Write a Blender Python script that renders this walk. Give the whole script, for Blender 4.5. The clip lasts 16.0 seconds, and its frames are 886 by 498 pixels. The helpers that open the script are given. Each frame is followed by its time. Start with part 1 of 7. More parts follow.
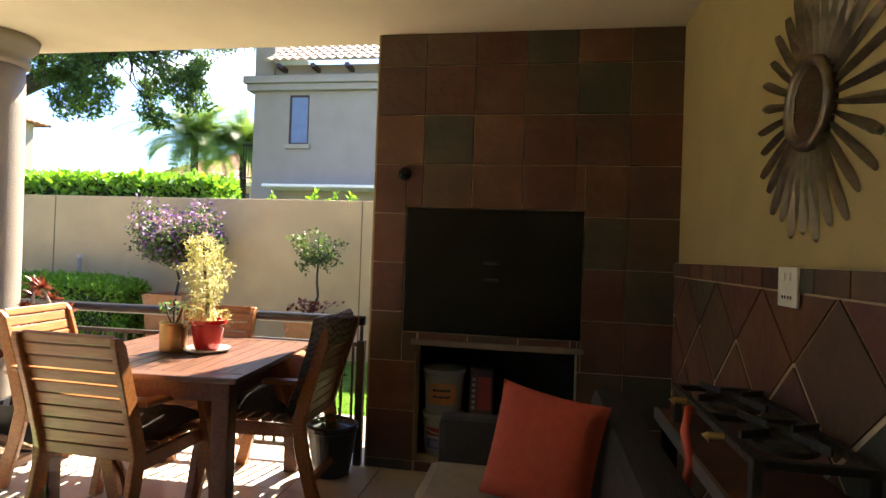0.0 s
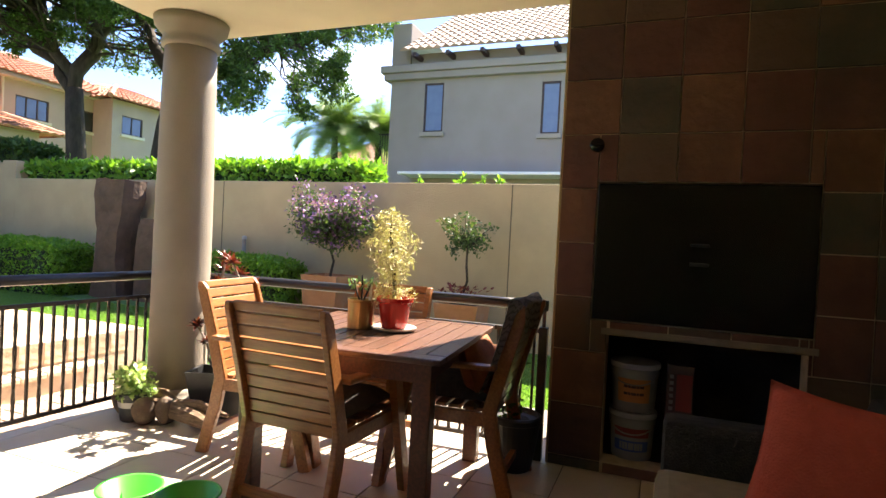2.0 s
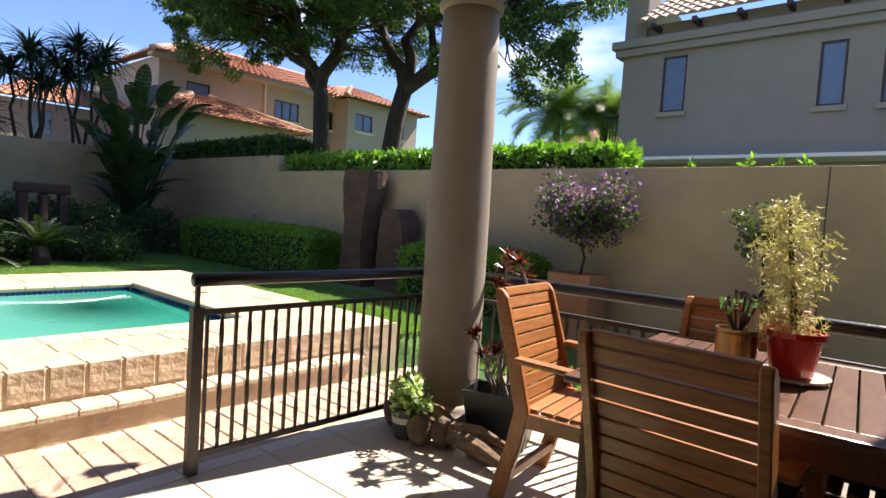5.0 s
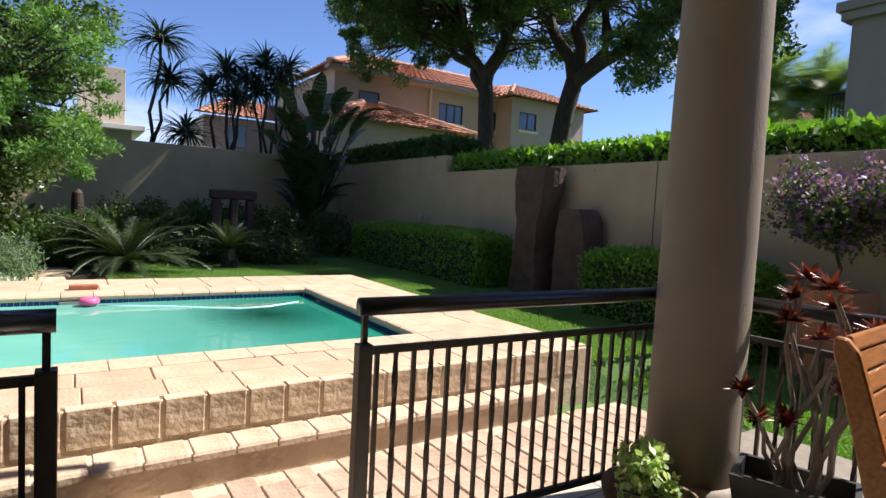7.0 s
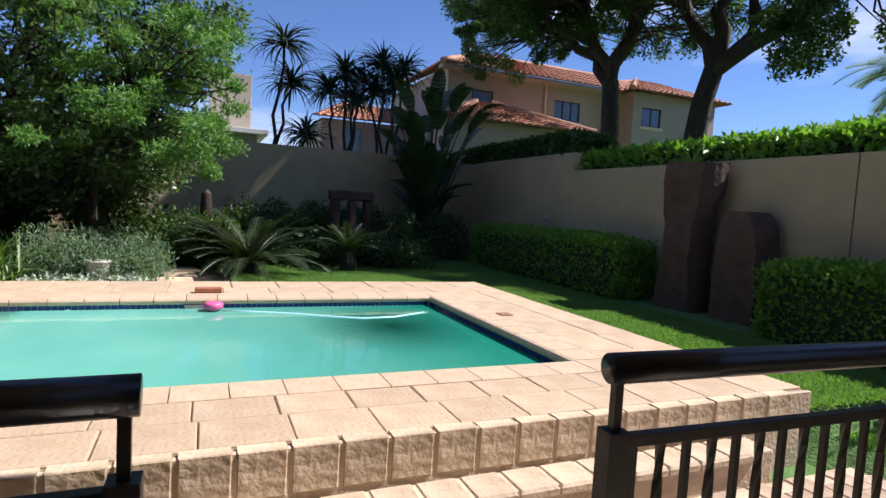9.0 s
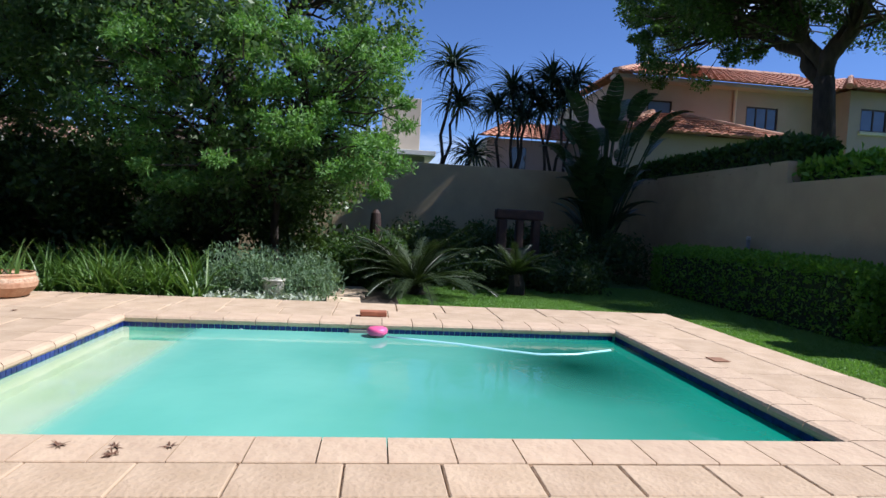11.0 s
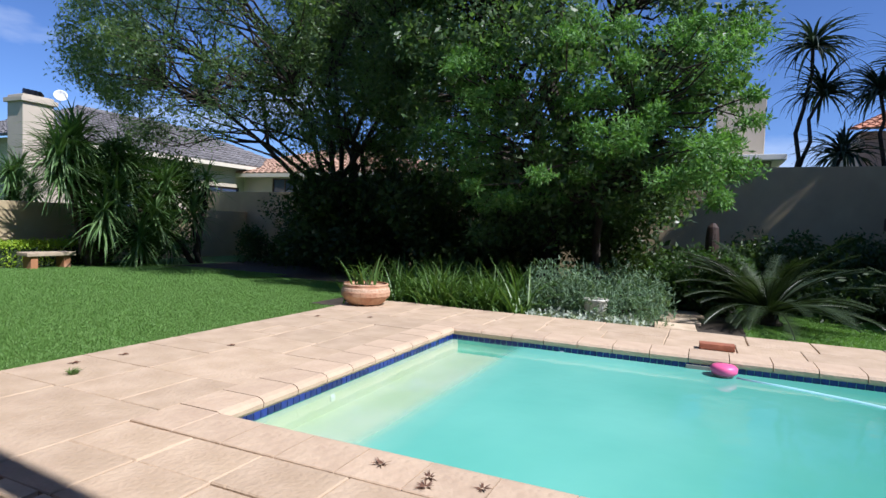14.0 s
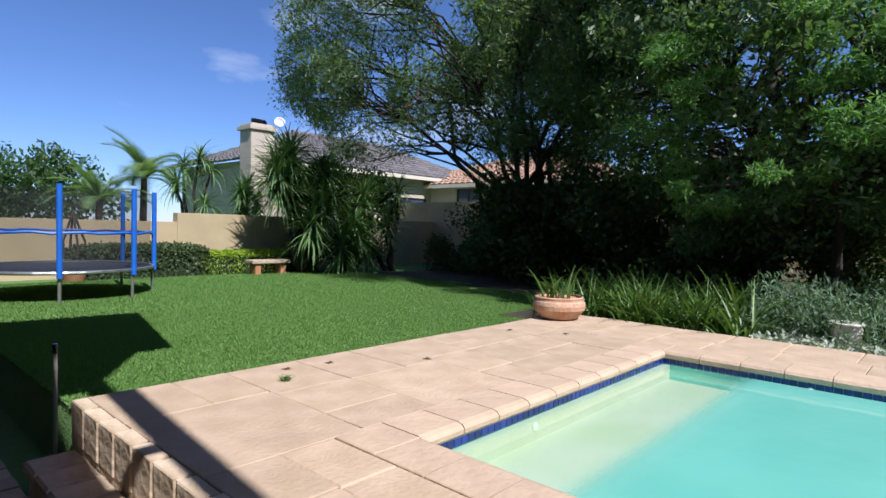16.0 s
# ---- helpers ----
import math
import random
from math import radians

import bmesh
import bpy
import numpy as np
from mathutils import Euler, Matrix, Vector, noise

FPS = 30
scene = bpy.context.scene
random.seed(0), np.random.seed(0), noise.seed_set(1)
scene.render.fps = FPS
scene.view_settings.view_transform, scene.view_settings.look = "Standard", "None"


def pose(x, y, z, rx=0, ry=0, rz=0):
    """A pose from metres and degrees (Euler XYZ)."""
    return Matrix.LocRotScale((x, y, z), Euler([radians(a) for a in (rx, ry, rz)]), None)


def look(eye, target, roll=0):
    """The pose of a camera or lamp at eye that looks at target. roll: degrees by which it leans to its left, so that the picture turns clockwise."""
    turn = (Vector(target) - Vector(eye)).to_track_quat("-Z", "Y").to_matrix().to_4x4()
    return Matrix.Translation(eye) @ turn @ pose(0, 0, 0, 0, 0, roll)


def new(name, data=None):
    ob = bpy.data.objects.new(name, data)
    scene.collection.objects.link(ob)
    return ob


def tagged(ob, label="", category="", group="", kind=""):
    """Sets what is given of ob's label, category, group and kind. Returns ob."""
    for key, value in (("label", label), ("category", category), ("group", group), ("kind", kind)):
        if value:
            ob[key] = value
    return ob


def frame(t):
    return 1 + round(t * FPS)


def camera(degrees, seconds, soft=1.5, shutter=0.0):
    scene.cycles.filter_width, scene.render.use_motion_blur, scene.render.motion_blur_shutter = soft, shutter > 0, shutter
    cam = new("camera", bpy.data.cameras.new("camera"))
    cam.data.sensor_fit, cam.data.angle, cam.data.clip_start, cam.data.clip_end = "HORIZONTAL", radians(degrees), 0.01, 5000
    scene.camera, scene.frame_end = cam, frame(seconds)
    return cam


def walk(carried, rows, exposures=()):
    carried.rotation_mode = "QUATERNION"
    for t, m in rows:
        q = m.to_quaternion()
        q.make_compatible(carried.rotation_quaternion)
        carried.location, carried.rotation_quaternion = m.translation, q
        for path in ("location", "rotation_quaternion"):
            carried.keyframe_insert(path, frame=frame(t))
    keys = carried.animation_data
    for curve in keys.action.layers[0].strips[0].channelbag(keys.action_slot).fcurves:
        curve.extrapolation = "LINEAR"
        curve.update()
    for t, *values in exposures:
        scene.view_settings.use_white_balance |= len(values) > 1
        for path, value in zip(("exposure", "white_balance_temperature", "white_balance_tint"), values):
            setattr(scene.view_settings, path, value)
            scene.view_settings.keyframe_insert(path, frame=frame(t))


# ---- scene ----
cam = camera(75.8, 16.0)
PATH = [
    (0, (0.2, -0.126, 1.317), (-0.129, 1.846, 1.336), 2.0),
    (0.5, (0.074, -0.061, 1.279), (-0.327, 1.899, 1.289), 2.2),
    (1, (-0.068, -0.024, 1.251), (-0.558, 1.915, 1.247), 2.5),
    (1.5, (-0.144, -0.015, 1.241), (-0.737, 1.896, 1.226), 2.7),
    (2, (-0.243, 0.026, 1.236), (-0.966, 1.89, 1.204), 2.9),
    (2.4, (-0.344, 0.11, 1.228), (-1.193, 1.921, 1.179), 3.0),
    (2.5, (-0.37, 0.142, 1.223), (-1.243, 1.94, 1.175), 3.0),
    (3, (-0.483, 0.188, 1.241), (-1.484, 1.919, 1.178), 3.2),
    (3.5, (-0.608, 0.252, 1.225), (-1.723, 1.91, 1.148), 3.2),
    (3.6, (-0.634, 0.277, 1.214), (-1.767, 1.923, 1.134), 3.7),
    (4, (-0.768, 0.327, 1.223), (-1.971, 1.923, 1.137), 3.4),
    (4.2, (-0.85, 0.327, 1.23), (-2.072, 1.907, 1.139), 3.4),
    (6.5, (-1.744, 0.73, 1.227), (-3.315, 1.961, 1.103), 3.3),
    (7, (-1.96, 0.799, 1.212), (-3.63, 1.892, 1.079), 3.0),
    (7.5, (-2.2, 0.834, 1.2), (-3.932, 1.825, 1.062), 3.3),
    (8, (-2.404, 0.842, 1.194), (-4.187, 1.737, 1.053), 3.3),
    (10.3, (-3.231, 0.878, 1.165), (-5.164, 1.376, 1.046), 3.3),
    (10.5, (-3.309, 0.893, 1.162), (-5.262, 1.308, 1.051), 3.3),
    (11, (-3.45, 0.895, 1.15), (-5.434, 1.129, 1.048), 3.1),
    (11.5, (-3.586, 0.872, 1.151), (-5.583, 0.932, 1.057), 3.0),
    (12, (-3.69, 0.892, 1.177), (-5.683, 0.749, 1.09), 2.7),
    (12.5, (-3.764, 0.836, 1.148), (-5.742, 0.548, 1.073), 2.7),
    (13, (-3.843, 0.792, 1.124), (-5.784, 0.314, 1.048), 2.5),
    (13.5, (-3.897, 0.807, 1.114), (-5.781, 0.142, 1.034), 2.3),
    (14, (-3.919, 0.783, 1.104), (-5.734, -0.052, 1.02), 2.0),
    (14.5, (-3.997, 0.659, 1.076), (-5.731, -0.334, 0.997), 1.9),
    (15, (-4.033, 0.604, 1.092), (-5.685, -0.52, 1.011), 1.7),
    (15.5, (-4.058, 0.541, 1.1), (-5.627, -0.697, 1.027), 1.3),
    (16, (-4.115, 0.493, 1.107), (-5.587, -0.859, 1.033), 1.4),
]
walk(cam, [(t, look(eye, target, roll)) for t, eye, target, roll in PATH],
     [(0.0, 3.2, 6950, 13), (1.5, 3.0, 6950, 13), (3.5, 2.3, 6750, 14), (6.5, 1.32, 6350, 14), (8.2, 1.05, 6150, 14), (10.5, 0.8, 5650, 13), (13.0, 0.75, 5500, 13), (16.0, 0.7, 5600, 14)])

# ---- world, sun ----
SUN_TO = Vector((0.18, 0.80, 1.0)).normalized()      # towards the sun
elev = math.asin(SUN_TO.z)
world = bpy.data.worlds.new("world")
scene.world = world
world.use_nodes = True
wn, wl = world.node_tree.nodes, world.node_tree.links
sky = wn.new("ShaderNodeTexSky")
sky.sky_type = "NISHITA"
sky.sun_disc = False
sky.sun_elevation = elev
sky.sun_rotation = math.atan2(SUN_TO.x, SUN_TO.y)
sky.altitude = 1400
sky.air_density = 1.0
sky.dust_density = 0.2
sky.ozone_density = 4.0
wtc = wn.new("ShaderNodeTexCoord")
wmap = wn.new("ShaderNodeMapping")
wmap.inputs["Scale"].default_value = (1.6, 1.6, 5.0)
wnoise = wn.new("ShaderNodeTexNoise")
wnoise.inputs["Scale"].default_value = 1.7
wnoise.inputs["Detail"].default_value = 7
wramp = wn.new("ShaderNodeValToRGB")
wramp.color_ramp.elements[0].position = 0.56
wramp.color_ramp.elements[1].position = 0.80
wmix = wn.new("ShaderNodeMixRGB")
wmix.inputs[2].default_value = (8.0, 8.3, 9.0, 1)
wl.new(wtc.outputs["Generated"], wmap.inputs[0])
wl.new(wmap.outputs[0], wnoise.inputs["Vector"])
wl.new(wnoise.outputs[0], wramp.inputs[0])
wl.new(wramp.outputs[0], wmix.inputs[0])
wtint = wn.new("ShaderNodeMixRGB")
wtint.blend_type = "MULTIPLY"
wtint.inputs[0].default_value = 1.0
wtint.inputs[2].default_value = (0.93, 0.97, 1.14, 1)
wl.new(sky.outputs[0], wtint.inputs[1])
wl.new(wtint.outputs[0], wmix.inputs[1])
wl.new(wmix.outputs[0], wn["Background"].inputs[0])
wn["Background"].inputs[1].default_value = 0.065
sun = new("sun", bpy.data.lights.new("sun", "SUN"))
sun.data.energy = 4.6
sun.data.angle = radians(0.55)
sun.data.color = (1.0, 0.92, 0.80)
sun.matrix_world = look(SUN_TO * 30, (0, 0, 0))


# ---- materials ----
def material(name, base, rough=0.6, second=None, scale=6.0, bump=0.0, bump_scale=40.0, metal=0.0,
             spread=0.0, stain=None, stain_scale=1.2, spec=0.5, detail=6.0, island=False, stretch=None, coat=0.0):
    m = bpy.data.materials.new(name)
    m.use_nodes = True
    n, l = m.node_tree.nodes, m.node_tree.links
    p = n["Principled BSDF"]
    p.inputs["Roughness"].default_value = rough
    p.inputs["Metallic"].default_value = metal
    p.inputs["Specular IOR Level"].default_value = spec
    p.inputs["Coat Weight"].default_value = coat
    tc = n.new("ShaderNodeTexCoord")
    vec = tc.outputs["Object"]
    if stretch:
        mp = n.new("ShaderNodeMapping")
        mp.inputs["Scale"].default_value = stretch
        l.new(vec, mp.inputs[0])
        vec = mp.outputs[0]
    noise_a = n.new("ShaderNodeTexNoise")
    noise_a.inputs["Scale"].default_value = scale
    noise_a.inputs["Detail"].default_value = detail
    l.new(vec, noise_a.inputs["Vector"])
    ramp = n.new("ShaderNodeValToRGB")
    ramp.color_ramp.elements[0].position = 0.35
    ramp.color_ramp.elements[1].position = 0.65
    ramp.color_ramp.elements[0].color = (*base, 1)
    ramp.color_ramp.elements[1].color = (*(second or base), 1)
    l.new(noise_a.outputs[0], ramp.inputs[0])
    col = ramp.outputs[0]
    if stain:
        noise_b = n.new("ShaderNodeTexNoise")
        noise_b.inputs["Scale"].default_value = stain_scale
        noise_b.inputs["Detail"].default_value = 8
        noise_b.inputs["Roughness"].default_value = 0.65
        l.new(tc.outputs["Object"], noise_b.inputs["Vector"])
        r2 = n.new("ShaderNodeValToRGB")
        r2.color_ramp.elements[0].position = 0.48
        r2.color_ramp.elements[1].position = 0.72
        r2.color_ramp.elements[1].color = (0.75, 0.75, 0.75, 1)
        l.new(noise_b.outputs[0], r2.inputs[0])
        mx = n.new("ShaderNodeMixRGB")
        mx.inputs[2].default_value = (*stain, 1)
        l.new(r2.outputs[0], mx.inputs[0])
        l.new(col, mx.inputs[1])
        col = mx.outputs[0]
    if spread:
        if island:
            info = n.new("ShaderNodeNewGeometry")
            rnd = info.outputs["Random Per Island"]
        else:
            info = n.new("ShaderNodeObjectInfo")
            rnd = info.outputs["Random"]
        mr = n.new("ShaderNodeMapRange")
        mr.inputs["To Min"].default_value = 1 - spread
        mr.inputs["To Max"].default_value = 1 + spread
        l.new(rnd, mr.inputs[0])
        hsv = n.new("ShaderNodeHueSaturation")
        l.new(mr.outputs[0], hsv.inputs["Value"])
        l.new(col, hsv.inputs["Color"])
        col = hsv.outputs[0]
    l.new(col, p.inputs["Base Color"])
    if bump:
        noise_c = n.new("ShaderNodeTexNoise")
        noise_c.inputs["Scale"].default_value = bump_scale
        noise_c.inputs["Detail"].default_value = 5
        l.new(vec, noise_c.inputs["Vector"])
        bp = n.new("ShaderNodeBump")
        bp.inputs["Strength"].default_value = bump
        bp.inputs["Distance"].default_value = 0.02
        l.new(noise_c.outputs[0], bp.inputs["Height"])
        l.new(bp.outputs[0], p.inputs["Normal"])
    return m


def leafy(name, a, b, rough=0.5, through_light=0.35):
    """Leaves: two greens by island, with light coming through."""
    m = bpy.data.materials.new(name)
    m.use_nodes = True
    n, l = m.node_tree.nodes, m.node_tree.links
    p = n["Principled BSDF"]
    p.inputs["Roughness"].default_value = rough
    p.inputs["Specular IOR Level"].default_value = 0.35
    g = n.new("ShaderNodeNewGeometry")
    ramp = n.new("ShaderNodeValToRGB")
    ramp.color_ramp.elements[0].color = (*a, 1)
    ramp.color_ramp.elements[1].color = (*b, 1)
    l.new(g.outputs["Random Per Island"], ramp.inputs[0])
    l.new(ramp.outputs[0], p.inputs["Base Color"])
    tr = n.new("ShaderNodeBsdfTranslucent")
    bright = n.new("ShaderNodeMixRGB")
    bright.blend_type = "MULTIPLY"
    bright.inputs[0].default_value = 1
    bright.inputs[2].default_value = (1.5, 1.7, 0.6, 1)
    l.new(ramp.outputs[0], bright.inputs[1])
    l.new(bright.outputs[0], tr.inputs[0])
    mix = n.new("ShaderNodeMixShader")
    mix.inputs[0].default_value = through_light
    l.new(p.outputs[0], mix.inputs[1])
    l.new(tr.outputs[0], mix.inputs[2])
    l.new(mix.outputs[0], n["Material Output"].inputs[0])
    return m


M_CEIL = material("ceiling_paint", (0.62, 0.56, 0.43), 0.85, (0.58, 0.52, 0.40), 3, 0.05)
M_OCHRE = material("ochre_wall_paint", (0.40, 0.31, 0.13), 0.75, (0.36, 0.28, 0.12), 4, 0.12, 60)
M_GARDEN = material("garden_wall_paint", (0.45, 0.36, 0.215), 0.85, (0.41, 0.325, 0.195), 2.5, 0.25, 70, stain=(0.34, 0.275, 0.17), stain_scale=0.9)
M_COLUMN = material("column_paint", (0.265, 0.225, 0.178), 0.6, (0.24, 0.203, 0.16), 5, 0.15, 90)
M_GREYHOUSE = material("grey_house_paint", (0.27, 0.245, 0.225), 0.85, (0.245, 0.222, 0.20), 1.5, 0.2, 30)
M_PINKHOUSE = material("pink_house_paint", (0.42, 0.335, 0.285), 0.85, (0.39, 0.31, 0.26), 1.5, 0.2, 30)
M_ROOF = material("terracotta_roof", (0.38, 0.165, 0.095), 0.75, (0.28, 0.115, 0.065), 3, 0.2, 30, spread=0.18, island=True)
M_GREYROOF = material("slate_grey_roof", (0.16, 0.15, 0.15), 0.8, (0.11, 0.10, 0.10), 3, 0.2, 30, spread=0.2, island=True)
M_FLOORTILE = material("cream_floor_tile", (0.60, 0.52, 0.42), 0.28, (0.55, 0.47, 0.37), 5, 0.03, 30, spread=0.05)
M_GROUT = material("grout", (0.22, 0.19, 0.15), 0.9, (0.17, 0.15, 0.12), 12, 0.2)
M_JOINT = material("slate_joint", (0.55, 0.44, 0.31), 0.9, (0.42, 0.33, 0.23), 14, 0.3)
M_DECK = material("sandstone_slab", (0.50, 0.376, 0.264), 0.85, (0.42, 0.308, 0.210), 5, 0.35, 45, spread=0.07, stain=(0.42, 0.31, 0.20), stain_scale=2.5)
M_DECKJOINT = material("deck_joint", (0.36, 0.265, 0.18), 0.95, (0.20, 0.14, 0.09), 5, 0.4)
M_MORTAR = material("pale_mortar", (0.58, 0.47, 0.35), 0.95, (0.48, 0.37, 0.27), 6, 0.5, 40, stain=(0.30, 0.22, 0.15), stain_scale=3)
M_BROWNROOF = material("brown_grey_roof", (0.34, 0.245, 0.19), 0.8, (0.24, 0.17, 0.13), 3, 0.2, 30, spread=0.18, island=True)
M_PALEROOF = material("pale_terracotta_roof", (0.40, 0.25, 0.17), 0.8, (0.32, 0.20, 0.135), 3, 0.2, 30, spread=0.15, island=True)
M_COPING = material("coping_stone", (0.52, 0.39, 0.275), 0.75, (0.46, 0.335, 0.235), 7, 0.35, 30, spread=0.06)
M_BLOCK = material("weathered_block", (0.60, 0.475, 0.34), 0.9, (0.48, 0.365, 0.25), 6, 0.7, 18, spread=0.1, stain=(0.27, 0.19, 0.12), stain_scale=4)
M_PAVER = material("paver", (0.44, 0.325, 0.24), 0.9, (0.35, 0.255, 0.185), 7, 0.5, 30, spread=0.1, stain=(0.28, 0.20, 0.13), stain_scale=3)
M_RAIL = material("black_rail_paint", (0.012, 0.012, 0.013), 0.28, (0.02, 0.018, 0.017), 20, 0.08, 60)
M_BALUSTER = material("brown_black_steel", (0.022, 0.018, 0.015), 0.45, (0.04, 0.03, 0.022), 25, 0.1, 60)
M_GRASS = leafy("lawn_blade", (0.125, 0.235, 0.058), (0.178, 0.30, 0.08), 0.6, 0.35)
M_SOIL = material("lawn_soil", (0.08, 0.165, 0.04), 0.95, (0.10, 0.195, 0.05), 9, 0.8, 60)
M_EARTH = material("garden_soil", (0.06, 0.045, 0.03), 0.95, (0.035, 0.027, 0.02), 8, 0.6, 30)
M_WINFRAME = material("dark_window_frame", (0.05, 0.025, 0.018), 0.5, (0.035, 0.02, 0.015), 10)
M_SILL = material("grey_sill", (0.30, 0.27, 0.23), 0.8)
M_PALESILL = material("pale_sill", (0.62, 0.56, 0.46), 0.8)
M_WOOD = material("oiled_wood", (0.37, 0.15, 0.045), 0.4, (0.25, 0.092, 0.026), 9, 0.12, 40, spread=0.12, stretch=(1.0, 9.0, 9.0), coat=0.15)
M_DARKWOOD = material("dark_red_wood", (0.13, 0.045, 0.02), 0.42, (0.075, 0.026, 0.013), 9, 0.12, 40, spread=0.12, stretch=(9.0, 1.0, 9.0), coat=0.1)
M_TABLEWOOD = material("table_wood", (0.125, 0.06, 0.037), 0.3, (0.085, 0.038, 0.023), 9, 0.12, 40, spread=0.1, stretch=(9.0, 1.2, 9.0), coat=0.1)
M_BLACK = material("black_glass_steel", (0.006, 0.006, 0.006), 0.18)
M_SOOT = material("sooty_masonry", (0.05, 0.04, 0.032), 0.95, (0.03, 0.025, 0.02), 7, 0.4)
M_BARK = material("grey_bark", (0.06, 0.045, 0.034), 0.95, (0.03, 0.023, 0.018), 12, 0.9, 25, stretch=(1, 1, 0.25))
M_PLASTICBLACK = material("black_plastic_pot", (0.015, 0.016, 0.017), 0.42, (0.025, 0.025, 0.025), 12)
dim = lambda c: tuple(0.70 * q for q in c)
SLATES = [material("slate_" + c, dim(a), 0.62, dim(b), 5, 0.35, 16, spread=0.15, stain=s, stain_scale=3.0) for c, a, b, s in (
    ("rust", (0.195, 0.085, 0.042), (0.15, 0.065, 0.034), (0.24, 0.125, 0.06)),
    ("red", (0.155, 0.058, 0.037), (0.12, 0.045, 0.03), (0.19, 0.085, 0.05)),
    ("green", (0.09, 0.082, 0.05), (0.066, 0.064, 0.042), (0.13, 0.09, 0.052)),
    ("plum", (0.13, 0.056, 0.041), (0.095, 0.045, 0.036), (0.165, 0.08, 0.05)),
    ("brown", (0.15, 0.085, 0.045), (0.115, 0.065, 0.036), (0.09, 0.068, 0.048)))]


def glass_pane(name, tint, rough=0.03):
    m = material(name, tint, rough, tuple(c * 0.8 for c in tint), 2)
    m.node_tree.nodes["Principled BSDF"].inputs["Specular IOR Level"].default_value = 0.8
    return m


M_PANE = glass_pane("blue_window_pane", (0.06, 0.08, 0.15), 0.12)
M_PANEDARK = glass_pane("dark_window_pane", (0.03, 0.035, 0.045))
M_BLIND = material("pale_blind", (0.13, 0.19, 0.32), 0.4, (0.11, 0.165, 0.29), 5)


# ---- mesh helpers ----
def mesh_of(bm, name, mat, smooth=False):
    me = bpy.data.meshes.new(name)
    bm.to_mesh(me)
    bm.free()
    if mat:
        me.materials.append(mat)
    if smooth:
        me.shade_smooth()
    return me


def part(name, bm, mat, parent=None, label="", smooth=False):
    ob = new(name, mesh_of(bm, name, mat, smooth))
    ob.parent = parent
    if label:
        tagged(ob, label)
    return ob


def thing(name, label, category, m=None, group="", kind=""):
    ob = new(name)
    ob.empty_display_size = 0.1
    if m is not None:
        ob.matrix_world = m
    return tagged(ob, label, category, group, kind)


def add_box(bm, x0, x1, y0, y1, z0, z1, bevel=0.0, m=None):
    c = Vector(((x0 + x1) / 2, (y0 + y1) / 2, (z0 + z1) / 2))
    mat = Matrix.Translation(c) @ Matrix.Diagonal((abs(x1 - x0), abs(y1 - y0), abs(z1 - z0), 1))
    if m is not None:
        mat = m @ mat
    made = bmesh.ops.create_cube(bm, size=1.0, matrix=mat)["verts"]
    if bevel:
        edges = {e for v in made for e in v.link_edges}
        bmesh.ops.bevel(bm, geom=list(edges), offset=bevel, segments=2, affect="EDGES", profile=0.6)
    return bm


def box(x0, x1, y0, y1, z0, z1, bevel=0.0, m=None):
    return add_box(bmesh.new(), x0, x1, y0, y1, z0, z1, bevel, m)


def lathe(profile, n=32, bm=None, m=None):
    """Turned body from (radius, height) pairs."""
    bm = bm or bmesh.new()
    rings = []
    for r, z in profile:
        ring = []
        for i in range(n):
            a = 2 * math.pi * i / n
            v = Vector((max(r, 1e-4) * math.cos(a), max(r, 1e-4) * math.sin(a), z))
            ring.append(bm.verts.new(m @ v if m is not None else v))
        rings.append(ring)
    for a, b in zip(rings, rings[1:]):
        for i in range(n):
            bm.faces.new((a[i], a[(i + 1) % n], b[(i + 1) % n], b[i]))
    bm.faces.new(rings[0][::-1])
    bm.faces.new(rings[-1])
    return bm


def tube(points, radii, n=8, bm=None):
    """A round bar or limb along points; radii a number or one per point."""
    bm = bm or bmesh.new()
    pts = [Vector(p) for p in points]
    if not hasattr(radii, "__len__"):
        radii = [radii] * len(pts)
    rings = []
    for i, p in enumerate(pts):
        d = (pts[min(i + 1, len(pts) - 1)] - pts[max(i - 1, 0)]).normalized()
        side = d.orthogonal().normalized() if abs(d.z) > 0.9 else d.cross(Vector((0, 0, 1))).normalized()
        up = side.cross(d).normalized()
        rings.append([bm.verts.new(p + radii[i] * (side * math.cos(2 * math.pi * k / n) + up * math.sin(2 * math.pi * k / n))) for k in range(n)])
    for a, b in zip(rings, rings[1:]):
        for k in range(n):
            bm.faces.new((a[k], a[(k + 1) % n], b[(k + 1) % n], b[k]))
    bm.faces.new(rings[0][::-1])
    bm.faces.new(rings[-1])
    return bm


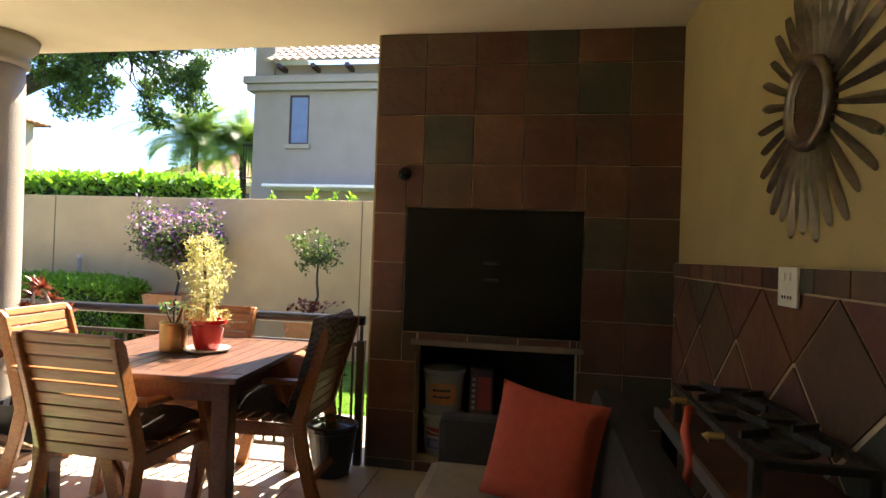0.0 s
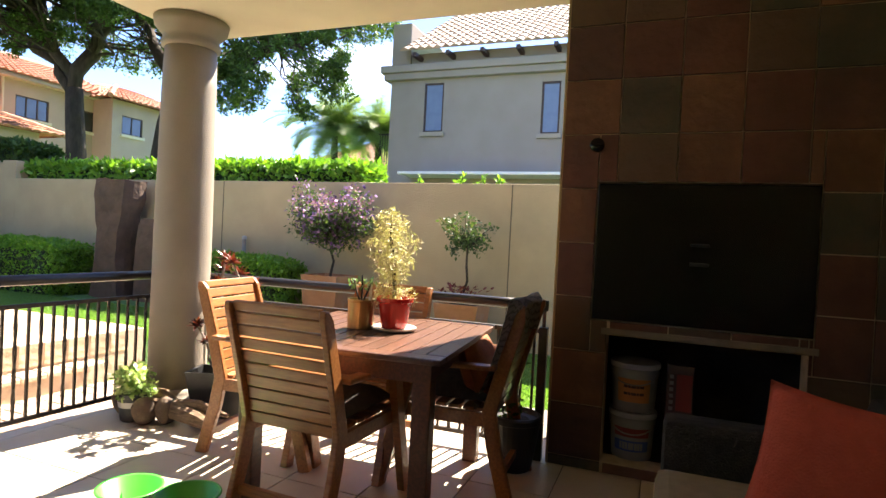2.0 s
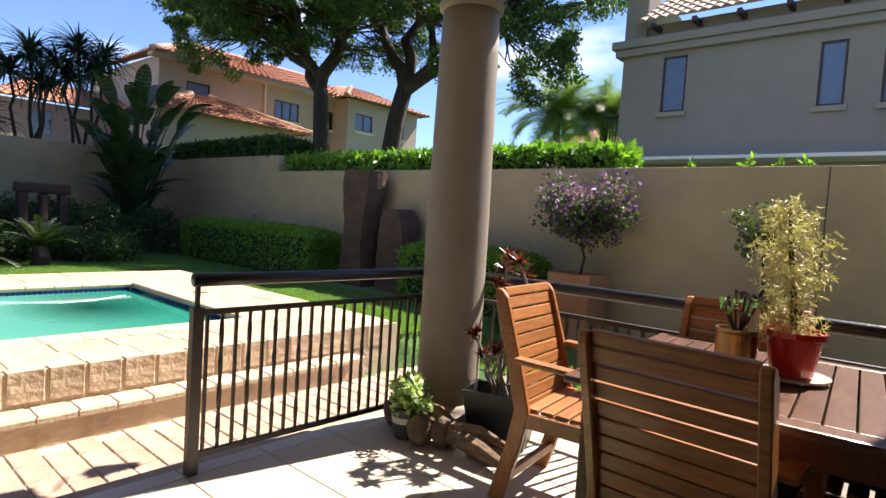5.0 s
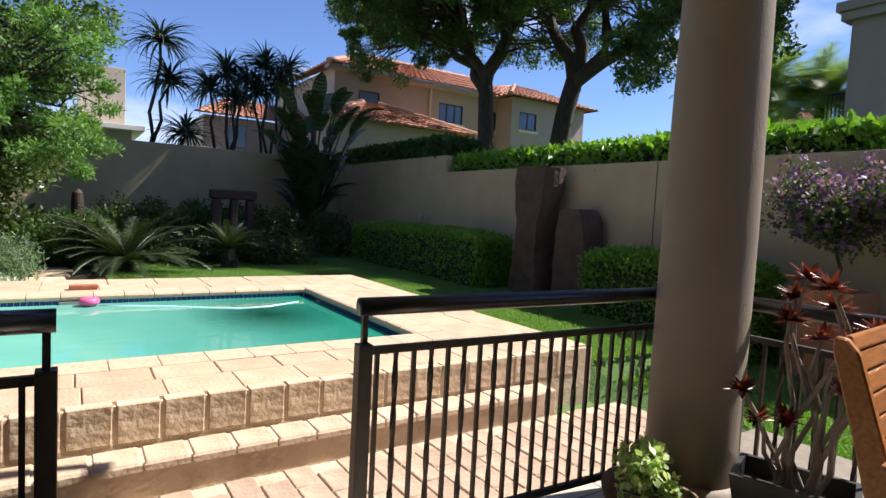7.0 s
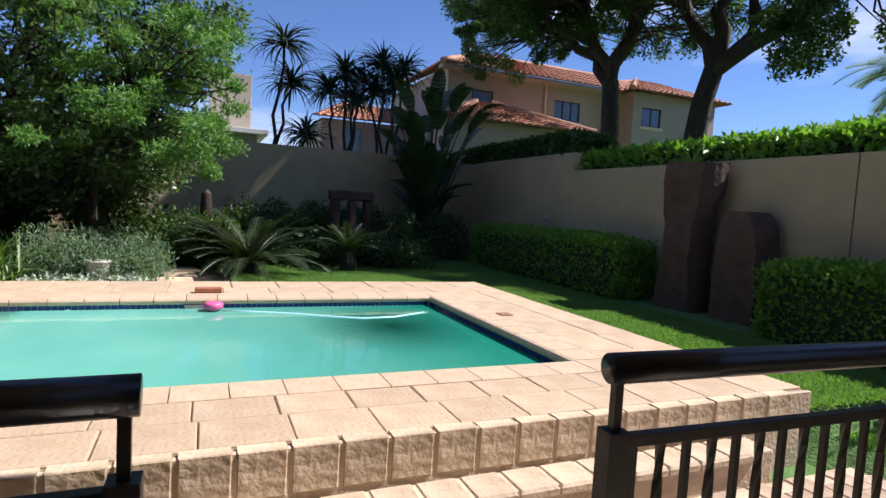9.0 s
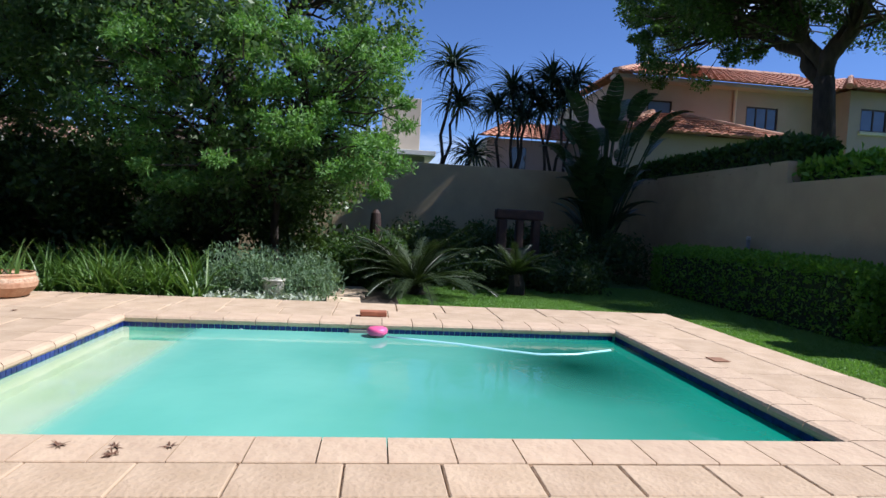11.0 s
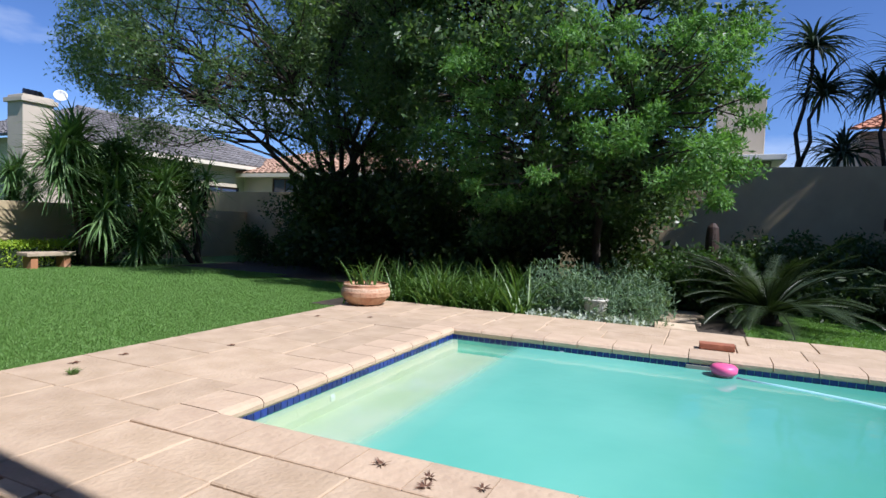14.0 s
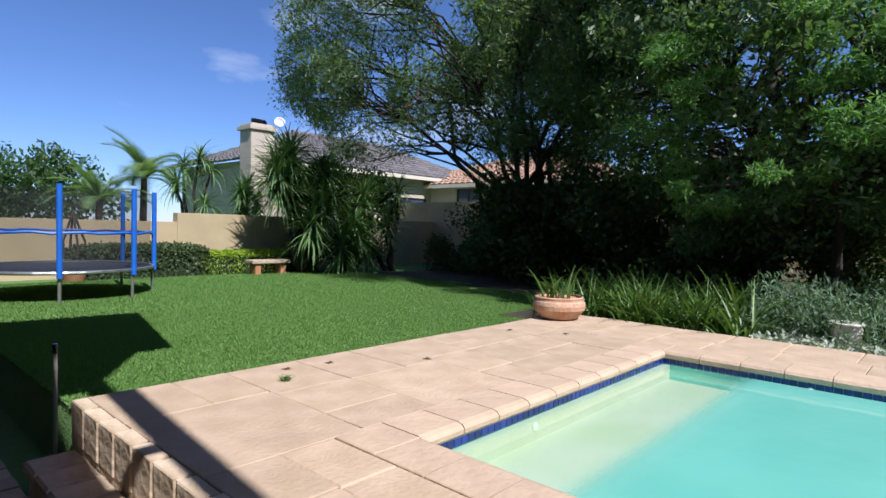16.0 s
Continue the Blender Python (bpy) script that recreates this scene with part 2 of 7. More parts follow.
def wall_with_holes(name, length, height, thick, holes, mat, m, label, parent=None):
    """A wall standing along its own x with its front at y=0, with rectangular holes (x0, x1, z0, z1) cut through it."""
    xs = sorted({0.0, length, *[h[0] for h in holes], *[h[1] for h in holes]})
    zs = sorted({0.0, height, *[h[2] for h in holes], *[h[3] for h in holes]})
    bm = bmesh.new()
    solid = lambda i, k: 0 <= i < len(xs) - 1 and 0 <= k < len(zs) - 1 and not any(
        h[0] - 1e-6 < (xs[i] + xs[i + 1]) / 2 < h[1] + 1e-6 and h[2] - 1e-6 < (zs[k] + zs[k + 1]) / 2 < h[3] + 1e-6 for h in holes)
    quad = lambda *c: bm.faces.new([bm.verts.new(p) for p in c])
    for i in range(len(xs) - 1):
        for k in range(len(zs) - 1):
            if not solid(i, k):
                continue
            a, b, c, d = xs[i], xs[i + 1], zs[k], zs[k + 1]
            quad((a, 0, c), (b, 0, c), (b, 0, d), (a, 0, d))
            quad((a, thick, c), (a, thick, d), (b, thick, d), (b, thick, c))
            if not solid(i - 1, k):
                quad((a, 0, c), (a, 0, d), (a, thick, d), (a, thick, c))
            if not solid(i + 1, k):
                quad((b, 0, c), (b, thick, c), (b, thick, d), (b, 0, d))
            if not solid(i, k - 1):
                quad((a, 0, c), (a, thick, c), (b, thick, c), (b, 0, c))
            if not solid(i, k + 1):
                quad((a, 0, d), (b, 0, d), (b, thick, d), (a, thick, d))
    bmesh.ops.remove_doubles(bm, verts=bm.verts, dist=1e-5)
    ob = part(name, bm, mat, parent)
    ob.matrix_local = m
    if label:
        tagged(ob, label, "wall", kind="structure" if parent is None else "")
    return ob


# ---- large structure ----
FLOOR_Z, PAVE_Z, DECK_Z, LAWN_Z = 0.0, -0.14, 0.24, 0.10
RAIL_X, RAIL_Y = -3.65, 3.28
CEIL = 2.66
GW_Y = 6.72            # garden wall
BACK_X = -16.2

# ground: one sheet, low under the paved strip and the house, cut low under the pool
xs = [-400, -120, -60, -30, BACK_X, -12, -9.45, -9.40, -8.6, -8.4, -7, -5.6, -5.4, -5.02, -4.93, -4.5, -3.5, 1.5, 6, 30, 120, 400]
ys = [-400, -120, -40, -20, -12, -8, -5, -2.70, -2.62, -1.4, -1.25, 1, 3.15, 3.3, 4.10, 4.16, 4.4, 5.5, 6.7, 12, 30, 120, 400]


def ground_z(x, y):
    if -8.45 < x < -5.55 and -1.3 < y < 3.2:
        return -2.2
    if x > -4.98 and y < 4.3:
        return PAVE_Z - 0.06
    if x > -4.98:
        return -0.06
    if y < -8:
        return LAWN_Z + 0.012 * (y + 8)
    return LAWN_Z


bm = bmesh.new()
grid = [[bm.verts.new((x, y, max(ground_z(x, y), -3))) for y in ys] for x in xs]
for i in range(len(xs) - 1):
    for j in range(len(ys) - 1):
        bm.faces.new((grid[i][j], grid[i + 1][j], grid[i + 1][j + 1], grid[i][j + 1]))
tagged(part("ground", bm, M_SOIL), "green lawn ground reaching out under the gardens", "ground", kind="structure")

# patio slab under the tiles
tagged(part("floor", box(RAIL_X - 0.07, 1.3, -3.2, 4.3, -0.32, -0.004), M_GROUT), "cream ceramic tiled patio floor with dark joints", "floor", kind="structure")
tagged(part("patio_step", box(RAIL_X - 0.16, RAIL_X - 0.072, -3.2, 3.6, -0.3, -0.012, 0.006), M_PAVER), "brick edging strip along the patio floor", "step", kind="structure")

# ceiling and its outer edge beam, with the roof above
tagged(part("ceiling", box(-3.62, 1.3, -3.2, 3.42, CEIL, CEIL + 0.14, 0.004), M_CEIL), "cream painted plaster patio ceiling", "ceiling", kind="structure")
tagged(part("roof", box(-3.72, 1.6, -3.4, 3.52, CEIL + 0.145, CEIL + 0.3, 0.01), M_ROOF), "terracotta roof edge above the patio", "roof", kind="structure")
# upper balcony: its slab turns a little against the patio and steps out over a bay
BALC_Z = CEIL + 0.50
slab = bmesh.new()
outline = [(1.6, -12.0), (1.6, 3.47), (-4.05, 3.40), (-4.44, -0.90), (-4.80, -1.16), (-5.17, -1.76), (-5.45, -1.78), (-5.85, -3.60), (-4.60, -3.75), (-4.60, -12.0)]
low = [slab.verts.new((x, y, CEIL + 0.31)) for x, y in outline]
high = [slab.verts.new((x, y, BALC_Z)) for x, y in outline]
slab.faces.new(low)
slab.faces.new(high)
for k in range(len(outline)):
    j = (k + 1) % len(outline)
    slab.faces.new((low[k], low[j], high[j], high[k]))
bmesh.ops.recalc_face_normals(slab, faces=slab.faces[:])
tagged(part("balcony_slab", slab, M_ROOF), "terracotta edged balcony slab over the patio", "roof", kind="structure")
# house walls that close the patio
tagged(part("wall_east", box(0.985, 1.2, -3.2, 4.2, -0.3, CEIL + 0.1, 0.0), M_OCHRE), "ochre painted plaster patio wall above a slate dado", "wall", kind="structure")
tagged(part("wall_south", box(-3.6, 1.2, -3.4, -3.2, -0.3, CEIL + 0.14, 0.0), M_OCHRE), "ochre painted plaster wall closing the patio", "wall", kind="structure")
tagged(part("wall_house", box(-3.6, -3.35, -12.0, -3.4, -0.3, CEIL + 0.3, 0.0), M_GARDEN), "plastered beige house wall beside the lawn", "wall", kind="structure")

# unseen storey-sized block, added to keep low sky light off the garden walls
tagged(part("wall_upper", box(-2.9, 1.5, -12.0, 0.5, CEIL + 0.505, CEIL + 3.3, 0.0), M_GARDEN), "unseen plain beige block added above the eaves to cut sky light", "wall", kind="structure")

# garden walls
tagged(part("wall_north", box(-11.07, 8.0, GW_Y, GW_Y + 0.22, -0.3, 1.95, 0.008), M_GARDEN), "beige plastered boundary garden wall", "wall", kind="structure")
tagged(part("wall_north_high", box(BACK_X, -11.072, GW_Y + 0.003, GW_Y + 0.22, -0.3, 2.27, 0.008), M_GARDEN), "taller stretch of the beige plastered garden wall", "wall", kind="structure")
tagged(part("wall_west", box(BACK_X - 0.22, BACK_X, -5.2, GW_Y + 0.22, -0.3, 2.40, 0.008), M_GARDEN), "beige plastered back garden wall in tree shade", "wall", kind="structure")
tagged(part("wall_west_low", box(BACK_X - 0.22, BACK_X - 0.003, -13.0, -5.202, -0.3, 1.85, 0.008), M_GARDEN), "lower stretch of the beige back garden wall", "wall", kind="structure")
tagged(part("wall_lawn", box(BACK_X, -8.85, -11.22, -11.0, -0.4, 1.28, 0.008), M_GARDEN), "sunlit beige plastered wall behind the lawn", "wall", kind="structure")
tagged(part("wall_lawn_low", box(-8.848, 3.0, -11.22, -11.003, -0.4, 1.10, 0.008), M_GARDEN), "lower sunlit beige wall behind the trampoline", "wall", kind="structure")

# pool shell, water, deck
PX0, PX1, PY0, PY1 = -8.325, -5.77, -1.125, 3.08
DX0, DX1, DY0, DY1 = -9.43, -4.92, -2.63, 4.14
M_POOL = material("pool_plaster", (0.24, 0.72, 0.63), 0.7, (0.20, 0.68, 0.58), 2.5, 0.1, 20, stain=(0.20, 0.50, 0.42), stain_scale=0.8)
M_BENCH = material("pale_pool_bench", (0.68, 0.64, 0.52), 0.7, (0.58, 0.58, 0.38), 2.0, 0.1, 20)
bm = bmesh.new()
add_box(bm, PX0 - 0.15, PX0, PY0 - 0.15, PY1 + 0.15, -2.0, DECK_Z - 0.05)
add_box(bm, PX1, PX1 + 0.15, PY0 - 0.15, PY1 + 0.15, -2.0, DECK_Z - 0.05)
add_box(bm, PX0, PX1, PY0 - 0.15, PY0, -2.0, DECK_Z - 0.05)
add_box(bm, PX0, PX1, PY1, PY1 + 0.15, -2.0, DECK_Z - 0.05)
add_box(bm, PX0 - 0.15, PX1 + 0.15, PY0 - 0.15, PY1 + 0.15, -2.1, -1.5)
pool = part("pool", bm, M_POOL)
tagged(pool, "turquoise plastered rectangular swimming pool in the stone deck", "pool", kind="structure")
part("pool_bench", box(PX0, PX1, PY0, PY0 + 0.60, -0.02, 0.04, 0.03), M_BENCH, pool, "pale shallow entry step")
part("bench_back", box(PX0 + 0.001, PX1 - 0.001, PY0, PY0 + 0.05, 0.02, DECK_Z - 0.102), M_BENCH, pool)
part("bench_base", box(PX0, PX1, PY0, PY0 + 0.598, -1.5, -0.021), M_POOL, pool)
mw = bpy.data.materials.new("pool_water")
mw.use_nodes = True
n, l = mw.node_tree.nodes, mw.node_tree.links
p = n["Principled BSDF"]
p.inputs["Roughness"].default_value = 0.02
p.inputs["IOR"].default_value = 1.33
tc = n.new("ShaderNodeTexCoord")
nz = n.new("ShaderNodeTexNoise")
nz.inputs["Scale"].default_value = 0.9
nz.inputs["Detail"].default_value = 3
cr = n.new("ShaderNodeValToRGB")
cr.color_ramp.elements[0].position = 0.3
cr.color_ramp.elements[1].position = 0.7
cr.color_ramp.elements[0].color = (0.15, 0.48, 0.40, 1)
cr.color_ramp.elements[1].color = (0.22, 0.58, 0.49, 1)
l.new(tc.outputs["Object"], nz.inputs["Vector"])
l.new(nz.outputs[0], cr.inputs[0])
sep = n.new("ShaderNodeSeparateXYZ")
deep = n.new("ShaderNodeMapRange")
deep.inputs["From Min"].default_value = 0.3
deep.inputs["From Max"].default_value = 3.0
deep.inputs["To Max"].default_value = 1.0
dmix = n.new("ShaderNodeMixRGB")
dmix.inputs[2].default_value = (0.012, 0.22, 0.155, 1)
l.new(tc.outputs["Object"], sep.inputs[0])
l.new(sep.outputs["Y"], deep.inputs[0])
l.new(deep.outputs[0], dmix.inputs[0])
l.new(cr.outputs[0], dmix.inputs[1])
# round patch near the far corner, blended darker into the water colour
dark_patch = n.new("ShaderNodeTexGradient")
dark_patch.gradient_type = "SPHERICAL"
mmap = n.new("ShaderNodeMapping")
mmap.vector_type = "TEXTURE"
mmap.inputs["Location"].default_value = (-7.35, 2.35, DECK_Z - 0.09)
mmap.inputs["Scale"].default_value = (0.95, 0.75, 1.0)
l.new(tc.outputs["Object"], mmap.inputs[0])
l.new(mmap.outputs[0], dark_patch.inputs[0])
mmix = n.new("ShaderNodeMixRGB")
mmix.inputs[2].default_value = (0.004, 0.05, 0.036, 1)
l.new(dark_patch.outputs[0], mmix.inputs[0])
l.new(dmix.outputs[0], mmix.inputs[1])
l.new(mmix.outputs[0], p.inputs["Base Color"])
rip = n.new("ShaderNodeTexNoise")
rip.inputs["Scale"].default_value = 7
rip.inputs["Detail"].default_value = 3
bp = n.new("ShaderNodeBump")
bp.inputs["Strength"].default_value = 0.10
bp.inputs["Distance"].default_value = 0.02
l.new(tc.outputs["Object"], rip.inputs["Vector"])
l.new(rip.outputs[0], bp.inputs["Height"])
l.new(bp.outputs[0], p.inputs["Normal"])
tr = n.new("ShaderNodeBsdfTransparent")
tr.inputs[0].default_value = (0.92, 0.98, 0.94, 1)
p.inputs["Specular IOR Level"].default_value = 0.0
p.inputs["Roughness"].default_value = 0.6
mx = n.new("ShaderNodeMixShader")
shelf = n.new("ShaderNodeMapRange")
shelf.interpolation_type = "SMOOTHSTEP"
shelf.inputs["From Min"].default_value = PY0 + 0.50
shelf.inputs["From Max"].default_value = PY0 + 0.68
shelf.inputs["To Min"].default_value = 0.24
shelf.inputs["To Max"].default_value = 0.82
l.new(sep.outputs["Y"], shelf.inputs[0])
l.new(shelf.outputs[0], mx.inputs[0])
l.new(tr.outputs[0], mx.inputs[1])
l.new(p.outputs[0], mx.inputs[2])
gloss = n.new("ShaderNodeBsdfGlossy")
gloss.inputs["Roughness"].default_value = 0.03
l.new(bp.outputs[0], gloss.inputs["Normal"])
fr = n.new("ShaderNodeFresnel")
fr.inputs["IOR"].default_value = 1.33
l.new(bp.outputs[0], fr.inputs["Normal"])
mg = n.new("ShaderNodeMixShader")
l.new(fr.outputs[0], mg.inputs[0])
l.new(mx.outputs[0], mg.inputs[1])
l.new(gloss.outputs[0], mg.inputs[2])
l.new(mg.outputs[0], n["Material Output"].inputs[0])


def water_sheet(x0, x1, y0, y1, z):
    bm = bmesh.new()
    bm.faces.new([bm.verts.new(q) for q in ((x0, y0, z), (x1, y0, z), (x1, y1, z), (x0, y1, z))])
    return bm


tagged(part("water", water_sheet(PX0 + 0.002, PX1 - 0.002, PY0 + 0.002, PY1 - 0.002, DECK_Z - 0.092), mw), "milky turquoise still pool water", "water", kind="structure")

deck = bmesh.new()
add_box(deck, DX0, PX0 - 0.152, DY0, DY1, -0.3, DECK_Z - 0.02)
add_box(deck, PX1 + 0.152, DX1 + 0.003, DY0, DY1, -0.3, DECK_Z - 0.012)
add_box(deck, PX0 - 0.152, PX1 + 0.152, DY0, PY0 - 0.152, -0.3, DECK_Z - 0.02)
add_box(deck, PX0 - 0.152, PX1 + 0.152, PY1 + 0.152, DY1, -0.3, DECK_Z - 0.02)
deck = part("pool_deck", deck, M_DECKJOINT)
part("mortar_bed", box(DX1 - 0.02, DX1 + 0.009, DY0, DY1, -0.25, DECK_Z - 0.006), M_MORTAR, deck, "pale mortar between the edge blocks")
tagged(deck, "buff sandstone paved deck round the pool", "deck", kind="structure")

# column with base and capital
col = thing("column", "taupe painted round patio column with moulded capital", "column", pose(-3.38, 3.08, 0), kind="structure")
part("shaft", lathe([(0.195, 0.14), (0.19, 0.3), (0.188, 1.2), (0.176, 2.2), (0.168, 2.46)], 48), M_COLUMN, col, smooth=True)
part("base", lathe([(0.27, -0.05), (0.27, 0.05), (0.262, 0.07), (0.235, 0.085), (0.22, 0.11), (0.205, 0.14)], 48), M_COLUMN, col, smooth=True)
part("capital", lathe([(0.17, 2.46), (0.19, 2.47), (0.195, 2.50), (0.182, 2.515), (0.185, 2.545), (0.235, 2.60), (0.245, 2.655)], 48), M_COLUMN, col, smooth=True)


# railings
def railing(name, a, b, label, posts=(True, True), top_over=0.0):
    """Railing between a and b: tubular handrail on short stems above a barred panel."""
    a, b = Vector((*a, 0)), Vector((*b, 0))
    d = b - a
    length = d.length
    m = Matrix.Translation(a) @ Matrix.Rotation(math.atan2(d.y, d.x), 4, "Z")
    th = thing(name, label, "railing", m, "patio railings")
    part("handrail", tube([(-top_over, 0, 0.888), (0.3, 0, 0.888), (length - 0.3, 0, 0.888), (length + top_over, 0, 0.888)], 0.031, 16), M_RAIL, th, "glossy black tubular handrail", True)
    part("top_bar", box(0, length, -0.012, 0.012, 0.728, 0.753, 0.002), M_BALUSTER, th)
    part("bottom_bar", box(0, length, -0.012, 0.012, 0.075, 0.100, 0.002), M_BALUSTER, th)
    for k, on in enumerate(posts):
        if on:
            x = 0.02 if k == 0 else length - 0.02
            part("post", box(x - 0.024, x + 0.024, -0.024, 0.024, 0.0, 0.765, 0.003), M_BALUSTER, th)
            part("stem", box(x - 0.009, x + 0.009, -0.009, 0.009, 0.765, 0.87), M_BALUSTER, th)
    nb = int(length / 0.069)
    flat = mesh_of(box(-0.007, 0.007, -0.007, 0.007, 0.1, 0.728), "baluster", M_BALUSTER)
    twist = bmesh.new()
    steps = 14
    rings = []
    for i in range(steps + 1):
        ang = 2.2 * math.pi * i / steps
        z = 0.1 + 0.628 * i / steps
        rings.append([twist.verts.new((0.011 * math.cos(ang + k * math.pi / 2), 0.011 * math.sin(ang + k * math.pi / 2), z)) for k in range(4)])
    for p0, p1 in zip(rings, rings[1:]):
        for k in range(4):
            twist.faces.new((p0[k], p0[(k + 1) % 4], p1[(k + 1) % 4], p1[k]))
    twist = mesh_of(twist, "twisted_baluster", M_BALUSTER)
    for i in range(1, nb):
        ob = new("baluster", twist if i % 2 == 0 else flat)
        ob.parent = th
        ob.location = (length * i / nb, 0, 0)
    for x in ([length / 2] if length > 1.8 else []):
        part("stem", box(x - 0.009, x + 0.009, -0.009, 0.009, 0.753, 0.87), M_BALUSTER, th)
    return th


railing("railing", (-3.632, 1.583), (-3.575, 3.04), "black tubular steel patio railing beside the gate opening", (True, False), 0.0)
upper = thing("balcony_railing", "dark railing with square spindles along the upper balcony edge", "railing", pose(-4.595, -0.86, BALC_Z, 0, 0, math.degrees(math.atan2(4.28, 0.40))))
part("handrail", box(0, 4.30, -0.035, 0.035, 0.86, 0.93, 0.008), M_BALUSTER, upper)
part("bottom_bar", box(0, 4.30, -0.02, 0.02, 0.04, 0.08, 0.003), M_BALUSTER, upper)
for x in (0.04, 1.44, 2.85, 4.26):
    part("bracket", box(x - 0.03, x + 0.03, -0.19, 0.02, -0.06, 0.0, 0.004), M_BALUSTER, upper)
    part("post", box(x - 0.025, x + 0.025, -0.025, 0.025, 0.0, 0.86, 0.003), M_BALUSTER, upper)
for k in range(1, 34):
    x = 0.04 + k * 4.22 / 34
    part("spindle", box(x - 0.023, x + 0.023, -0.023, 0.023, 0.081, 0.859), M_BALUSTER, upper)
railing("railing", (-3.25, RAIL_Y - 0.05), (-0.84, RAIL_Y), "black steel patio railing between column and barbecue", (False, True))
railing("railing", (RAIL_X - 0.015, -3.1), (RAIL_X - 0.015, 0.768), "black tubular steel patio railing facing the pool", (False, True), 0.0)

# barbecue mass: slate-faced block with firebox and niche
BX0, BX1, BY = -0.80, 0.98, 3.27
braai = wall_with_holes("barbecue_front", BX1 - BX0, CEIL + 0.3, 0.14, [(0.20, 1.26, 0.84, 1.60), (0.29, 1.24, 0.06, 0.76)], M_JOINT, pose(BX0, BY, -0.3 + 0.3), "built-in slate-clad barbecue wall with steel firebox and niche")
bm = bmesh.new()
add_box(bm, BX0, BX0 + 0.14, BY + 0.142, BY + 0.8, -0.2, 3.6)
add_box(bm, BX1 - 0.14, BX1, BY + 0.142, BY + 0.8, -0.2, 3.6)
add_box(bm, BX0 + 0.14, BX1 - 0.14, BY + 0.66, BY + 0.8, -0.2, 3.6)
add_box(bm, BX0 + 0.14, BX1 - 0.14, BY + 0.142, BY + 0.66, -0.2, 0.06)
add_box(bm, BX0 + 0.14, BX1 - 0.14, BY + 0.142, BY + 0.66, 0.76, 0.84)
add_box(bm, BX0 + 0.14, BX1 - 0.14, BY + 0.142, BY + 0.66, 1.60, 1.7)
tagged(part("barbecue_body", bm, M_SOOT), "sooty masonry body of the built-in barbecue", "barbecue", kind="structure")


# ---- houses ----
def window(name, parent, x, z, w, h, frame_mat, pane_mat, sill_mat, panes=1, sill=True, depth=0.06):
    """A window in a wall part whose front is y=0: frame, panes, sill."""
    th = part(name, bmesh.new(), None, parent)
    t = 0.05
    bm = bmesh.new()
    add_box(bm, 0, t, depth - 0.03, depth + 0.03, 0, h)
    add_box(bm, w - t, w, depth - 0.03, depth + 0.03, 0, h)
    add_box(bm, t, w - t, depth - 0.03, depth + 0.03, 0, t)
    add_box(bm, t, w - t, depth - 0.03, depth + 0.03, h - t, h)
    for k in range(1, panes):
        add_box(bm, w * k / panes - t / 2, w * k / panes + t / 2, depth - 0.028, depth + 0.028, t, h - t)
    me = mesh_of(bm, name, frame_mat)
    th.data = me
    th.location = (x, 0, z)
    for k in range(panes):
        a = w * k / panes + (t if k == 0 else t / 2)
        b = w * (k + 1) / panes - (t if k == panes - 1 else t / 2)
        part("pane", box(a, b, depth - 0.004, depth + 0.004, t, h - t), pane_mat, th)
    if sill:
        part("sill", box(-0.07, w + 0.07, -0.09, 0.04, -0.12, -0.005, 0.008), sill_mat, th)
    return th


def tiled_roof(name, quad, mat, parent, across=0.26, up=0.36, thick=0.035):
    """Rows of curved tiles over the quad eave_a, eave_b, ridge_b, ridge_a."""
    a, b, c, d = [Vector(q) for q in quad]
    nu = max(2, int((b - a).length / across))
    nv = max(2, int((d - a).length / up))
    bm = bmesh.new()
    nrm = (b - a).cross(d - a).normalized()
    if nrm.z < 0:
        nrm = -nrm
    at = lambda u, v: (a.lerp(b, u)).lerp(d.lerp(c, u), v)
    for j in range(nv):
        for i in range(nu):
            v0, v1 = j / nv, min(1.0, (j + 1.12) / nv)
            prof = []
            for k in range(5):
                s = k / 4
                h = 0.055 * math.sin(math.pi * s)
                prof.append((i / nu + s / nu * 1.02, h))
            lo = [bm.verts.new(at(min(u, 1), v0) + nrm * (h + thick)) for u, h in prof]
            hi = [bm.verts.new(at(min(u, 1), v1) + nrm * h) for u, h in prof]
            for k in range(4):
                bm.faces.new((lo[k], lo[k + 1], hi[k + 1], hi[k]))
            base = [bm.verts.new(at(min(u, 1), v0)) for u, h in prof]
            for k in range(4):
                bm.faces.new((base[k], base[k + 1], lo[k + 1], lo[k]))
    return part(name, bm, mat, parent, smooth=False)


def ridge(parent, a, b, mat, r=0.11):
    a, b = Vector(a), Vector(b)
    n = max(2, int((b - a).length / 0.4))
    bm = bmesh.new()
    for i in range(n):
        tube([a.lerp(b, i / n), a.lerp(b, (i + 1.1) / n)], [r, r * 0.86], 8, bm)
    return tagged(part("ridge", bm, mat, parent), kind="stuff")


# grey neighbour beyond the wall
gh = thing("grey_house", "two-storey grey plastered neighbouring house with terracotta roof", "house", pose(-7.62, 14.4, 0))
wall_with_holes("wall", 14.0, 5.6, 0.3, [(1.03, 1.60, 4.16, 5.50), (4.28, 4.76, 4.05, 5.38), (5.35, 6.40, 4.04, 5.36)], M_GREYHOUSE, pose(0, 0, 0), "", gh)
part("side_wall", box(0.0, 0.3, 0.302, 9.0, 0, 5.6), M_GREYHOUSE, gh)
part("cornice", box(-0.16, 14.1, -0.16, 0.3, 5.60, 5.78, 0.02), M_GREYHOUSE, gh)
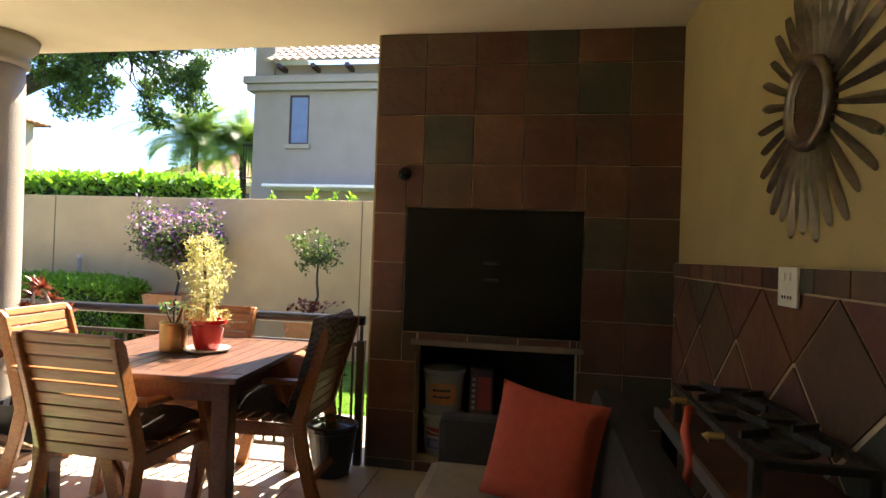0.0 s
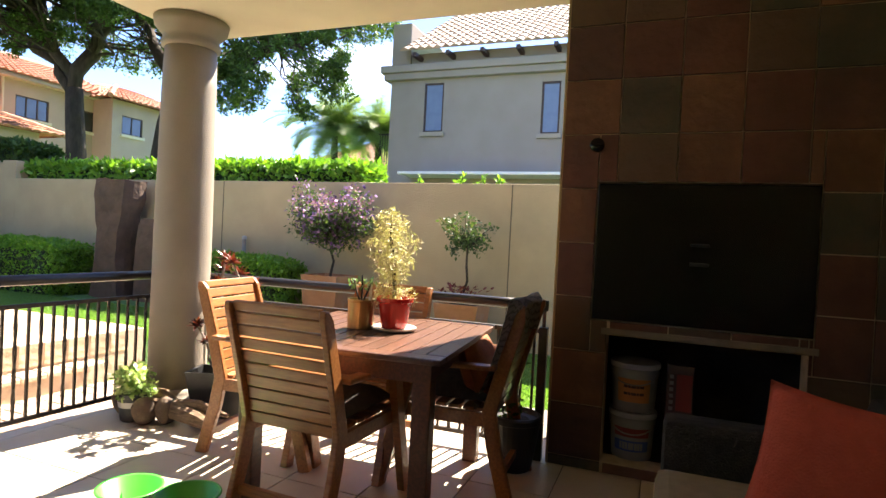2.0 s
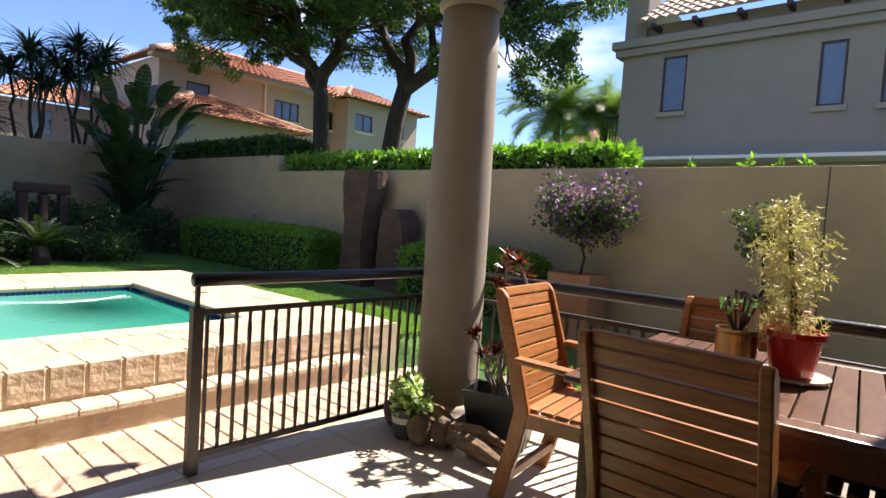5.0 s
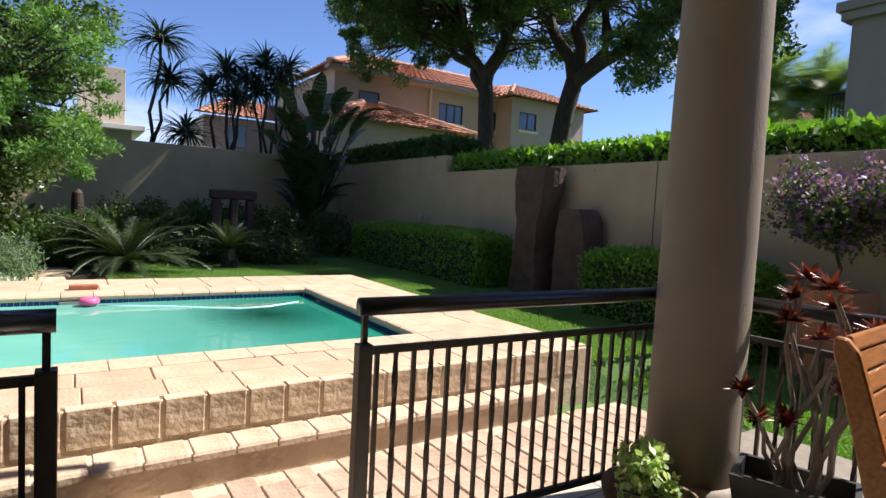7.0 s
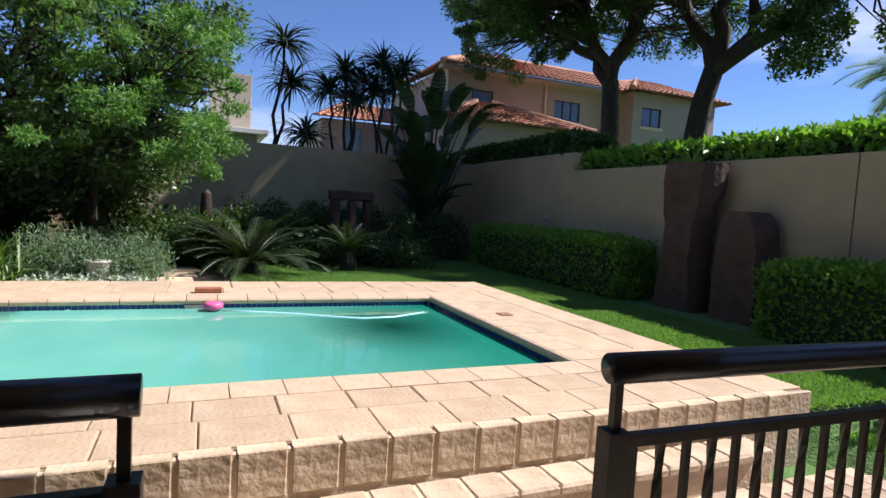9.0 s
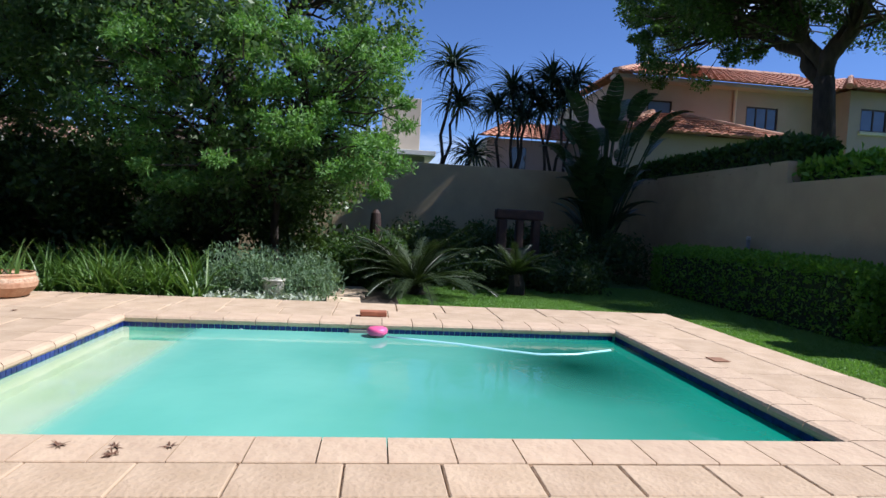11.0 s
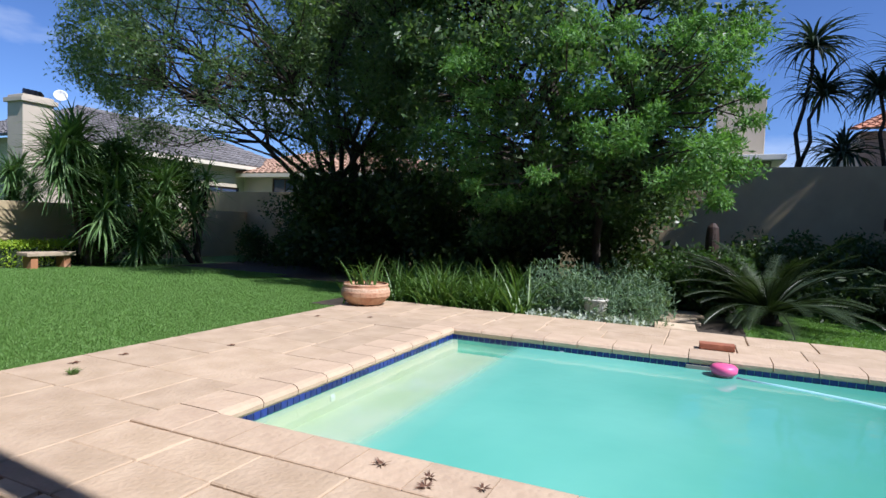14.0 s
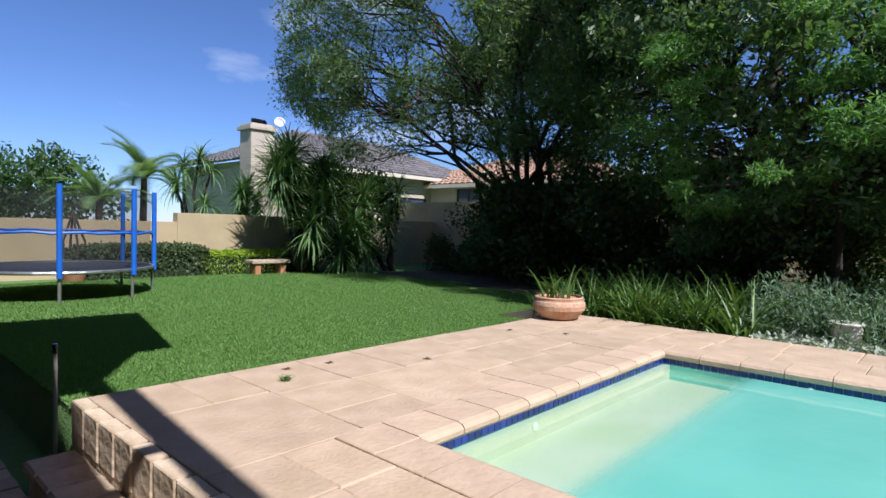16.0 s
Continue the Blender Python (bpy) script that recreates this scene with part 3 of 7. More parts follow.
part("cornice", box(-0.24, 14.1, -0.24, 0.3, 5.783, 5.98, 0.02), M_GREYHOUSE, gh)
part("parapet", box(-0.02, 0.55, 0.0, 9.0, 5.983, 7.2, 0.02), M_GREYHOUSE, gh)
part("upper_wall", box(0.552, 14.0, 0.1, 0.4, 5.983, 6.35), M_GREYHOUSE, gh)
tiled_roof("roof", [(0.45, -0.45, 6.28), (14.2, -0.45, 6.28), (14.2, 3.6, 8.75), (0.45, 3.6, 8.75)], M_BROWNROOF, gh, 0.24, 0.36)
for x in range(14):
    part("rafter_end", box(0.8 + x * 0.95, 0.9 + x * 0.95, -0.40, 0.1, 6.13, 6.24), M_WINFRAME, gh)
w = window("window", gh, 1.03, 4.16, 0.57, 1.34, M_WINFRAME, M_BLIND, M_SILL)
w = window("window", gh, 4.28, 4.05, 0.48, 1.33, M_WINFRAME, M_BLIND, M_SILL)
w = window("window", gh, 5.35, 4.04, 1.05, 1.32, M_WINFRAME, M_PANE, M_SILL, 2)
tiled_roof("porch_roof", [(6.05, -1.1, 3.45), (6.05, -0.25, 3.45), (8.2, -0.25, 5.6), (8.2, -1.1, 5.6)], M_BROWNROOF, gh, 0.24, 0.36)
part("porch_soffit", box(0, 3.0, -1.08, -0.25, -0.16, -0.02, 0.01, pose(6.1, 0, 3.45, 0, -45, 0)), M_WINFRAME, gh, "dark boarded underside of the porch roof")
part("lean_to_roof", box(0.75, 6.0, -0.9, -0.004, 2.90, 2.98, 0.02), material("pale_sheet_roof", (0.72, 0.72, 0.72), 0.6), gh, "pale sheet roof")
bm = bmesh.new()
for k in range(7):
    add_box(bm, -0.55 + k * 0.08, -0.53 + k * 0.08, 0.5, 0.52, 3.3, 4.2)
add_box(bm, -0.57, 0.0, 0.49, 0.53, 4.2, 4.25)
add_box(bm, -0.57, 0.0, 0.49, 0.53, 3.28, 3.32)
part("balcony_rail", bm, M_RAIL, gh, "black balcony railing")

# terracotta-roofed neighbour beyond the back corner; its front looks back at the garden
M_RIDGE = material("pale_ridge_tile", (0.50, 0.29, 0.20), 0.8, (0.42, 0.23, 0.155), 3, 0.2, 30, spread=0.12, island=True)
rh = thing("red_roofed_house", "two-storey beige house with hipped terracotta tile roof", "house", pose(-22.5, 9.0, 0, 0, 0, 90))
wall_with_holes("wall", 8.6, 6.52, 0.3, [(1.0, 1.9, 4.9, 5.7), (4.68, 5.9, 4.95, 5.75), (7.3, 8.0, 4.93, 5.75)], M_PINKHOUSE, pose(0, 0, 0), "", rh)
window("window", rh, 1.0, 4.9, 0.9, 0.8, M_WINFRAME, M_BLIND, M_PALESILL)
window("window", rh, 4.68, 4.95, 1.22, 0.8, M_WINFRAME, M_PANE, M_PALESILL, 3)
window("window", rh, 7.3, 4.93, 0.7, 0.82, M_WINFRAME, M_PANEDARK, M_PALESILL)
wall_with_holes("wing_wall", 4.4, 6.3, 0.3, [(0.45, 1.45, 4.95, 5.72), (2.9, 3.5, 4.95, 5.72)], M_PINKHOUSE, pose(7.7, -1.1, 0), "", rh)
w = window("window", rh, 8.15, 4.95, 1.0, 0.77, M_WINFRAME, M_PANE, M_PALESILL, 2)
w.location.y = -1.1
w = window("window", rh, 10.6, 4.95, 0.6, 0.77, M_WINFRAME, M_PANE, M_PALESILL)
w.location.y = -1.1
part("wing_side", box(7.7, 8.0, -0.798, 0.0, 0, 6.3), M_PINKHOUSE, rh)
part("wing_side", box(11.8, 12.1, -0.798, 4.0, 0, 6.3), M_PINKHOUSE, rh)
part("end_wall", box(-0.002, 0.3, 0.302, 7.0, 0, 6.4), M_PINKHOUSE, rh)
tiled_roof("roof", [(-0.45, -0.5, 6.4), (9.0, -0.5, 6.4), (9.0, 3.2, 7.85), (2.6, 3.2, 7.85)], M_ROOF, rh, 0.28, 0.4)
tiled_roof("roof", [(-0.45, 7.0, 6.4), (-0.45, -0.5, 6.4), (2.6, 3.2, 7.85), (2.6, 3.3, 7.85)], M_ROOF, rh, 0.28, 0.4)
tiled_roof("wing_roof", [(7.2, -1.6, 6.25), (12.5, -1.6, 6.25), (10.4, 0.9, 7.3), (9.4, 0.9, 7.3)], M_ROOF, rh, 0.28, 0.4)
tiled_roof("wing_roof", [(7.2, 2.0, 6.25), (7.2, -1.6, 6.25), (9.4, 0.9, 7.3), (9.4, 2.0, 7.5)], M_ROOF, rh, 0.28, 0.4)
tiled_roof("wing_roof", [(12.5, -1.6, 6.25), (12.5, 4.0, 6.25), (10.4, 4.0, 7.5), (10.4, 0.9, 7.3)], M_ROOF, rh, 0.28, 0.4)
ridge(rh, (-0.45, -0.5, 6.45), (2.6, 3.2, 7.9), M_RIDGE)
ridge(rh, (2.6, 3.2, 7.9), (9.0, 3.2, 7.9), M_RIDGE)
ridge(rh, (7.2, -1.6, 6.3), (9.4, 0.9, 7.35), M_RIDGE)
part("eaves_board", box(-0.4, 8.0, -0.44, -0.003, 6.26, 6.38), M_PINKHOUSE, rh)
part("gutter_pipe", tube([(4.2, -0.06, 6.3), (4.2, -0.06, 3.2)], 0.05), M_PALESILL, rh)
part("garage_wall", box(-1.0, 4.0, -2.4, -0.004, 0, 4.15), M_PINKHOUSE, rh)
tiled_roof("garage_roof", [(-1.5, -2.9, 4.1), (4.6, -2.9, 4.1), (1.6, -0.6, 5.1), (0.9, -0.6, 5.1)], M_ROOF, rh, 0.28, 0.4)
tiled_roof("garage_roof", [(4.6, -2.9, 4.1), (4.6, -0.05, 4.1), (1.6, -0.05, 5.1), (1.6, -0.6, 5.1)], M_ROOF, rh, 0.28, 0.4)
tiled_roof("garage_roof", [(-1.5, -0.05, 4.1), (-1.5, -2.9, 4.1), (0.9, -0.6, 5.1), (0.9, -0.05, 5.1)], M_ROOF, rh, 0.28, 0.4)
ridge(rh, (4.6, -2.9, 4.15), (1.6, -0.6, 5.15), M_RIDGE)
ridge(rh, (-1.5, -2.9, 4.15), (0.9, -0.6, 5.15), M_RIDGE)
# lower rear wing, seen behind the aloes
part("low_wing", box(-4.2, -0.01, 2.0, 6.5, 0, 4.3), M_PINKHOUSE, rh)
part("low_window", box(-3.3, -2.7, 1.96, 2.0, 3.2, 4.0), M_PANEDARK, rh)
part("low_wall", box(-5.0, -2.0, 0.4, 0.7, 0, 3.0), M_PINKHOUSE, rh)
tiled_roof("low_roof", [(-4.6, 1.6, 4.3), (-0.02, 1.6, 4.3), (-0.02, 4.2, 5.3), (-3.0, 4.2, 5.3)], M_ROOF, rh, 0.28, 0.4)


def plain_house(name, label, x, y, w, d, h, roof_h, wall_mat, roof_mat, holes=(), turn=0.0, chimney=None):
    """A far neighbour: walls with windows on its front (its own -y side), hipped tiled roof."""
    th = thing(name, label, "house", pose(x, y, 0, 0, 0, turn))
    wall_with_holes("wall", w, h, 0.3, [(a, a + ww, z, z + hh) for a, z, ww, hh in holes], wall_mat, pose(0, 0, 0), "", th)
    for a, z, ww, hh in holes:
        window("window", th, a, z, ww, hh, M_WINFRAME, M_PANE, M_PALESILL, 2 if ww > 1 else 1)
    part("side_wall", box(0, 0.3, 0.302, d, 0, h), wall_mat, th)
    part("side_wall", box(w - 0.3, w, 0.302, d, 0, h), wall_mat, th)
    part("back_wall", box(0.302, w - 0.302, d - 0.3, d, 0, h), wall_mat, th)
    e, r = 0.45, d / 2
    tiled_roof("roof", [(-e, -e, h - 0.05), (w + e, -e, h - 0.05), (w - r, r, h + roof_h), (r, r, h + roof_h)], roof_mat, th, 0.3, 0.42)
    tiled_roof("roof", [(-e, d + e, h - 0.05), (-e, -e, h - 0.05), (r, r, h + roof_h), (r, r + 0.05, h + roof_h)], roof_mat, th, 0.3, 0.42)
    tiled_roof("roof", [(w + e, -e, h - 0.05), (w + e, d + e, h - 0.05), (w - r, r + 0.05, h + roof_h), (w - r, r, h + roof_h)], roof_mat, th, 0.3, 0.42)
    ridge(th, (r, r, h + roof_h + 0.03), (w - r, r, h + roof_h + 0.03), roof_mat)
    part("fascia", box(-e, w + e, -e - 0.02, -e + 0.02, h - 0.18, h - 0.04), M_PALESILL, th)
    if chimney:
        cx, cy, cw, cz = chimney
        ch = part("chimney", box(cx, cx + cw, cy, cy + cw, 0, cz, 0.02), wall_mat, th)
        part("chimney_cap", box(cx - 0.06, cx + cw + 0.06, cy - 0.06, cy + cw + 0.06, cz - 0.12, cz - 0.005, 0.01), wall_mat, ch)
    return th


M_FARWALL = material("far_house_paint", (0.50, 0.43, 0.35), 0.85, (0.46, 0.40, 0.32), 1.5, 0.2, 30)
h1 = plain_house("grey_roofed_house", "beige house with dark grey tiled roof behind the lawn wall", -12.0, -17.0, 11.0, 6.0, 3.4, 1.5, M_FARWALL, M_GREYROOF,
                 [(2.6, 1.4, 1.4, 1.1), (5.8, 1.4, 1.8, 1.1)], 180, None)
h1.matrix_world = pose(-13.65, -16.25, -0.2, 0, 0, 180)
ch = part("chimney", box(-0.65, 0.15, -0.5, 0.2, 0, 4.4, 0.02), M_FARWALL, h1, "beige plastered chimney stack")
part("chimney_cap", box(-0.72, 0.22, -0.57, 0.27, 4.2, 4.32, 0.01), M_FARWALL, ch)
bm = bmesh.new()
for k in range(5):
    s = k / 4
    tube([(-0.55 + 0.12 * k, -0.4 + 0.05 * k, 4.4), (-0.45 + 0.1 * k, -0.2, 4.55), (-0.25 + 0.08 * k, -0.1, 4.5)], 0.05, 6, bm)
part("cowl", bm, M_BLACK, ch, "black chimney cowl")
dish = thing("satellite_dish", "white satellite dish on the chimney", "satellite dish", pose(-13.95, -15.72, 4.32, 70, 0, 150) @ Matrix.Scale(0.5, 4))
part("bowl", lathe([(0.02, 0.0), (0.15, 0.015), (0.28, 0.06), (0.34, 0.10), (0.335, 0.105), (0.275, 0.07), (0.14, 0.03), (0.02, 0.02)], 24), material("white_dish", (0.5, 0.51, 0.53), 0.4), dish, smooth=True)
part("arm", tube([(0, 0.3, 0.05), (0, 0.2, 0.3), (0, 0.02, 0.36)], 0.012, 6), M_SILL, dish)
part("bracket", tube([(0, 0, 0), (0, -0.15, -0.12), (0, -0.3, -0.16)], 0.02, 6), M_SILL, dish)
plain_house("white_house", "pale plastered house with faded terracotta roof behind the trees", -21.5, -7.5, 11.0, 7.0, 2.9, 1.25, M_FARWALL, M_PALEROOF,
            [(1.2, 1.7, 1.0, 1.0), (4.2, 1.7, 1.2, 1.0), (7.0, 1.6, 0.7, 1.1)], 90).matrix_world = pose(-21.5, -19.0, 0, 0, 0, 90)
bw = thing("white_building", "pale plastered building with flat white eaves behind the aloes", "house", pose(-20.5, 2.2, 0, 0, 0, 90))
part("wall", box(-4.5, 0, 0, 4, 0, 3.0), M_FARWALL, bw)
part("tower", box(-1.3, -0.1, 1.0, 3, 3.0, 4.9, 0.02), M_FARWALL, bw)
part("eaves", box(-4.8, 0.3, -0.35, 4, 3.0, 3.14, 0.01), material("white_eaves", (0.8, 0.79, 0.76), 0.6), bw, "white eaves board")
part("band", box(-4.2, -1.5, -0.03, 0, 2.75, 2.98), material("orange_band", (0.45, 0.2, 0.06), 0.7), bw, "orange painted band")
for k in range(2):
    part("window", box(-2.4 + k * 1.0, -1.7 + k * 1.0, -0.03, 0.0, 2.35, 2.7), M_PANEDARK, bw)
plain_house("far_house", "distant house with brown tiled hipped roof", -21.0, 27.0, 9.0, 8.0, 4.6, 2.4, M_PINKHOUSE, M_ROOF, [(2.0, 3.0, 1.4, 1.1), (5.5, 3.0, 1.0, 1.1)])


# ---- plants ----
rng = np.random.default_rng(7)


def leaves(name, pts, size, mat, parent, aspect=0.45, jitter=0.4, up=0.0, kind="", label=""):
    """Many single leaves: one folded kite for each point."""
    pts = np.asarray(pts, dtype=float)
    k = len(pts)
    d = rng.normal(size=(k, 3))
    d[:, 2] += up
    d /= np.linalg.norm(d, axis=1)[:, None]
    s = np.cross(d, rng.normal(size=(k, 3)))
    s /= np.linalg.norm(s, axis=1)[:, None] + 1e-9
    nrm = np.cross(d, s)
    ln = (size * (1 + jitter * rng.uniform(-1, 1, k)))[:, None]
    w = ln * aspect * 0.5
    v = np.stack([pts, pts + d * ln * 0.5 + s * w + nrm * ln * 0.08, pts + d * ln, pts + d * ln * 0.5 - s * w + nrm * ln * 0.08], 1).reshape(-1, 3)
    me = bpy.data.meshes.new(name)
    me.vertices.add(len(v))
    me.vertices.foreach_set("co", v.ravel())
    me.loops.add(4 * k)
    me.loops.foreach_set("vertex_index", np.arange(4 * k))
    me.polygons.add(k)
    me.polygons.foreach_set("loop_start", np.arange(0, 4 * k, 4))
    me.update()
    me.validate()
    me.materials.append(mat)
    ob = new(name, me)
    ob.parent = parent
    tagged(ob, label, kind=kind)
    return ob


def strips(name, blades, mat, parent=None, seg=5, label=""):
    """Arching blades: each (root, heading, lift, length, width, droop), angles in radians."""
    bm = bmesh.new()
    for root, heading, lift, length, width, droop in blades:
        p = Vector(root)
        side = Vector((-math.sin(heading), math.cos(heading), 0))
        prev = None
        ang = lift
        for i in range(seg + 1):
            s = i / seg
            w = width * (0.55 + 0.9 * s if s < 0.3 else 0.82 * (1 - s) / 0.7 + 0.02)
            fold = Vector((0, 0, -0.25 * w))
            row = [bm.verts.new(p - side * w * 0.5), bm.verts.new(p + fold), bm.verts.new(p + side * w * 0.5)]
            if prev:
                bm.faces.new((prev[0], prev[1], row[1], row[0]))
                bm.faces.new((prev[1], prev[2], row[2], row[1]))
            prev = row
            p = p + Vector((math.cos(heading) * math.cos(ang), math.sin(heading) * math.cos(ang), math.sin(ang))) * (length / seg)
            ang -= droop / seg
    return part(name, bm, mat, parent, label)


def blob_points(centres, per, flat=1.0):
    """Points scattered in clumps (x, y, z, radius), denser towards each clump's skin."""
    out = []
    for x, y, z, r in centres:
        d = rng.normal(size=(per, 3))
        d /= np.linalg.norm(d, axis=1)[:, None]
        rad = r * rng.uniform(0.25, 1.0, per) ** 0.6
        out.append(np.array((x, y, z)) + d * rad[:, None] * np.array((1, 1, flat)))
    return np.concatenate(out)


def limb(bm, a, b, r0, r1, wob=0.15, n=5):
    a, b = Vector(a), Vector(b)
    pts = []
    for i in range(n + 1):
        s = i / n
        p = a.lerp(b, s)
        if 0 < i < n:
            p += Vector(rng.normal(size=3)) * wob * (b - a).length * 0.12
        p.z += 0.10 * (b - a).length * math.sin(math.pi * s) * 0.5
        pts.append(p)
    tube(pts, [r0 + (r1 - r0) * i / n for i in range(n + 1)], 7, bm)
    return pts


def crown(cx, cy, cz, rx, ry, rz, count, r, low=-0.6):
    """Clump centres over the shell and inside of an ellipsoid."""
    out = []
    while len(out) < count:
        d = rng.normal(size=3)
        d /= np.linalg.norm(d)
        if d[2] < low:
            continue
        s = rng.uniform(0.45, 1.0) ** 0.5
        out.append((cx + d[0] * rx * s, cy + d[1] * ry * s, cz + d[2] * rz * s, r * rng.uniform(0.6, 1.25)))
    return out


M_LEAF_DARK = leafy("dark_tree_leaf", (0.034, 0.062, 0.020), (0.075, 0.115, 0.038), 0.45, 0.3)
M_LEAF_BIG = leafy("green_tree_leaf", (0.055, 0.102, 0.044), (0.128, 0.195, 0.083), 0.36, 0.44)
M_LEAF_AIRY = leafy("willow_leaf", (0.066, 0.112, 0.05), (0.15, 0.215, 0.095), 0.36, 0.48)
M_LEAF_MID = leafy("mid_tree_leaf", (0.034, 0.070, 0.020), (0.072, 0.13, 0.036), 0.5, 0.4)
M_LEAF_FEATHER = leafy("feathery_leaf", (0.085, 0.185, 0.045), (0.155, 0.29, 0.08), 0.55, 0.35)
M_LEAF_HEDGE = leafy("hedge_leaf", (0.09, 0.205, 0.026), (0.195, 0.355, 0.05), 0.4, 0.35)
M_LEAF_GREY = leafy("grey_green_leaf", (0.10, 0.17, 0.10), (0.17, 0.25, 0.15), 0.6, 0.25)
M_LEAF_OLIVE = leafy("olive_leaf", (0.05, 0.08, 0.03), (0.09, 0.13, 0.05), 0.55, 0.25)
M_LEAF_GOLD = leafy("golden_conifer_leaf", (0.46, 0.42, 0.22), (0.60, 0.53, 0.36), 0.6, 0.15)
M_LEAF_YELLOW = leafy("yellow_green_leaf", (0.20, 0.32, 0.02), (0.34, 0.42, 0.04), 0.5, 0.35)
M_PURPLE = leafy("purple_blossom", (0.10, 0.04, 0.17), (0.28, 0.16, 0.38), 0.6, 0.3)
M_REDLEAF = leafy("wine_red_leaf", (0.08, 0.012, 0.014), (0.20, 0.04, 0.03), 0.35, 0.2)
M_STRAP = leafy("strap_leaf", (0.05, 0.105, 0.023), (0.13, 0.215, 0.052), 0.4, 0.25)
M_ALOE = leafy("aloe_leaf", (0.028, 0.048, 0.034), (0.055, 0.08, 0.05), 0.45, 0.1)
M_CYCAD = leafy("cycad_frond", (0.026, 0.042, 0.018), (0.06, 0.085, 0.036), 0.4, 0.2)
M_STRELITZIA = leafy("strelitzia_leaf", (0.022, 0.045, 0.02), (0.05, 0.09, 0.038), 0.35, 0.15)
M_PALM = leafy("palm_frond", (0.10, 0.17, 0.07), (0.20, 0.28, 0.12), 0.5, 0.35)
M_YUCCA = leafy("yucca_leaf", (0.08, 0.155, 0.05), (0.165, 0.26, 0.095), 0.45, 0.2)


def tree(name, label, base, top, forks, centres, per, leaf, mat, trunk_r, aspect=0.45, flat=0.8, up=0.0, bark=None):
    """A tree: a trunk to top, limbs from there to the points in forks, twigs to every clump, and leaves."""
    th = thing(name, label, "tree", Matrix.Translation(base))
    b = Vector(base)
    bm = bmesh.new()
    t0 = Vector(top) - b
    limb(bm, (0, 0, -0.1), t0, trunk_r * 1.15, trunk_r * 0.8, 0.12, 5)
    ends = [t0]
    for f in forks:
        ends += limb(bm, t0 - Vector((0, 0, 0.1)), Vector(f) - b, trunk_r * 0.7, trunk_r * 0.3, 0.3, 6)[1:]
    part("trunk", bm, bark or M_BARK, th, smooth=True)
    bm = bmesh.new()
    for c in centres:
        p = Vector(c[:3]) - b
        near = min(ends, key=lambda e: (e - p).length + (0.8 if e.z > p.z else 0))
        limb(bm, near, p, min(trunk_r * 0.32, 0.010 * (near - p).length + 0.012), 0.006, 0.4, 4)
    part("limb", bm, bark or M_BARK, th)
    pts = blob_points([(c[0] - b.x, c[1] - b.y, c[2] - b.z, c[3]) for c in centres], per, flat)
    leaves("crown", pts, leaf, mat, th, aspect, up=up)
    return th


# two street trees behind the garden wall
c1 = crown(-17.0, 10.9, 8.0, 5.4, 4.2, 3.2, 250, 0.42, -0.42) + crown(-19.4, 9.8, 7.0, 2.4, 1.8, 1.5, 50, 0.32, -0.95) + crown(-14.8, 9.0, 6.9, 2.8, 1.8, 1.2, 90, 0.42, -0.8) + crown(-15.3, 7.4, 7.7, 3.0, 1.9, 1.1, 110, 0.42, -0.9)
tree("tree", "tall broadleaf tree with dark forked trunk behind the garden wall", (-15.9, 11.4, 0.0), (-16.1, 11.3, 5.0),
     [(-18.5, 10.6, 7.0), (-16.7, 10.2, 8.2), (-14.6, 11.3, 7.6), (-15.9, 12.3, 9.2)], c1, 260, 0.105, M_LEAF_MID, 0.28)
c2 = crown(-12.6, 13.4, 8.3, 5.8, 3.0, 3.5, 250, 0.42, -0.55) + crown(-10.0, 12.5, 5.5, 2.3, 1.2, 1.4, 60, 0.32, -0.95) + crown(-12.2, 10.8, 9.2, 2.6, 2.2, 1.2, 110, 0.5, -0.9)
tree("tree", "leaning broadleaf tree with spreading limbs behind the garden wall", (-15.0, 13.1, 0.0), (-14.0, 12.9, 5.2),
     [(-10.4, 12.8, 6.4), (-11.8, 13.6, 8.4), (-13.8, 13.4, 9.4), (-15.8, 12.8, 8.0)], c2, 260, 0.105, M_LEAF_MID, 0.32)
# big dense tree over the planting bed
c3 = crown(-12.2, -1.35, 4.2, 2.2, 2.75, 3.7, 340, 0.42, -0.95)
tree("tree", "dense dark green tree over the planting bed by the pool", (-13.2, -1.6, 0.05), (-13.0, -1.5, 1.6),
     [(-12.6, -0.6, 4.2), (-12.4, -2.4, 4.5), (-12.8, -1.4, 6.0)], c3, 225, 0.085, M_LEAF_BIG, 0.16)
c4 = [(-10.9 + rng.normal() * 0.4, rng.uniform(-2.4, 1.25), rng.uniform(1.4, 3.5), rng.uniform(0.12, 0.32)) for _ in range(120)]
tree("tree", "feathery bright green acacia leaning out of the bed", (-12.3, -0.6, 0.05), (-12.0, -0.6, 1.5), [(-11.4, -0.1, 2.4), (-11.2, -1.4, 2.5)], c4, 260, 0.08, M_LEAF_FEATHER, 0.06, 0.22, 0.5)
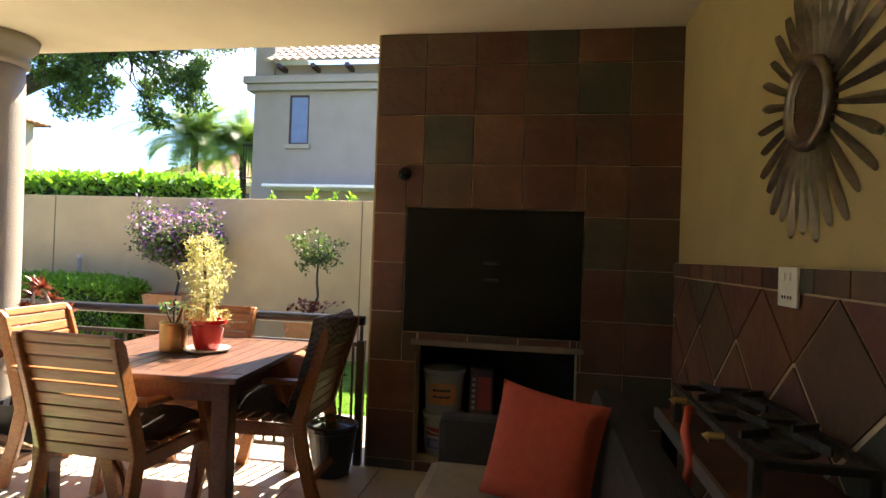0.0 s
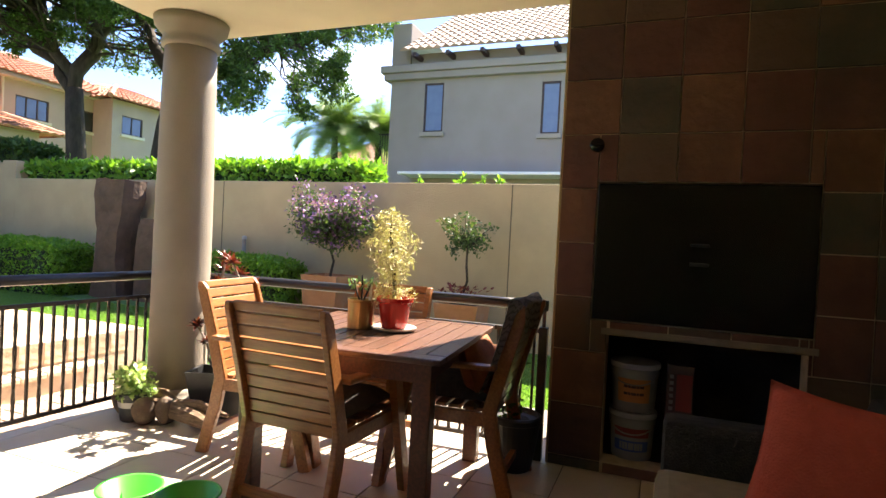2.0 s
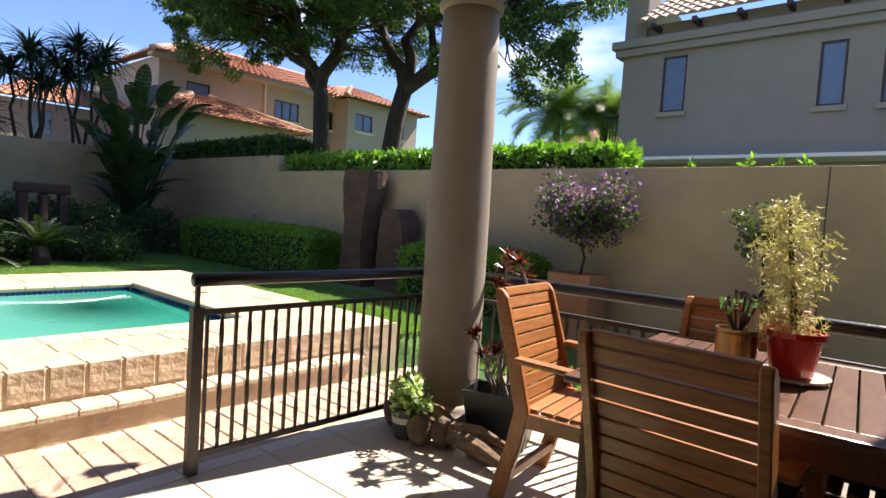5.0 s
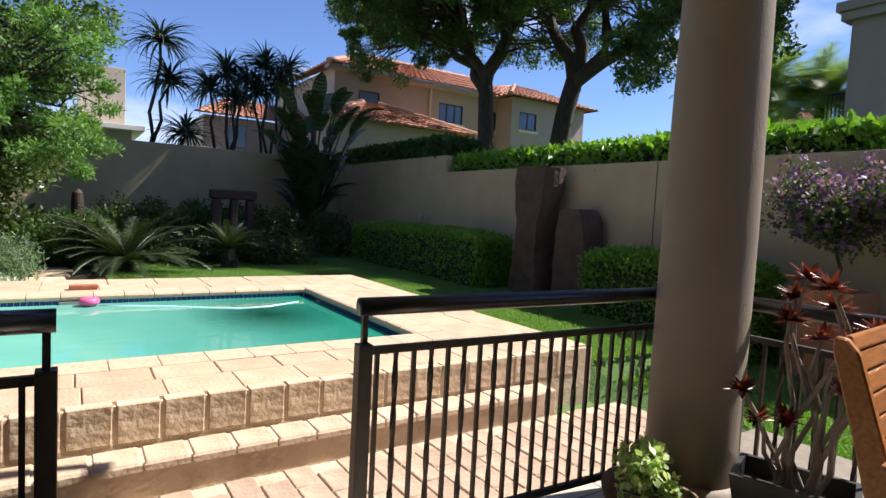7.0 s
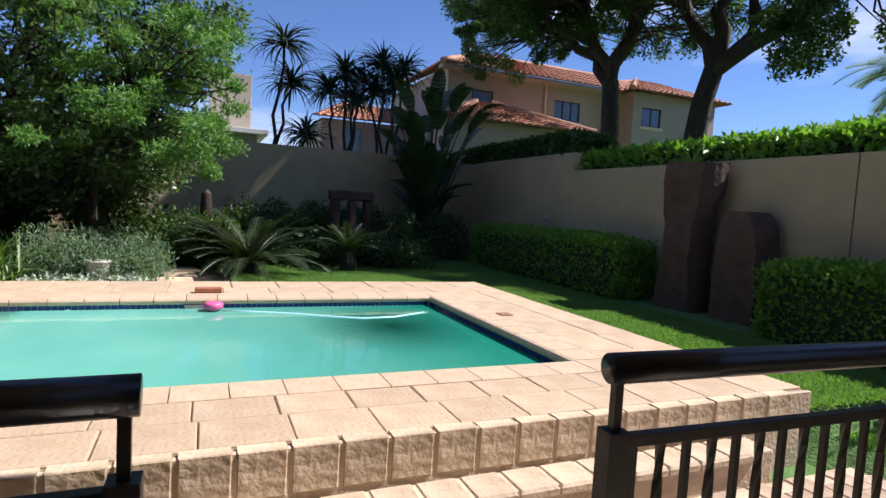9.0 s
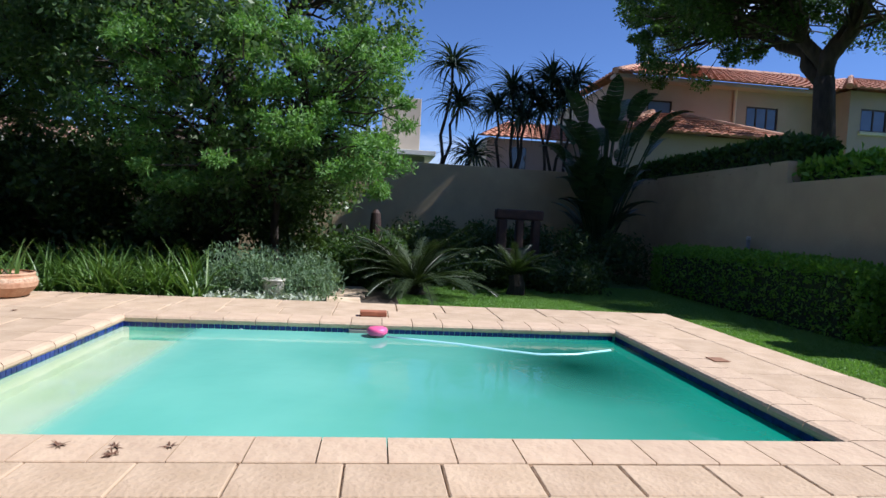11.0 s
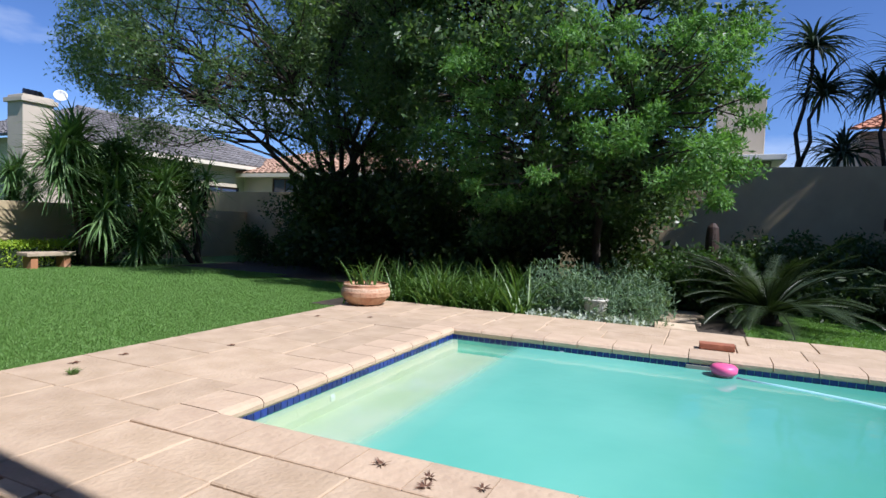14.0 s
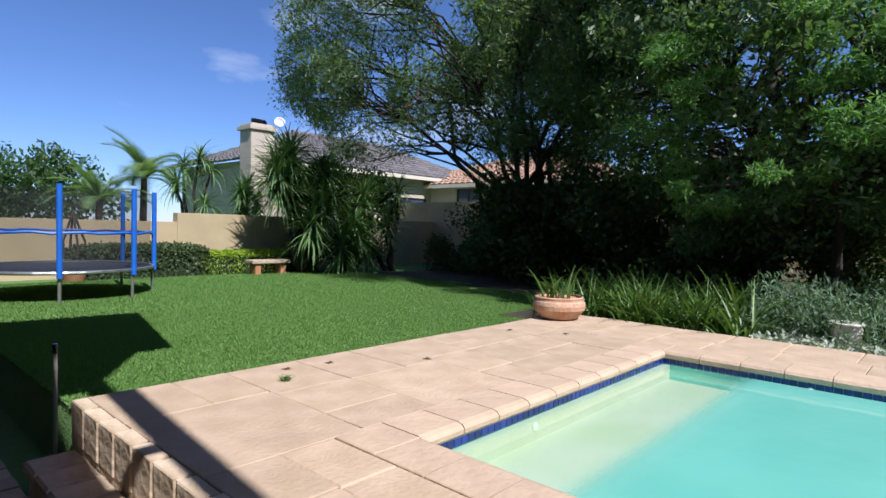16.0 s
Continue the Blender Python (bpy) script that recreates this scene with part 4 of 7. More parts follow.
# airy tree by the lawn
c5 = crown(-12.5, -7.0, 4.9, 2.9, 4.9, 3.1, 330, 0.42, -0.8) + crown(-14.2, -4.4, 5.4, 1.6, 2.4, 2.6, 150, 0.42, -0.9) + crown(-12.9, -5.4, 3.6, 1.6, 2.2, 1.7, 90, 0.4, -0.9) + crown(-15.2, -6.8, 5.2, 1.2, 2.4, 1.2, 90, 0.42, -0.9)
tree("tree", "airy willow-leaved tree with many thin dark stems", (-13.6, -5.6, 0.05), (-13.5, -5.6, 0.9),
     [(-13.2, -5.2, 4.2), (-12.8, -7.0, 4.6), (-13.2, -9.2, 4.4), (-13.0, -4.2, 5.0), (-12.4, -6.2, 3.4), (-13.4, -8.0, 3.0), (-13.0, -10.4, 4.0), (-13.2, -6.4, 5.6), (-13.2, -6.0, 7.2), (-13.0, -7.6, 6.8), (-13.2, -8.8, 6.0), (-12.8, -4.8, 7.0), (-14.6, -7.2, 5.4)], c5, 300, 0.085, M_LEAF_AIRY, 0.085, 0.28, 0.9)


def shrub(name, label, centres, per, leaf, mat, aspect=0.45, flat=1.0, category="shrub", up=0.0, stems=True):
    base = (sum(c[0] for c in centres) / len(centres), sum(c[1] for c in centres) / len(centres), LAWN_Z)
    th = thing(name, label, category, Matrix.Translation(base))
    b = Vector(base)
    if stems:
        bm = bmesh.new()
        for c in centres[:40]:
            limb(bm, (rng.normal() * 0.05, rng.normal() * 0.05, -0.03), Vector(c[:3]) - b, 0.014, 0.004, 0.3, 3)
        part("stem", bm, M_BARK, th)
    leaves("foliage", blob_points([(c[0] - b.x, c[1] - b.y, c[2] - b.z, c[3]) for c in centres], per, flat), leaf, mat, th, aspect, up=up)
    return th


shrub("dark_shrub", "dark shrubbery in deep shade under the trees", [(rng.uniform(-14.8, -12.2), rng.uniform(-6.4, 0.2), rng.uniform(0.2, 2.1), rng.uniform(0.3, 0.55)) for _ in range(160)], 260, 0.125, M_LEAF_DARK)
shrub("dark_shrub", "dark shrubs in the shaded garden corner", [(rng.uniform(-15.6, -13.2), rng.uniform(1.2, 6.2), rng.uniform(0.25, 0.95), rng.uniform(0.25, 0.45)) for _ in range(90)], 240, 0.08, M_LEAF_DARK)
shrub("dark_shrub", "dark bushy shrub under the yuccas by the lawn", [(rng.uniform(-13.4, -11.0), rng.uniform(-10.2, -9.5), rng.uniform(0.3, 2.3), rng.uniform(0.25, 0.45)) for _ in range(60)], 220, 0.09, M_LEAF_MID)
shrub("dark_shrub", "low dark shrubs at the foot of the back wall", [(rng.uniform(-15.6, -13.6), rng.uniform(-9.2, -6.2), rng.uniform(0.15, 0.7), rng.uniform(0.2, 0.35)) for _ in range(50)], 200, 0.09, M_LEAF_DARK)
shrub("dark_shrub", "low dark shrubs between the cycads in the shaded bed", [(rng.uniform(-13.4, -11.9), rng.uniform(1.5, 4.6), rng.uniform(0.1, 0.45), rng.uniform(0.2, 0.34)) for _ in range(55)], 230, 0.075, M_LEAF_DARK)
shrub("dark_shrub", "dark leafy shrub hiding the foot of the wooden post", [(rng.uniform(-12.4, -11.5), rng.uniform(0.25, 1.35), rng.uniform(0.1, 0.72), rng.uniform(0.18, 0.3)) for _ in range(34)], 230, 0.07, M_LEAF_MID)
# these dark shrubs are added in place of tree shade on the wall
shrub("dark_shrub", "added dark shrubs standing in for shade on the back wall", [(rng.uniform(-15.6, -14.4), rng.uniform(-8.6, -4.6), rng.uniform(0.2, 1.5), rng.uniform(0.25, 0.45)) for _ in range(60)], 230, 0.09, M_LEAF_DARK)
shrub("lavender_bush", "grey-green lavender bush at the pool deck", [(rng.uniform(-10.9, -9.9), rng.uniform(-1.0, 0.3), rng.uniform(0.2, 0.55), 0.26) for _ in range(36)], 300, 0.06, M_LEAF_GREY, 0.2, up=1.0)
shrub("silver_ground_cover", "low silvery ground cover at the deck edge", [(rng.uniform(-9.95, -9.6), rng.uniform(-0.85, 0.25), 0.16, 0.10) for _ in range(26)], 170, 0.04, leafy("silver_leaf", (0.32, 0.36, 0.30), (0.48, 0.52, 0.45), 0.7, 0.2), 0.6)


def hedge(name, label, x0, x1, y0, y1, z0, z1, mat, leaf, count):
    """A clipped hedge: a solid near-black green box core with leaves over it."""
    base = Vector(((x0 + x1) / 2, (y0 + y1) / 2, z0))
    th = thing(name, label, "hedge", Matrix.Translation(base))
    hx, hy, hz = (x1 - x0) / 2, (y1 - y0) / 2, z1 - z0
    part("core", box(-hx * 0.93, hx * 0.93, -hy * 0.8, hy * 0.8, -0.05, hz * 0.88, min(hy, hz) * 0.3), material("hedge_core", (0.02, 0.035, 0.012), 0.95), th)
    u = rng.uniform(-1, 1, (count, 3))
    face = rng.integers(0, 5, count)
    face = np.where(rng.uniform(size=count) < 0.45, 4, face)
    u[face == 0, 0] = 1
    u[face == 1, 0] = -1
    u[face == 2, 1] = 1
    u[face == 3, 1] = -1
    u[face == 4, 2] = 1
    g = np.abs(u)
    round_off = 1 - 0.10 * np.sort(g, axis=1)[:, 1] ** 6
    pts = np.stack([u[:, 0] * hx, u[:, 1] * hy * round_off, (u[:, 2] * 0.5 + 0.5) * hz * round_off], 1) + rng.normal(size=(count, 3)) * 0.03
    leaves("foliage", pts, leaf, mat, th, 0.5, up=0.4)
    return th


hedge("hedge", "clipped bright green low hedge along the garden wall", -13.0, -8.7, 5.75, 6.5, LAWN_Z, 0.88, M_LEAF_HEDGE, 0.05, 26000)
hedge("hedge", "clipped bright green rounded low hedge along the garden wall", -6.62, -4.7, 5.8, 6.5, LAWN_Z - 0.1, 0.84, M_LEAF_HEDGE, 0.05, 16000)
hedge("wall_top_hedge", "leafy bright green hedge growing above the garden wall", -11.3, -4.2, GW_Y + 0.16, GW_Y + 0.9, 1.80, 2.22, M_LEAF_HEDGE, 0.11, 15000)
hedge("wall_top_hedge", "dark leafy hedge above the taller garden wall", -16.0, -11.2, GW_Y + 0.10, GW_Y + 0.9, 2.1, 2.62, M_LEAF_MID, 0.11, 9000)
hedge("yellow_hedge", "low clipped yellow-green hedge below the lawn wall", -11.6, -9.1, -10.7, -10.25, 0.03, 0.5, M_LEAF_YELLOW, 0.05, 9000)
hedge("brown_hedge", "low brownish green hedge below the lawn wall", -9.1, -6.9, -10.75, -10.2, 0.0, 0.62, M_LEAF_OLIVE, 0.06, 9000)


def rosette_tree(name, label, base, heads, mat, leaf_len, leaf_w, per=46, trunk_r=0.07, droop=1.5, skirt=0.0):
    """Bare forked stems with rosettes of arching pointed leaves."""
    th = thing(name, label, "tree", Matrix.Translation(base))
    b = Vector(base)
    for h in heads:
        bm = bmesh.new()
        limb(bm, (0, 0, -0.05), Vector(h) - b, trunk_r, trunk_r * 0.6, 0.14, 8)
        part("trunk", bm, M_BARK, th)
    for h in heads:
        bl = []
        p = Vector(h) - b
        for k in range(per):
            lift = rng.uniform(-0.5 - skirt, 1.35)
            bl.append((p + Vector((0, 0, rng.uniform(-0.15 - skirt * 0.4, 0.08))), rng.uniform(0, 6.28), lift, leaf_len * rng.uniform(0.75, 1.15), leaf_w, droop * rng.uniform(0.5, 1.2)))
        strips("rosette", bl, mat, th, 5)
    return th


rosette_tree("aloe_tree", "tall tree aloe with drooping rosettes behind the wall", (-17.3, 2.15, 0), [(-17.10, 2.50, 4.79), (-17.30, 2.74, 3.90), (-17.05, 3.08, 2.68)], M_ALOE, 1.0, 0.078, 95, 0.055, 2.0, -0.35)
rosette_tree("aloe_tree", "dark many-headed tree aloe behind the wall", (-17.3, 4.11, 0), [(-17.10, 3.63, 3.83), (-17.30, 4.03, 4.30), (-17.05, 4.51, 4.17), (-17.20, 4.27, 3.65)], M_ALOE, 0.95, 0.075, 95, 0.05, 2.0, -0.35)
rosette_tree("aloe_tree", "dark tree aloe with crowded heads behind the wall", (-17.3, 5.16, 0), [(-17.10, 4.95, 4.61), (-17.30, 5.60, 4.62), (-17.05, 5.30, 4.16), (-17.20, 4.79, 3.94)], M_ALOE, 0.95, 0.075, 95, 0.05, 2.0, -0.35)
rosette_tree("yucca", "tall green yucca with spiky heads by the lawn", (-11.0, -9.9, 0), [(-10.2, -9.6, 2.25), (-10.65, -9.8, 2.6), (-10.45, -9.7, 2.5), (-10.6, -9.8, 1.9), (-11.2, -9.5, 1.6), (-11.9, -9.3, 1.2), (-11.6, -9.7, 2.0), (-10.3, -9.7, 2.0), (-10.9, -9.4, 1.2), (-11.3, -9.6, 2.3), (-12.3, -9.5, 1.8), (-11.5, -9.2, 0.8)], M_YUCCA, 0.8, 0.06, 130, 0.07, 0.8, 0.5)
rosette_tree("yucca", "shaded drooping yucca by the back wall", (-13.0, -9.3, 0), [(-12.6, -9.0, 1.3), (-13.1, -9.2, 2.0), (-12.2, -9.3, 0.8)], M_YUCCA, 0.7, 0.05, 80, 0.07, 0.9, 0.5)
rosette_tree("aloe_tree", "tree aloe beyond the lawn wall", (-10.4, -14.0, 0), [(-10.4, -13.5, 2.65), (-9.85, -13.5, 2.0), (-10.75, -13.6, 2.4), (-10.5, -13.4, 1.55), (-10.1, -13.7, 2.45)], M_YUCCA, 0.72, 0.05, 56, 0.05, 1.6)
rosette_tree("yucca", "round-headed yucca beyond the lawn wall", (-11.7, -13.5, 0), [(-11.45, -13.4, 1.95), (-11.95, -13.5, 1.7), (-11.7, -13.5, 2.15), (-11.5, -13.4, 1.5)], M_YUCCA, 0.68, 0.05, 110, 0.08, 0.7, 0.4)


def frond_plant(name, label, base, fronds, mat, leaflet=0.16, n=26, category="plant", trunk=None, width=0.02):
    """Feather fronds: (heading, lift, length, droop) each with two rows of leaflets."""
    th = thing(name, label, category, Matrix.Translation(base))
    if trunk:
        part("trunk", tube([(0, 0, -0.05), (0.03, 0.02, trunk[0] * 0.5), (0, 0, trunk[0])], [trunk[1] * 1.2, trunk[1], trunk[1] * 0.85], 10), M_BARK, th)
    z0 = trunk[0] if trunk else 0.05
    for heading, lift, length, droop in fronds:
        bm = bmesh.new()
        p = Vector((0, 0, z0))
        ang = lift
        pts = []
        for i in range(n + 1):
            pts.append(p.copy())
            p = p + Vector((math.cos(heading) * math.cos(ang), math.sin(heading) * math.cos(ang), math.sin(ang))) * (length / n)
            ang -= droop / n
        tube(pts[::4], 0.007, 4, bm)
        side = Vector((-math.sin(heading), math.cos(heading), 0))
        for i in range(3, n):
            d = (pts[i + 1] - pts[i]).normalized()
            ll = leaflet * math.sin(math.pi * (0.12 + 0.82 * i / n)) ** 0.6
            for sgn in (-1, 1):
                tip = pts[i] + (side * sgn * 0.85 + d * 0.55 + Vector((0, 0, 0.18))).normalized() * ll
                a = bm.verts.new(pts[i] - d * width)
                b_ = bm.verts.new(pts[i] + d * width)
                c_ = bm.verts.new(tip)
                bm.faces.new((a, b_, c_))
        part("frond", bm, mat, th)
    return th


frond_plant("cycad", "large arching cycad beside the lawn", (-11.25, 1.46, LAWN_Z), [(rng.uniform(0, 6.28), rng.uniform(0.4, 1.3), rng.uniform(0.95, 1.28), rng.uniform(0.7, 1.3)) for _ in range(70)], M_CYCAD, 0.15, 52, "cycad", (0.10, 0.13), 0.0065)
frond_plant("cycad", "dark smaller cycad in the shaded bed", (-11.6, 2.95, LAWN_Z), [(rng.uniform(0, 6.28), rng.uniform(0.5, 1.35), rng.uniform(0.45, 0.68), rng.uniform(0.5, 1.1)) for _ in range(34)], M_CYCAD, 0.12, 44, "cycad", (0.3, 0.12), 0.005)
frond_plant("palm_tree", "feathery palm beyond the garden wall", (-9.9, 15.2, 0), [(rng.uniform(0, 6.28), rng.uniform(0.2, 1.4), rng.uniform(1.4, 2.4), rng.uniform(0.9, 2.2)) for _ in range(80)], M_PALM, 0.45, 56, "tree", (4.3, 0.12), 0.012)
frond_plant("palm_tree", "feathery palm beside the grey house", (-8.9, 16.2, 0), [(rng.uniform(0, 6.28), rng.uniform(0.3, 1.4), rng.uniform(1.4, 2.3), rng.uniform(0.8, 2.0)) for _ in range(70)], M_PALM, 0.45, 56, "tree", (4.2, 0.12), 0.012)
frond_plant("palm_tree", "slender palm behind the trampoline", (-9.8, -15.4, 0), [(rng.uniform(0, 6.28), rng.uniform(0.2, 1.55), rng.uniform(1.1, 1.7), rng.uniform(0.7, 1.9)) for _ in range(26)], M_PALM, 0.36, 54, "tree", (2.2, 0.09), 0.011)
frond_plant("palm_tree", "low yellowish palm behind the trampoline", (-8.7, -15.2, 0), [(rng.uniform(0, 6.28), rng.uniform(0.3, 1.4), rng.uniform(0.9, 1.4), rng.uniform(0.8, 1.7)) for _ in range(26)], M_PALM, 0.3, 50, "tree", (1.6, 0.09), 0.011)
shrub("far_tree", "rounded dark green tree beyond the lawn wall", [(-9.5 + rng.normal() * 1.3, -26 + rng.normal() * 0.8, rng.uniform(0.8, 3.4), 0.8) for _ in range(40)], 150, 0.22, M_LEAF_MID, category="tree")
shrub("far_tree", "pale green bushy tree beyond the garden wall", [(-12.6 + rng.normal() * 0.7, 15.5 + rng.normal() * 0.5, rng.uniform(1.2, 3.0), 0.6) for _ in range(30)], 160, 0.14, M_LEAF_HEDGE, category="tree")


def strelitzia(base, fans):
    th = thing("strelitzia", "tall wild banana plant with paddle leaves in the corner", "plant", Matrix.Translation(base))
    for heading, lift, stalk, length, width, lean in fans:
        bm = bmesh.new()
        pts = [Vector((0, 0, 0))]
        ang = lift
        for i in range(5):
            pts.append(pts[-1] + Vector((math.cos(heading) * math.cos(ang), math.sin(heading) * math.cos(ang), math.sin(ang))) * stalk / 5)
            ang -= 0.05
        tube(pts, [0.03, 0.026, 0.022, 0.018, 0.015, 0.012], 6, bm)
        side = Vector((-math.sin(heading), math.cos(heading), 0))
        p = pts[-1]
        m = 9
        rows = []
        for i in range(m + 1):
            s = i / m
            w = width * math.sin(math.pi * min(1, 0.08 + 0.92 * s)) ** 0.7 + 0.004
            rows.append((p.copy(), w))
            p = p + Vector((math.cos(heading) * math.cos(ang), math.sin(heading) * math.cos(ang), math.sin(ang))) * length / m
            ang -= lean / m
        for (p0, w0), (p1, w1) in zip(rows, rows[1:]):
            for sgn in (-1, 1):
                if rng.uniform() < 0.05:
                    w0 = w0 * 0.55
                v = [bm.verts.new(p0), bm.verts.new(p0 + side * sgn * w0 * 0.5 + Vector((0, 0, 0.10 * w0))), bm.verts.new(p1.lerp(p0, 0.06) + side * sgn * w1 * 0.5 + Vector((0, 0, 0.10 * w1))), bm.verts.new(p1.lerp(p0, 0.04))]
                bm.faces.new(v)
        part("leaf", bm, M_STRELITZIA, th)
    return th


strelitzia((-14.5, 5.35, LAWN_Z), [(rng.uniform(0, 6.28), rng.uniform(1.28, 1.55), rng.uniform(0.9, 3.3), rng.uniform(0.55, 0.9), rng.uniform(0.30, 0.42), rng.uniform(0.5, 1.7)) for _ in range(90)])


def strap_clump(x, y, z, n, length, width, label, name="agapanthus", mat=None):
    bl = [((rng.normal() * 0.07, rng.normal() * 0.07, 0), rng.uniform(0, 6.28), rng.uniform(0.8, 1.5), length * rng.uniform(0.7, 1.2), width, rng.uniform(0.4, 1.7)) for _ in range(n)]
    th = thing(name, label, "plant", pose(x, y, z), "strap-leaved plants in the bed")
    strips("leaf_tuft", bl, mat or M_STRAP, th, 6)
    return th


for k in range(40):
    strap_clump(rng.uniform(-11.0, -9.68), -2.95 + k * 0.05 + rng.normal() * 0.05, LAWN_Z, 24, 0.66, 0.035, "strappy green plant in the bed beside the pool deck")
for k in range(7):
    strap_clump(rng.uniform(-10.6, -9.6), -3.4 + k * 0.11, LAWN_Z, 26, 0.42, 0.028, "short strappy green plant beside the clay bowl")

for x in (-3.31, -2.72, -2.45, -2.23):
    shrub("wall_sprig", "young green sprig showing above the garden wall", [(x + rng.normal() * 0.03, 6.98, 1.9 + 0.035 * k, 0.035) for k in range(5)], 7, 0.07, M_LEAF_HEDGE)

# ---- patio furniture ----
def slat_chair(m, label, cushion=None):
    """Slatted high-back wooden armchair; front towards its own -y."""
    th = thing("dining_chair", label, "chair", m @ Matrix.Scale(1.005, 4), "chairs round the patio table")
    for sx in (-1, 1):
        x = sx * 0.235
        # back upright, bent: splayed foot, then leaning back
        pts = [(x, 0.29, 0.0), (x, 0.215, 0.26), (x, 0.185, 0.42), (x, 0.245, 0.65), (x, 0.32, 0.90), (x, 0.336, 0.935)]
        bm = bmesh.new()
        rows = []
        for i, p in enumerate(pts):
            d = (0.036, 0.036, 0.036, 0.034, 0.030, 0.014)[i]
            rows.append([bm.verts.new((p[0] - 0.016, p[1] - d, p[2])), bm.verts.new((p[0] + 0.016, p[1] - d, p[2])), bm.verts.new((p[0] + 0.016, p[1] + d, p[2])), bm.verts.new((p[0] - 0.016, p[1] + d, p[2]))])
        for a, b in zip(rows, rows[1:]):
            for k in range(4):
                bm.faces.new((a[k], a[(k + 1) % 4], b[(k + 1) % 4], b[k]))
        bm.faces.new(rows[0][::-1])
        bm.faces.new(rows[-1])
        bmesh.ops.bevel(bm, geom=list(bm.edges), offset=0.005, segments=1, affect="EDGES")
        part("back_upright", bm, M_WOOD, th)
        part("front_leg", box(-0.02, 0.02, -0.032, 0.032, 0, 0.64, 0.005, pose(x * 1.12, -0.36, 0.0, -14)), M_WOOD, th)
        part("armrest", box(-0.032, 0.032, -0.46, 0.24, 0.615, 0.64, 0.01, pose(x * 1.12, 0, 0.01, 2)), M_WOOD, th)
        part("seat_rail", box(-0.014, 0.014, -0.30, 0.20, 0.355, 0.42, 0.004, pose(x, 0, 0)), M_WOOD, th)
    for k in range(7):
        part("seat_slat", box(-0.225, 0.225, -0.30 + k * 0.07, -0.243 + k * 0.07, 0.42, 0.438, 0.004), M_WOOD, th)
    for k in range(9):
        q = k / 8
        z = 0.425 + 0.445 * q
        y = 0.195 + 0.115 * q ** 1.25
        part("back_slat", box(-0.220, 0.220, -0.009, 0.009, -0.0255, 0.0255, 0.005, pose(0, y, z, -7 - 11 * q)), M_WOOD, th)
    part("crest_rail", box(-0.220, 0.220, -0.011, 0.011, -0.024, 0.018, 0.007, pose(0, 0.3225, 0.922, -18)), M_WOOD, th)
    part("stretcher", box(-0.25, 0.25, -0.015, 0.015, 0.10, 0.14, 0.004, pose(0, 0.24, 0)), M_WOOD, th)
    if cushion:
        me = bmesh.new()
        bmesh.ops.create_grid(me, x_segments=14, y_segments=14, size=0.225)
        for v in me.verts:
            e = max(abs(v.co.x), abs(v.co.y)) / 0.225
            v.co.z = 0.07 * (1 - e ** 4) + 0.004 * math.sin(v.co.x * 60) * math.sin(v.co.y * 47)
        g = bmesh.ops.duplicate(me, geom=me.verts[:] + me.edges[:] + me.faces[:])
        for v in [q for q in g["geom"] if isinstance(q, bmesh.types.BMVert)]:
            v.co.z *= -0.35
        for v in me.verts:
            v.co = pose(0, -0.05, 0.47) @ v.co
        part("seat_cushion", me, cushion, th, "dark fabric seat cushion", True)
    return th


M_CUSHION = material("charcoal_cushion", (0.035, 0.032, 0.03), 0.9, (0.06, 0.055, 0.05), 30, 0.3, 120)
TX0, TX1, TY0, TY1 = -2.078, -1.078, 2.065, 3.155
table = thing("patio_table", "dark red slatted wooden square patio table", "table", pose((TX0 + TX1) / 2, (TY0 + TY1) / 2, 0, 0, 0, 4.5))
hx, hy = (TX1 - TX0) / 2, (TY1 - TY0) / 2
nsl = 11
for k in range(nsl):
    a = -hx + 0.09 + (2 * hx - 0.18) * k / nsl
    part("slat", box(a + 0.003, a + (2 * hx - 0.18) / nsl - 0.003, -hy + 0.09, hy - 0.09, 0.735, 0.76, 0.003), M_TABLEWOOD, table)
for sgn in (-1, 1):
    part("border_board", box(-hx, hx, sgn * hy - (0.088 if sgn > 0 else 0), sgn * hy + (0.088 if sgn < 0 else 0), 0.735, 0.762, 0.01), M_TABLEWOOD, table)
    part("border_board", box(sgn * hx - (0.088 if sgn > 0 else 0), sgn * hx + (0.088 if sgn < 0 else 0), -hy + 0.09, hy - 0.09, 0.735, 0.762, 0.006), M_TABLEWOOD, table)
    part("apron", box(-hx + 0.08, hx - 0.08, sgn * (hy - 0.09) - 0.012, sgn * (hy - 0.09) + 0.012, 0.64, 0.734, 0.003), M_DARKWOOD, table)
    part("apron", box(sgn * (hx - 0.09) - 0.012, sgn * (hx - 0.09) + 0.012, -hy + 0.11, hy - 0.11, 0.64, 0.734, 0.003), M_DARKWOOD, table)
    for s2 in (-1, 1):
        part("leg", box(-0.04, 0.04, -0.04, 0.04, 0, 0.734, 0.006, pose(sgn * (hx - 0.09), s2 * (hy - 0.09), 0)), M_DARKWOOD, table)
slat_chair(pose(-1.66, 2.235, 0, 0, 0, 177.7), "slatted wooden armchair with its back towards the patio", M_CUSHION)
slat_chair(pose(-2.30, 2.745, 0, 0, 0, 96), "sunlit slatted wooden armchair beside the column")
slat_chair(pose(-1.785, 2.90, 0, 0, 0, 2), "slatted wooden armchair on the railing side of the table")
slat_chair(pose(-1.17, 2.86, 0, 0, 0, -88), "slatted wooden armchair with a knitted throw", M_CUSHION)

